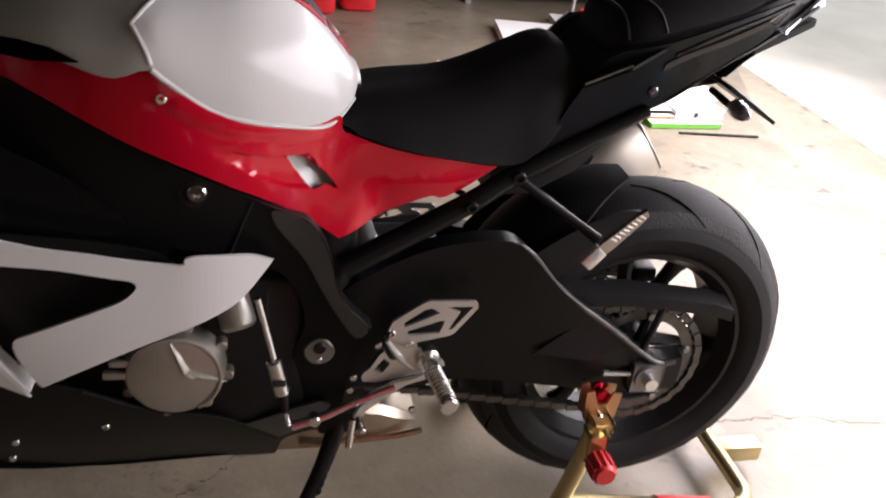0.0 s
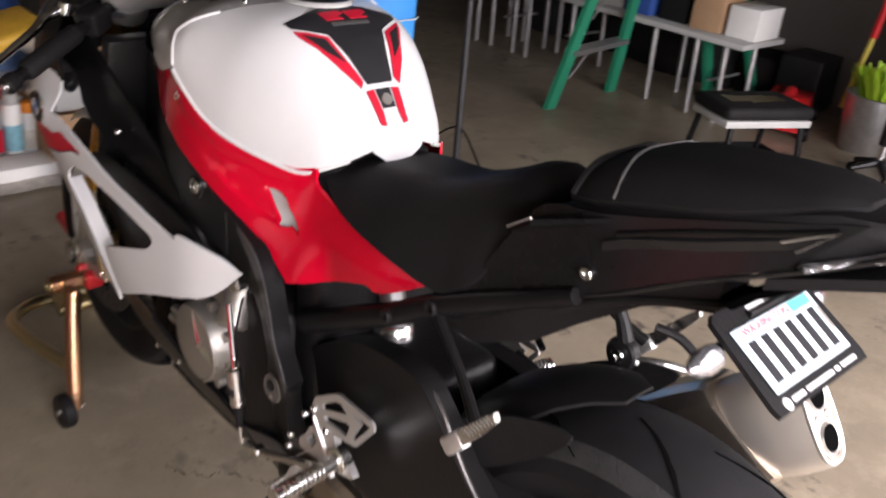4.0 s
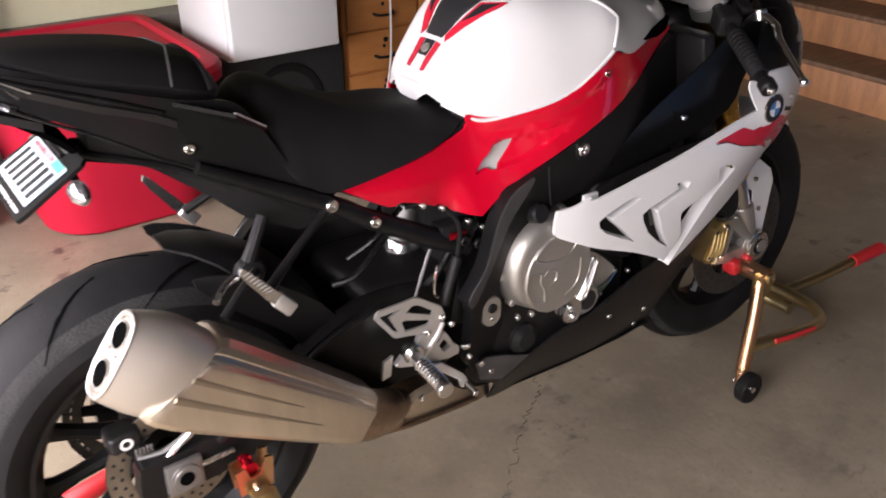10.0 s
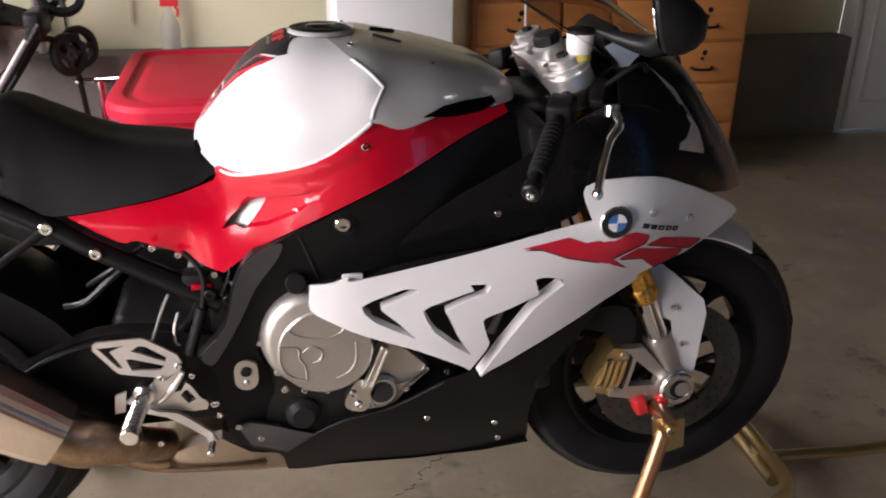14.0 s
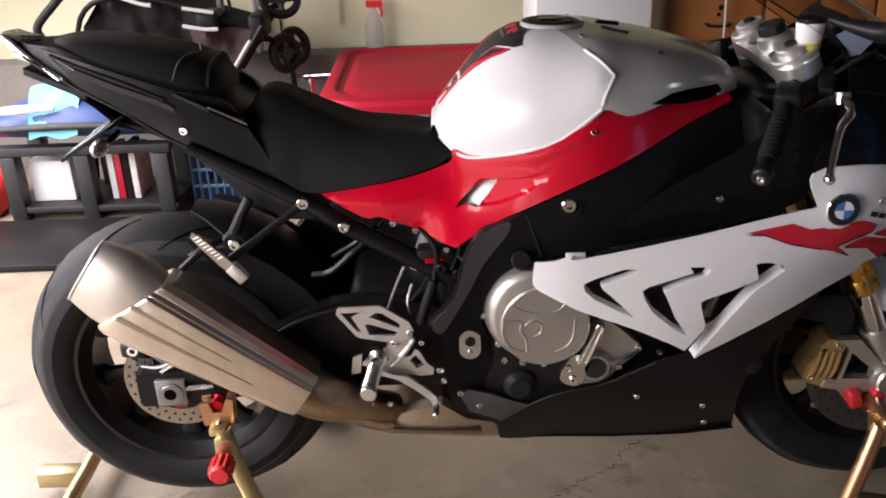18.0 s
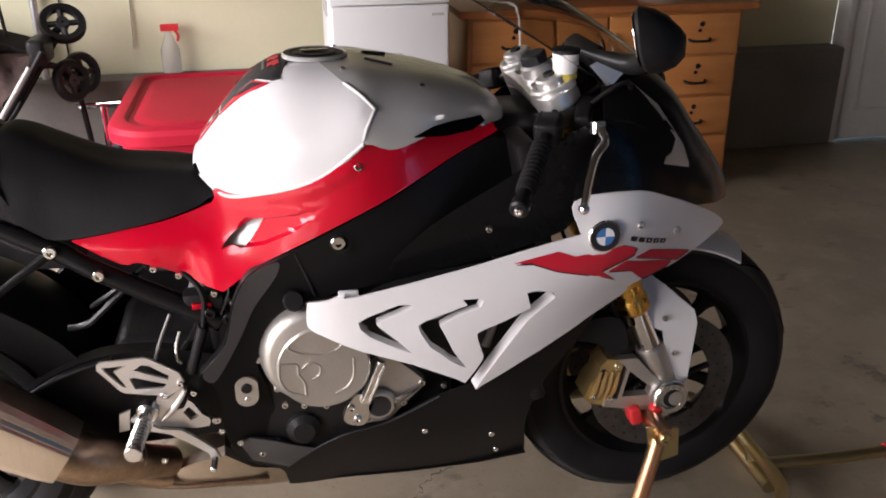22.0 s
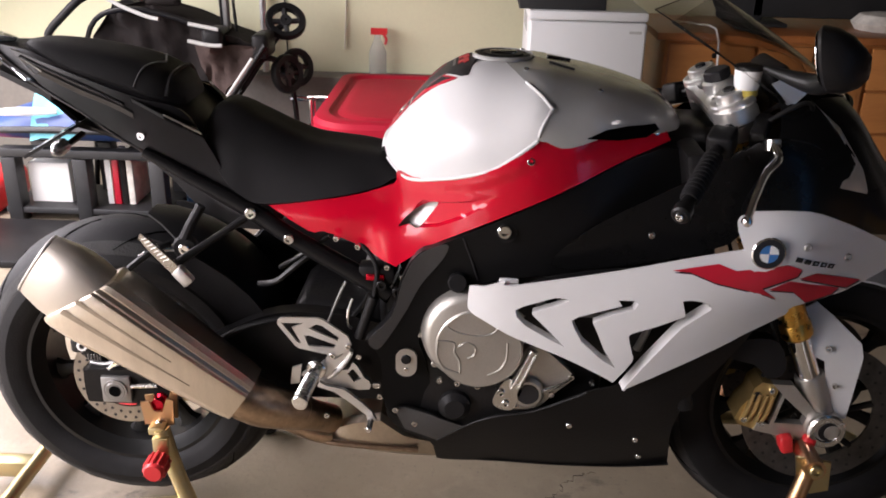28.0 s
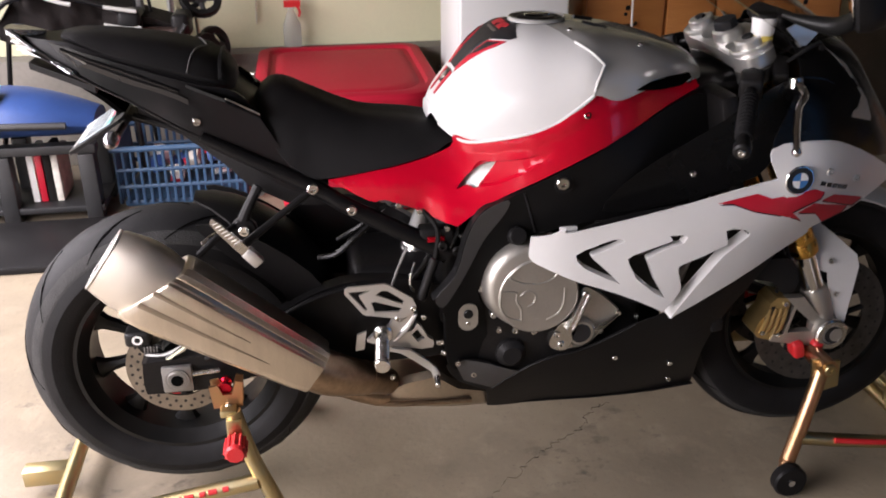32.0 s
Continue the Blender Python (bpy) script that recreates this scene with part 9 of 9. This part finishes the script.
def caster_stand(x, y):
    ob = thing("wheeled_stand", "black pole stand on a star base with casters", "stand", (x, y, 0), "wheeled pole stands")
    part("pole", tube([(0, 0, 0.07), (0, 0, 0.95)], 0.018, 14), CHROME, ob)
    part("sleeve", tube([(0, 0, 0.18), (0, 0, 0.60)], 0.03, 14), PLASTIC, ob)
    for k in range(5):
        a = 2 * math.pi * k / 5
        part("foot", tube([(0, 0, 0.10), (0.13 * math.cos(a), 0.13 * math.sin(a), 0.065)], [0.02, 0.012], 8), SATIN, ob)
        part("caster", lathe([(0.006, -0.011), (0.022, -0.011), (0.025, -0.006), (0.025, 0.006), (0.022, 0.011), (0.006, 0.011)], 16, Matrix.Translation((0.135 * math.cos(a), 0.135 * math.sin(a), 0.026)) @ Matrix.Rotation(a, 4, "Z") @ Matrix.Rotation(radians(90), 4, "X")), PLASTIC, ob)
        part("caster_fork", rbox((0.12 * math.cos(a) - 0.008, 0.12 * math.sin(a) - 0.008, 0.03), (0.12 * math.cos(a) + 0.008, 0.12 * math.sin(a) + 0.008, 0.065), 0.002), SATIN, ob)


for x, y in ((3.28, 0.955), (3.26, 0.655), (3.33, 0.505)):
    caster_stand(x, y)
stool = thing("roller_seat", "black padded roller seat on a tray with four casters", "stool")
SM2 = pose(2.61, 1.285, 0, 0, 0, -25)
part("seat", moved(rbox((-0.21, -0.13, 0.33), (0.21, 0.13, 0.385), 0.022, 3), SM2), VINYL, stool, "black padded seat")
rnd = random.Random(8)
for k in range(9):
    part("gold_mark", moved(rbox((-0.13 + 0.03 * k, -0.03 - 0.02 * rnd.random(), 0.385), (-0.112 + 0.03 * k, 0.035 + 0.02 * rnd.random(), 0.3862), 0.0004, 1), SM2), ZINC, stool, "worn gold print")
part("edge", moved(rbox((-0.205, -0.125, 0.300), (0.205, 0.125, 0.329), 0.004), SM2), GREYM, stool, "grey metal edge")
part("tray_floor", moved(rbox((-0.185, -0.140, 0.085), (0.185, 0.140, 0.093), 0.002, 1), SM2), SATIN, stool, "black tool tray")
for a, b in (((-0.19, -0.148), (0.19, -0.142)), ((-0.19, 0.142), (0.19, 0.148)), ((-0.195, -0.14), (-0.189, 0.14)), ((0.189, -0.14), (0.195, 0.14))):
    part("tray_side", moved(rbox((*a, 0.085), (*b, 0.145), 0.002, 1), SM2), SATIN, stool)
for sx_, sy_ in ((-0.187, -0.147), (0.187, -0.147), (-0.187, 0.147), (0.187, 0.147)):
    part("leg", moved(tube([(sx_ * 0.9, sy_ * 0.75, 0.305), (sx_, sy_, 0.06)], 0.013, 10), SM2), SATIN, stool)
    part("leg_bolt", moved(cyl((sx_ * 1.05, sy_, 0.115), (sx_ * 1.12, sy_, 0.115), 0.010, 10), SM2), CHROME, stool)
    part("caster", moved(lathe([(0.006, -0.012), (0.024, -0.012), (0.027, 0), (0.024, 0.012), (0.006, 0.012)], 16, Matrix.Translation((sx_, sy_, 0.028)) @ Matrix.Rotation(radians(90), 4, "X")), SM2), PLASTIC, stool)
jack = thing("floor_jack", "red trolley jack on the floor", "jack")
jm = pose(3.72, 1.64, 0, 0, 0, -70)
part("body", moved(loft([[(-0.12, y, 0.04), (0.12, y, 0.04), (0.10, y, z), (-0.10, y, z)] for y, z in ((-0.28, 0.10), (-0.10, 0.17), (0.18, 0.16), (0.28, 0.09))]), jm), CANRED, jack)
part("saddle", moved(cyl((0, -0.20, 0.13), (0, -0.20, 0.20), 0.05, 20, 0.004), jm), CANRED, jack)
part("lift_arm", moved(tube([(0, 0.15, 0.13), (0, -0.05, 0.19), (0, -0.20, 0.17)], 0.03, 10), jm), CANRED, jack)
for x in (-0.13, 0.13):
    for y in (-0.24, 0.22):
        part("wheel", moved(cyl((x - 0.02, y, 0.04), (x + 0.02, y, 0.04), 0.04, 18), jm), DARKENG, jack)
part("lever", tube([(3.86, 1.42, 0.14), (3.84, 1.36, 0.52)], 0.014, 10), YELLOW, jack, "yellow pump lever")
part("lever_grip", tube([(3.84, 1.36, 0.52), (3.83, 1.33, 0.82)], 0.018, 10), CANRED, jack, "red lever grip")
pail = thing("steel_pail", "galvanised pail holding lime bristles", "pail")
part("pail_body", lathe([(1e-5, 0), (0.115, 0), (0.12, 0.006), (0.145, 0.275), (0.150, 0.28), (0.145, 0.285), (0.139, 0.275), (0.112, 0.01), (1e-5, 0.01)], 32, pose(3.72, 1.205, 0), closed=False), GALV, pail)
rnd = random.Random(2)
br = bmesh.new()
for k in range(160):
    a, r = rnd.uniform(0, 6.28), 0.13 * rnd.random() ** 0.5
    p0 = Vector((3.72 + r * 0.5 * math.cos(a), 1.205 + r * 0.5 * math.sin(a), 0.23))
    p1 = Vector((3.72 + r * 1.2 * math.cos(a), 1.205 + r * 1.2 * math.sin(a), 0.36 + 0.07 * rnd.random()))
    d = Vector((0.006 * math.sin(a), -0.006 * math.cos(a), 0))
    br.faces.new([br.verts.new(q) for q in (p0 - d, p0 + d, p1 + d, p1 - d)])
brush = solo("lime_brush", br, LIME, "lime green brush bristles in a pail", "brush")
tagged(brush, kind="stuff")


def card_box(x0, x1, y0, y1, z, h, side, top, turn=0, label="flattened packing box with a pale top on the floor"):
    """A shallow closed packing box: coloured tray under a paler lid."""
    cx, cy = (x0 + x1) / 2, (y0 + y1) / 2
    ob = thing("packing_box", label, "packing box", (cx, cy, z), "packing boxes on the floor", turn)
    hx, hy = (x1 - x0) / 2, (y1 - y0) / 2
    part("tray", rbox((-hx, -hy, 0.001), (hx, hy, h - 0.0045), 0.0015, 1), side, ob)
    part("lid", rbox((-hx - 0.003, -hy - 0.003, h - 0.004), (hx + 0.003, hy + 0.003, h), 0.001, 1), top, ob)
    return ob


card_box(2.07, 2.62, -0.485, -0.205, 0, 0.060, GREENC, CARDW, -4, "lime green and white packing box on the floor")
pb = card_box(2.02, 2.48, -0.765, -0.51, 0, 0.058, CARDW, CARDW, 2, "white packing box with punched holes")
for y in (-0.07, 0.06):
    part("punched_hole", cyl((-0.2305, y, 0.030), (-0.2320, y, 0.030), 0.014, 16, 0.0002), INK, pb)
part("cut_notch", rbox((-0.2322, -0.03, 0.002), (-0.2305, 0.02, 0.016), 0.0005, 1), INK, pb)
card_box(2.0, 2.7, -0.985, -0.785, 0, 0.026, GREENC, CARD, 1, "lime green packing card under brown card")
card_box(1.99, 2.7, -1.365, -1.03, 0, 0.026, GREENC, CARDW, 1, "lime green packing card under white card")
card_box(2.03, 2.75, -1.185, -0.795, 0.027, 0.016, CARD, PAPER, -1, "brown card layer in a stack of packing")
card_box(2.05, 2.75, -1.145, -0.805, 0.044, 0.018, FABRIC, CARDW, 1, "dark inner tray in a stack of packing")
pb = card_box(2.03, 2.40, -1.385, -1.15, 0.027, 0.042, CARDW, CARDW, 3, "white packing box end with punched holes")
part("punched_hole", cyl((-0.1855, 0.02, 0.02), (-0.187, 0.02, 0.02), 0.012, 16, 0.0002), INK, pb)
card_box(2.12, 3.02, -1.405, -0.745, 0.070, 0.014, CARDW, CARDW, 7, "wide white packing sheet across the stack")
card_box(2.86, 3.42, -1.045, -0.685, 0.0, 0.050, CARDW, CARDW, -8, "white packing lid behind the stack")
card_box(2.55, 2.85, -0.725, -0.505, 0.0, 0.070, CARD, CARD, 14, "brown cardboard insert between white boxes")
pb = card_box(3.05, 3.62, -1.725, -1.085, 0.0, 0.045, CARDW, CARDW, -5, "large white packing box by the door post")
part("punched_hole", cyl((0.10, 0.12, 0.0452), (0.10, 0.12, 0.0458), 0.02, 16, 0.0002), INK, pb)
solo("metal_rod", tube([(1.93, -1.14, 0.006), (1.90, -1.50, 0.006)], 0.006, 8), DARKENG, "thin dark rod on the floor", "rod")
solo("red_funnel", lathe([(0.022, 0.0), (0.030, 0.0), (0.062, 0.12), (0.085, 0.125), (0.085, 0.145), (0.058, 0.145), (0.020, 0.004)], 24, pose(3.16, -1.10, 0.170, 90, 0, 0)), CANRED, "small red funnel lying on the cards", "funnel")
trol = thing("shopping_trolley", "chrome wire trolley parked by the door", "trolley")
for k in range(9):
    part("wire", tube([(3.47, -1.75 + 0.07 * k, 0.20), (3.44, -1.77 + 0.075 * k, 0.62)], 0.004, 6), GALV, trol)
for z in (0.20, 0.34, 0.48, 0.62):
    part("wire", tube([(3.47, -1.78, z), (3.47, -1.16, z)], 0.005, 6), GALV, trol)
for y in (-1.75, -1.18):
    part("leg", tube([(3.47, y, 0.20), (3.47, y, 0.04)], 0.010, 8), GALV, trol)
    part("caster", cyl((3.455, y, 0.032), (3.485, y, 0.032), 0.032, 16), PLASTIC, trol)
part("back_wire", tube([(3.47, -1.78, 0.62), (3.72, -1.80, 0.66), (3.72, -1.18, 0.66), (3.47, -1.16, 0.62)], 0.008, 8), GALV, trol)
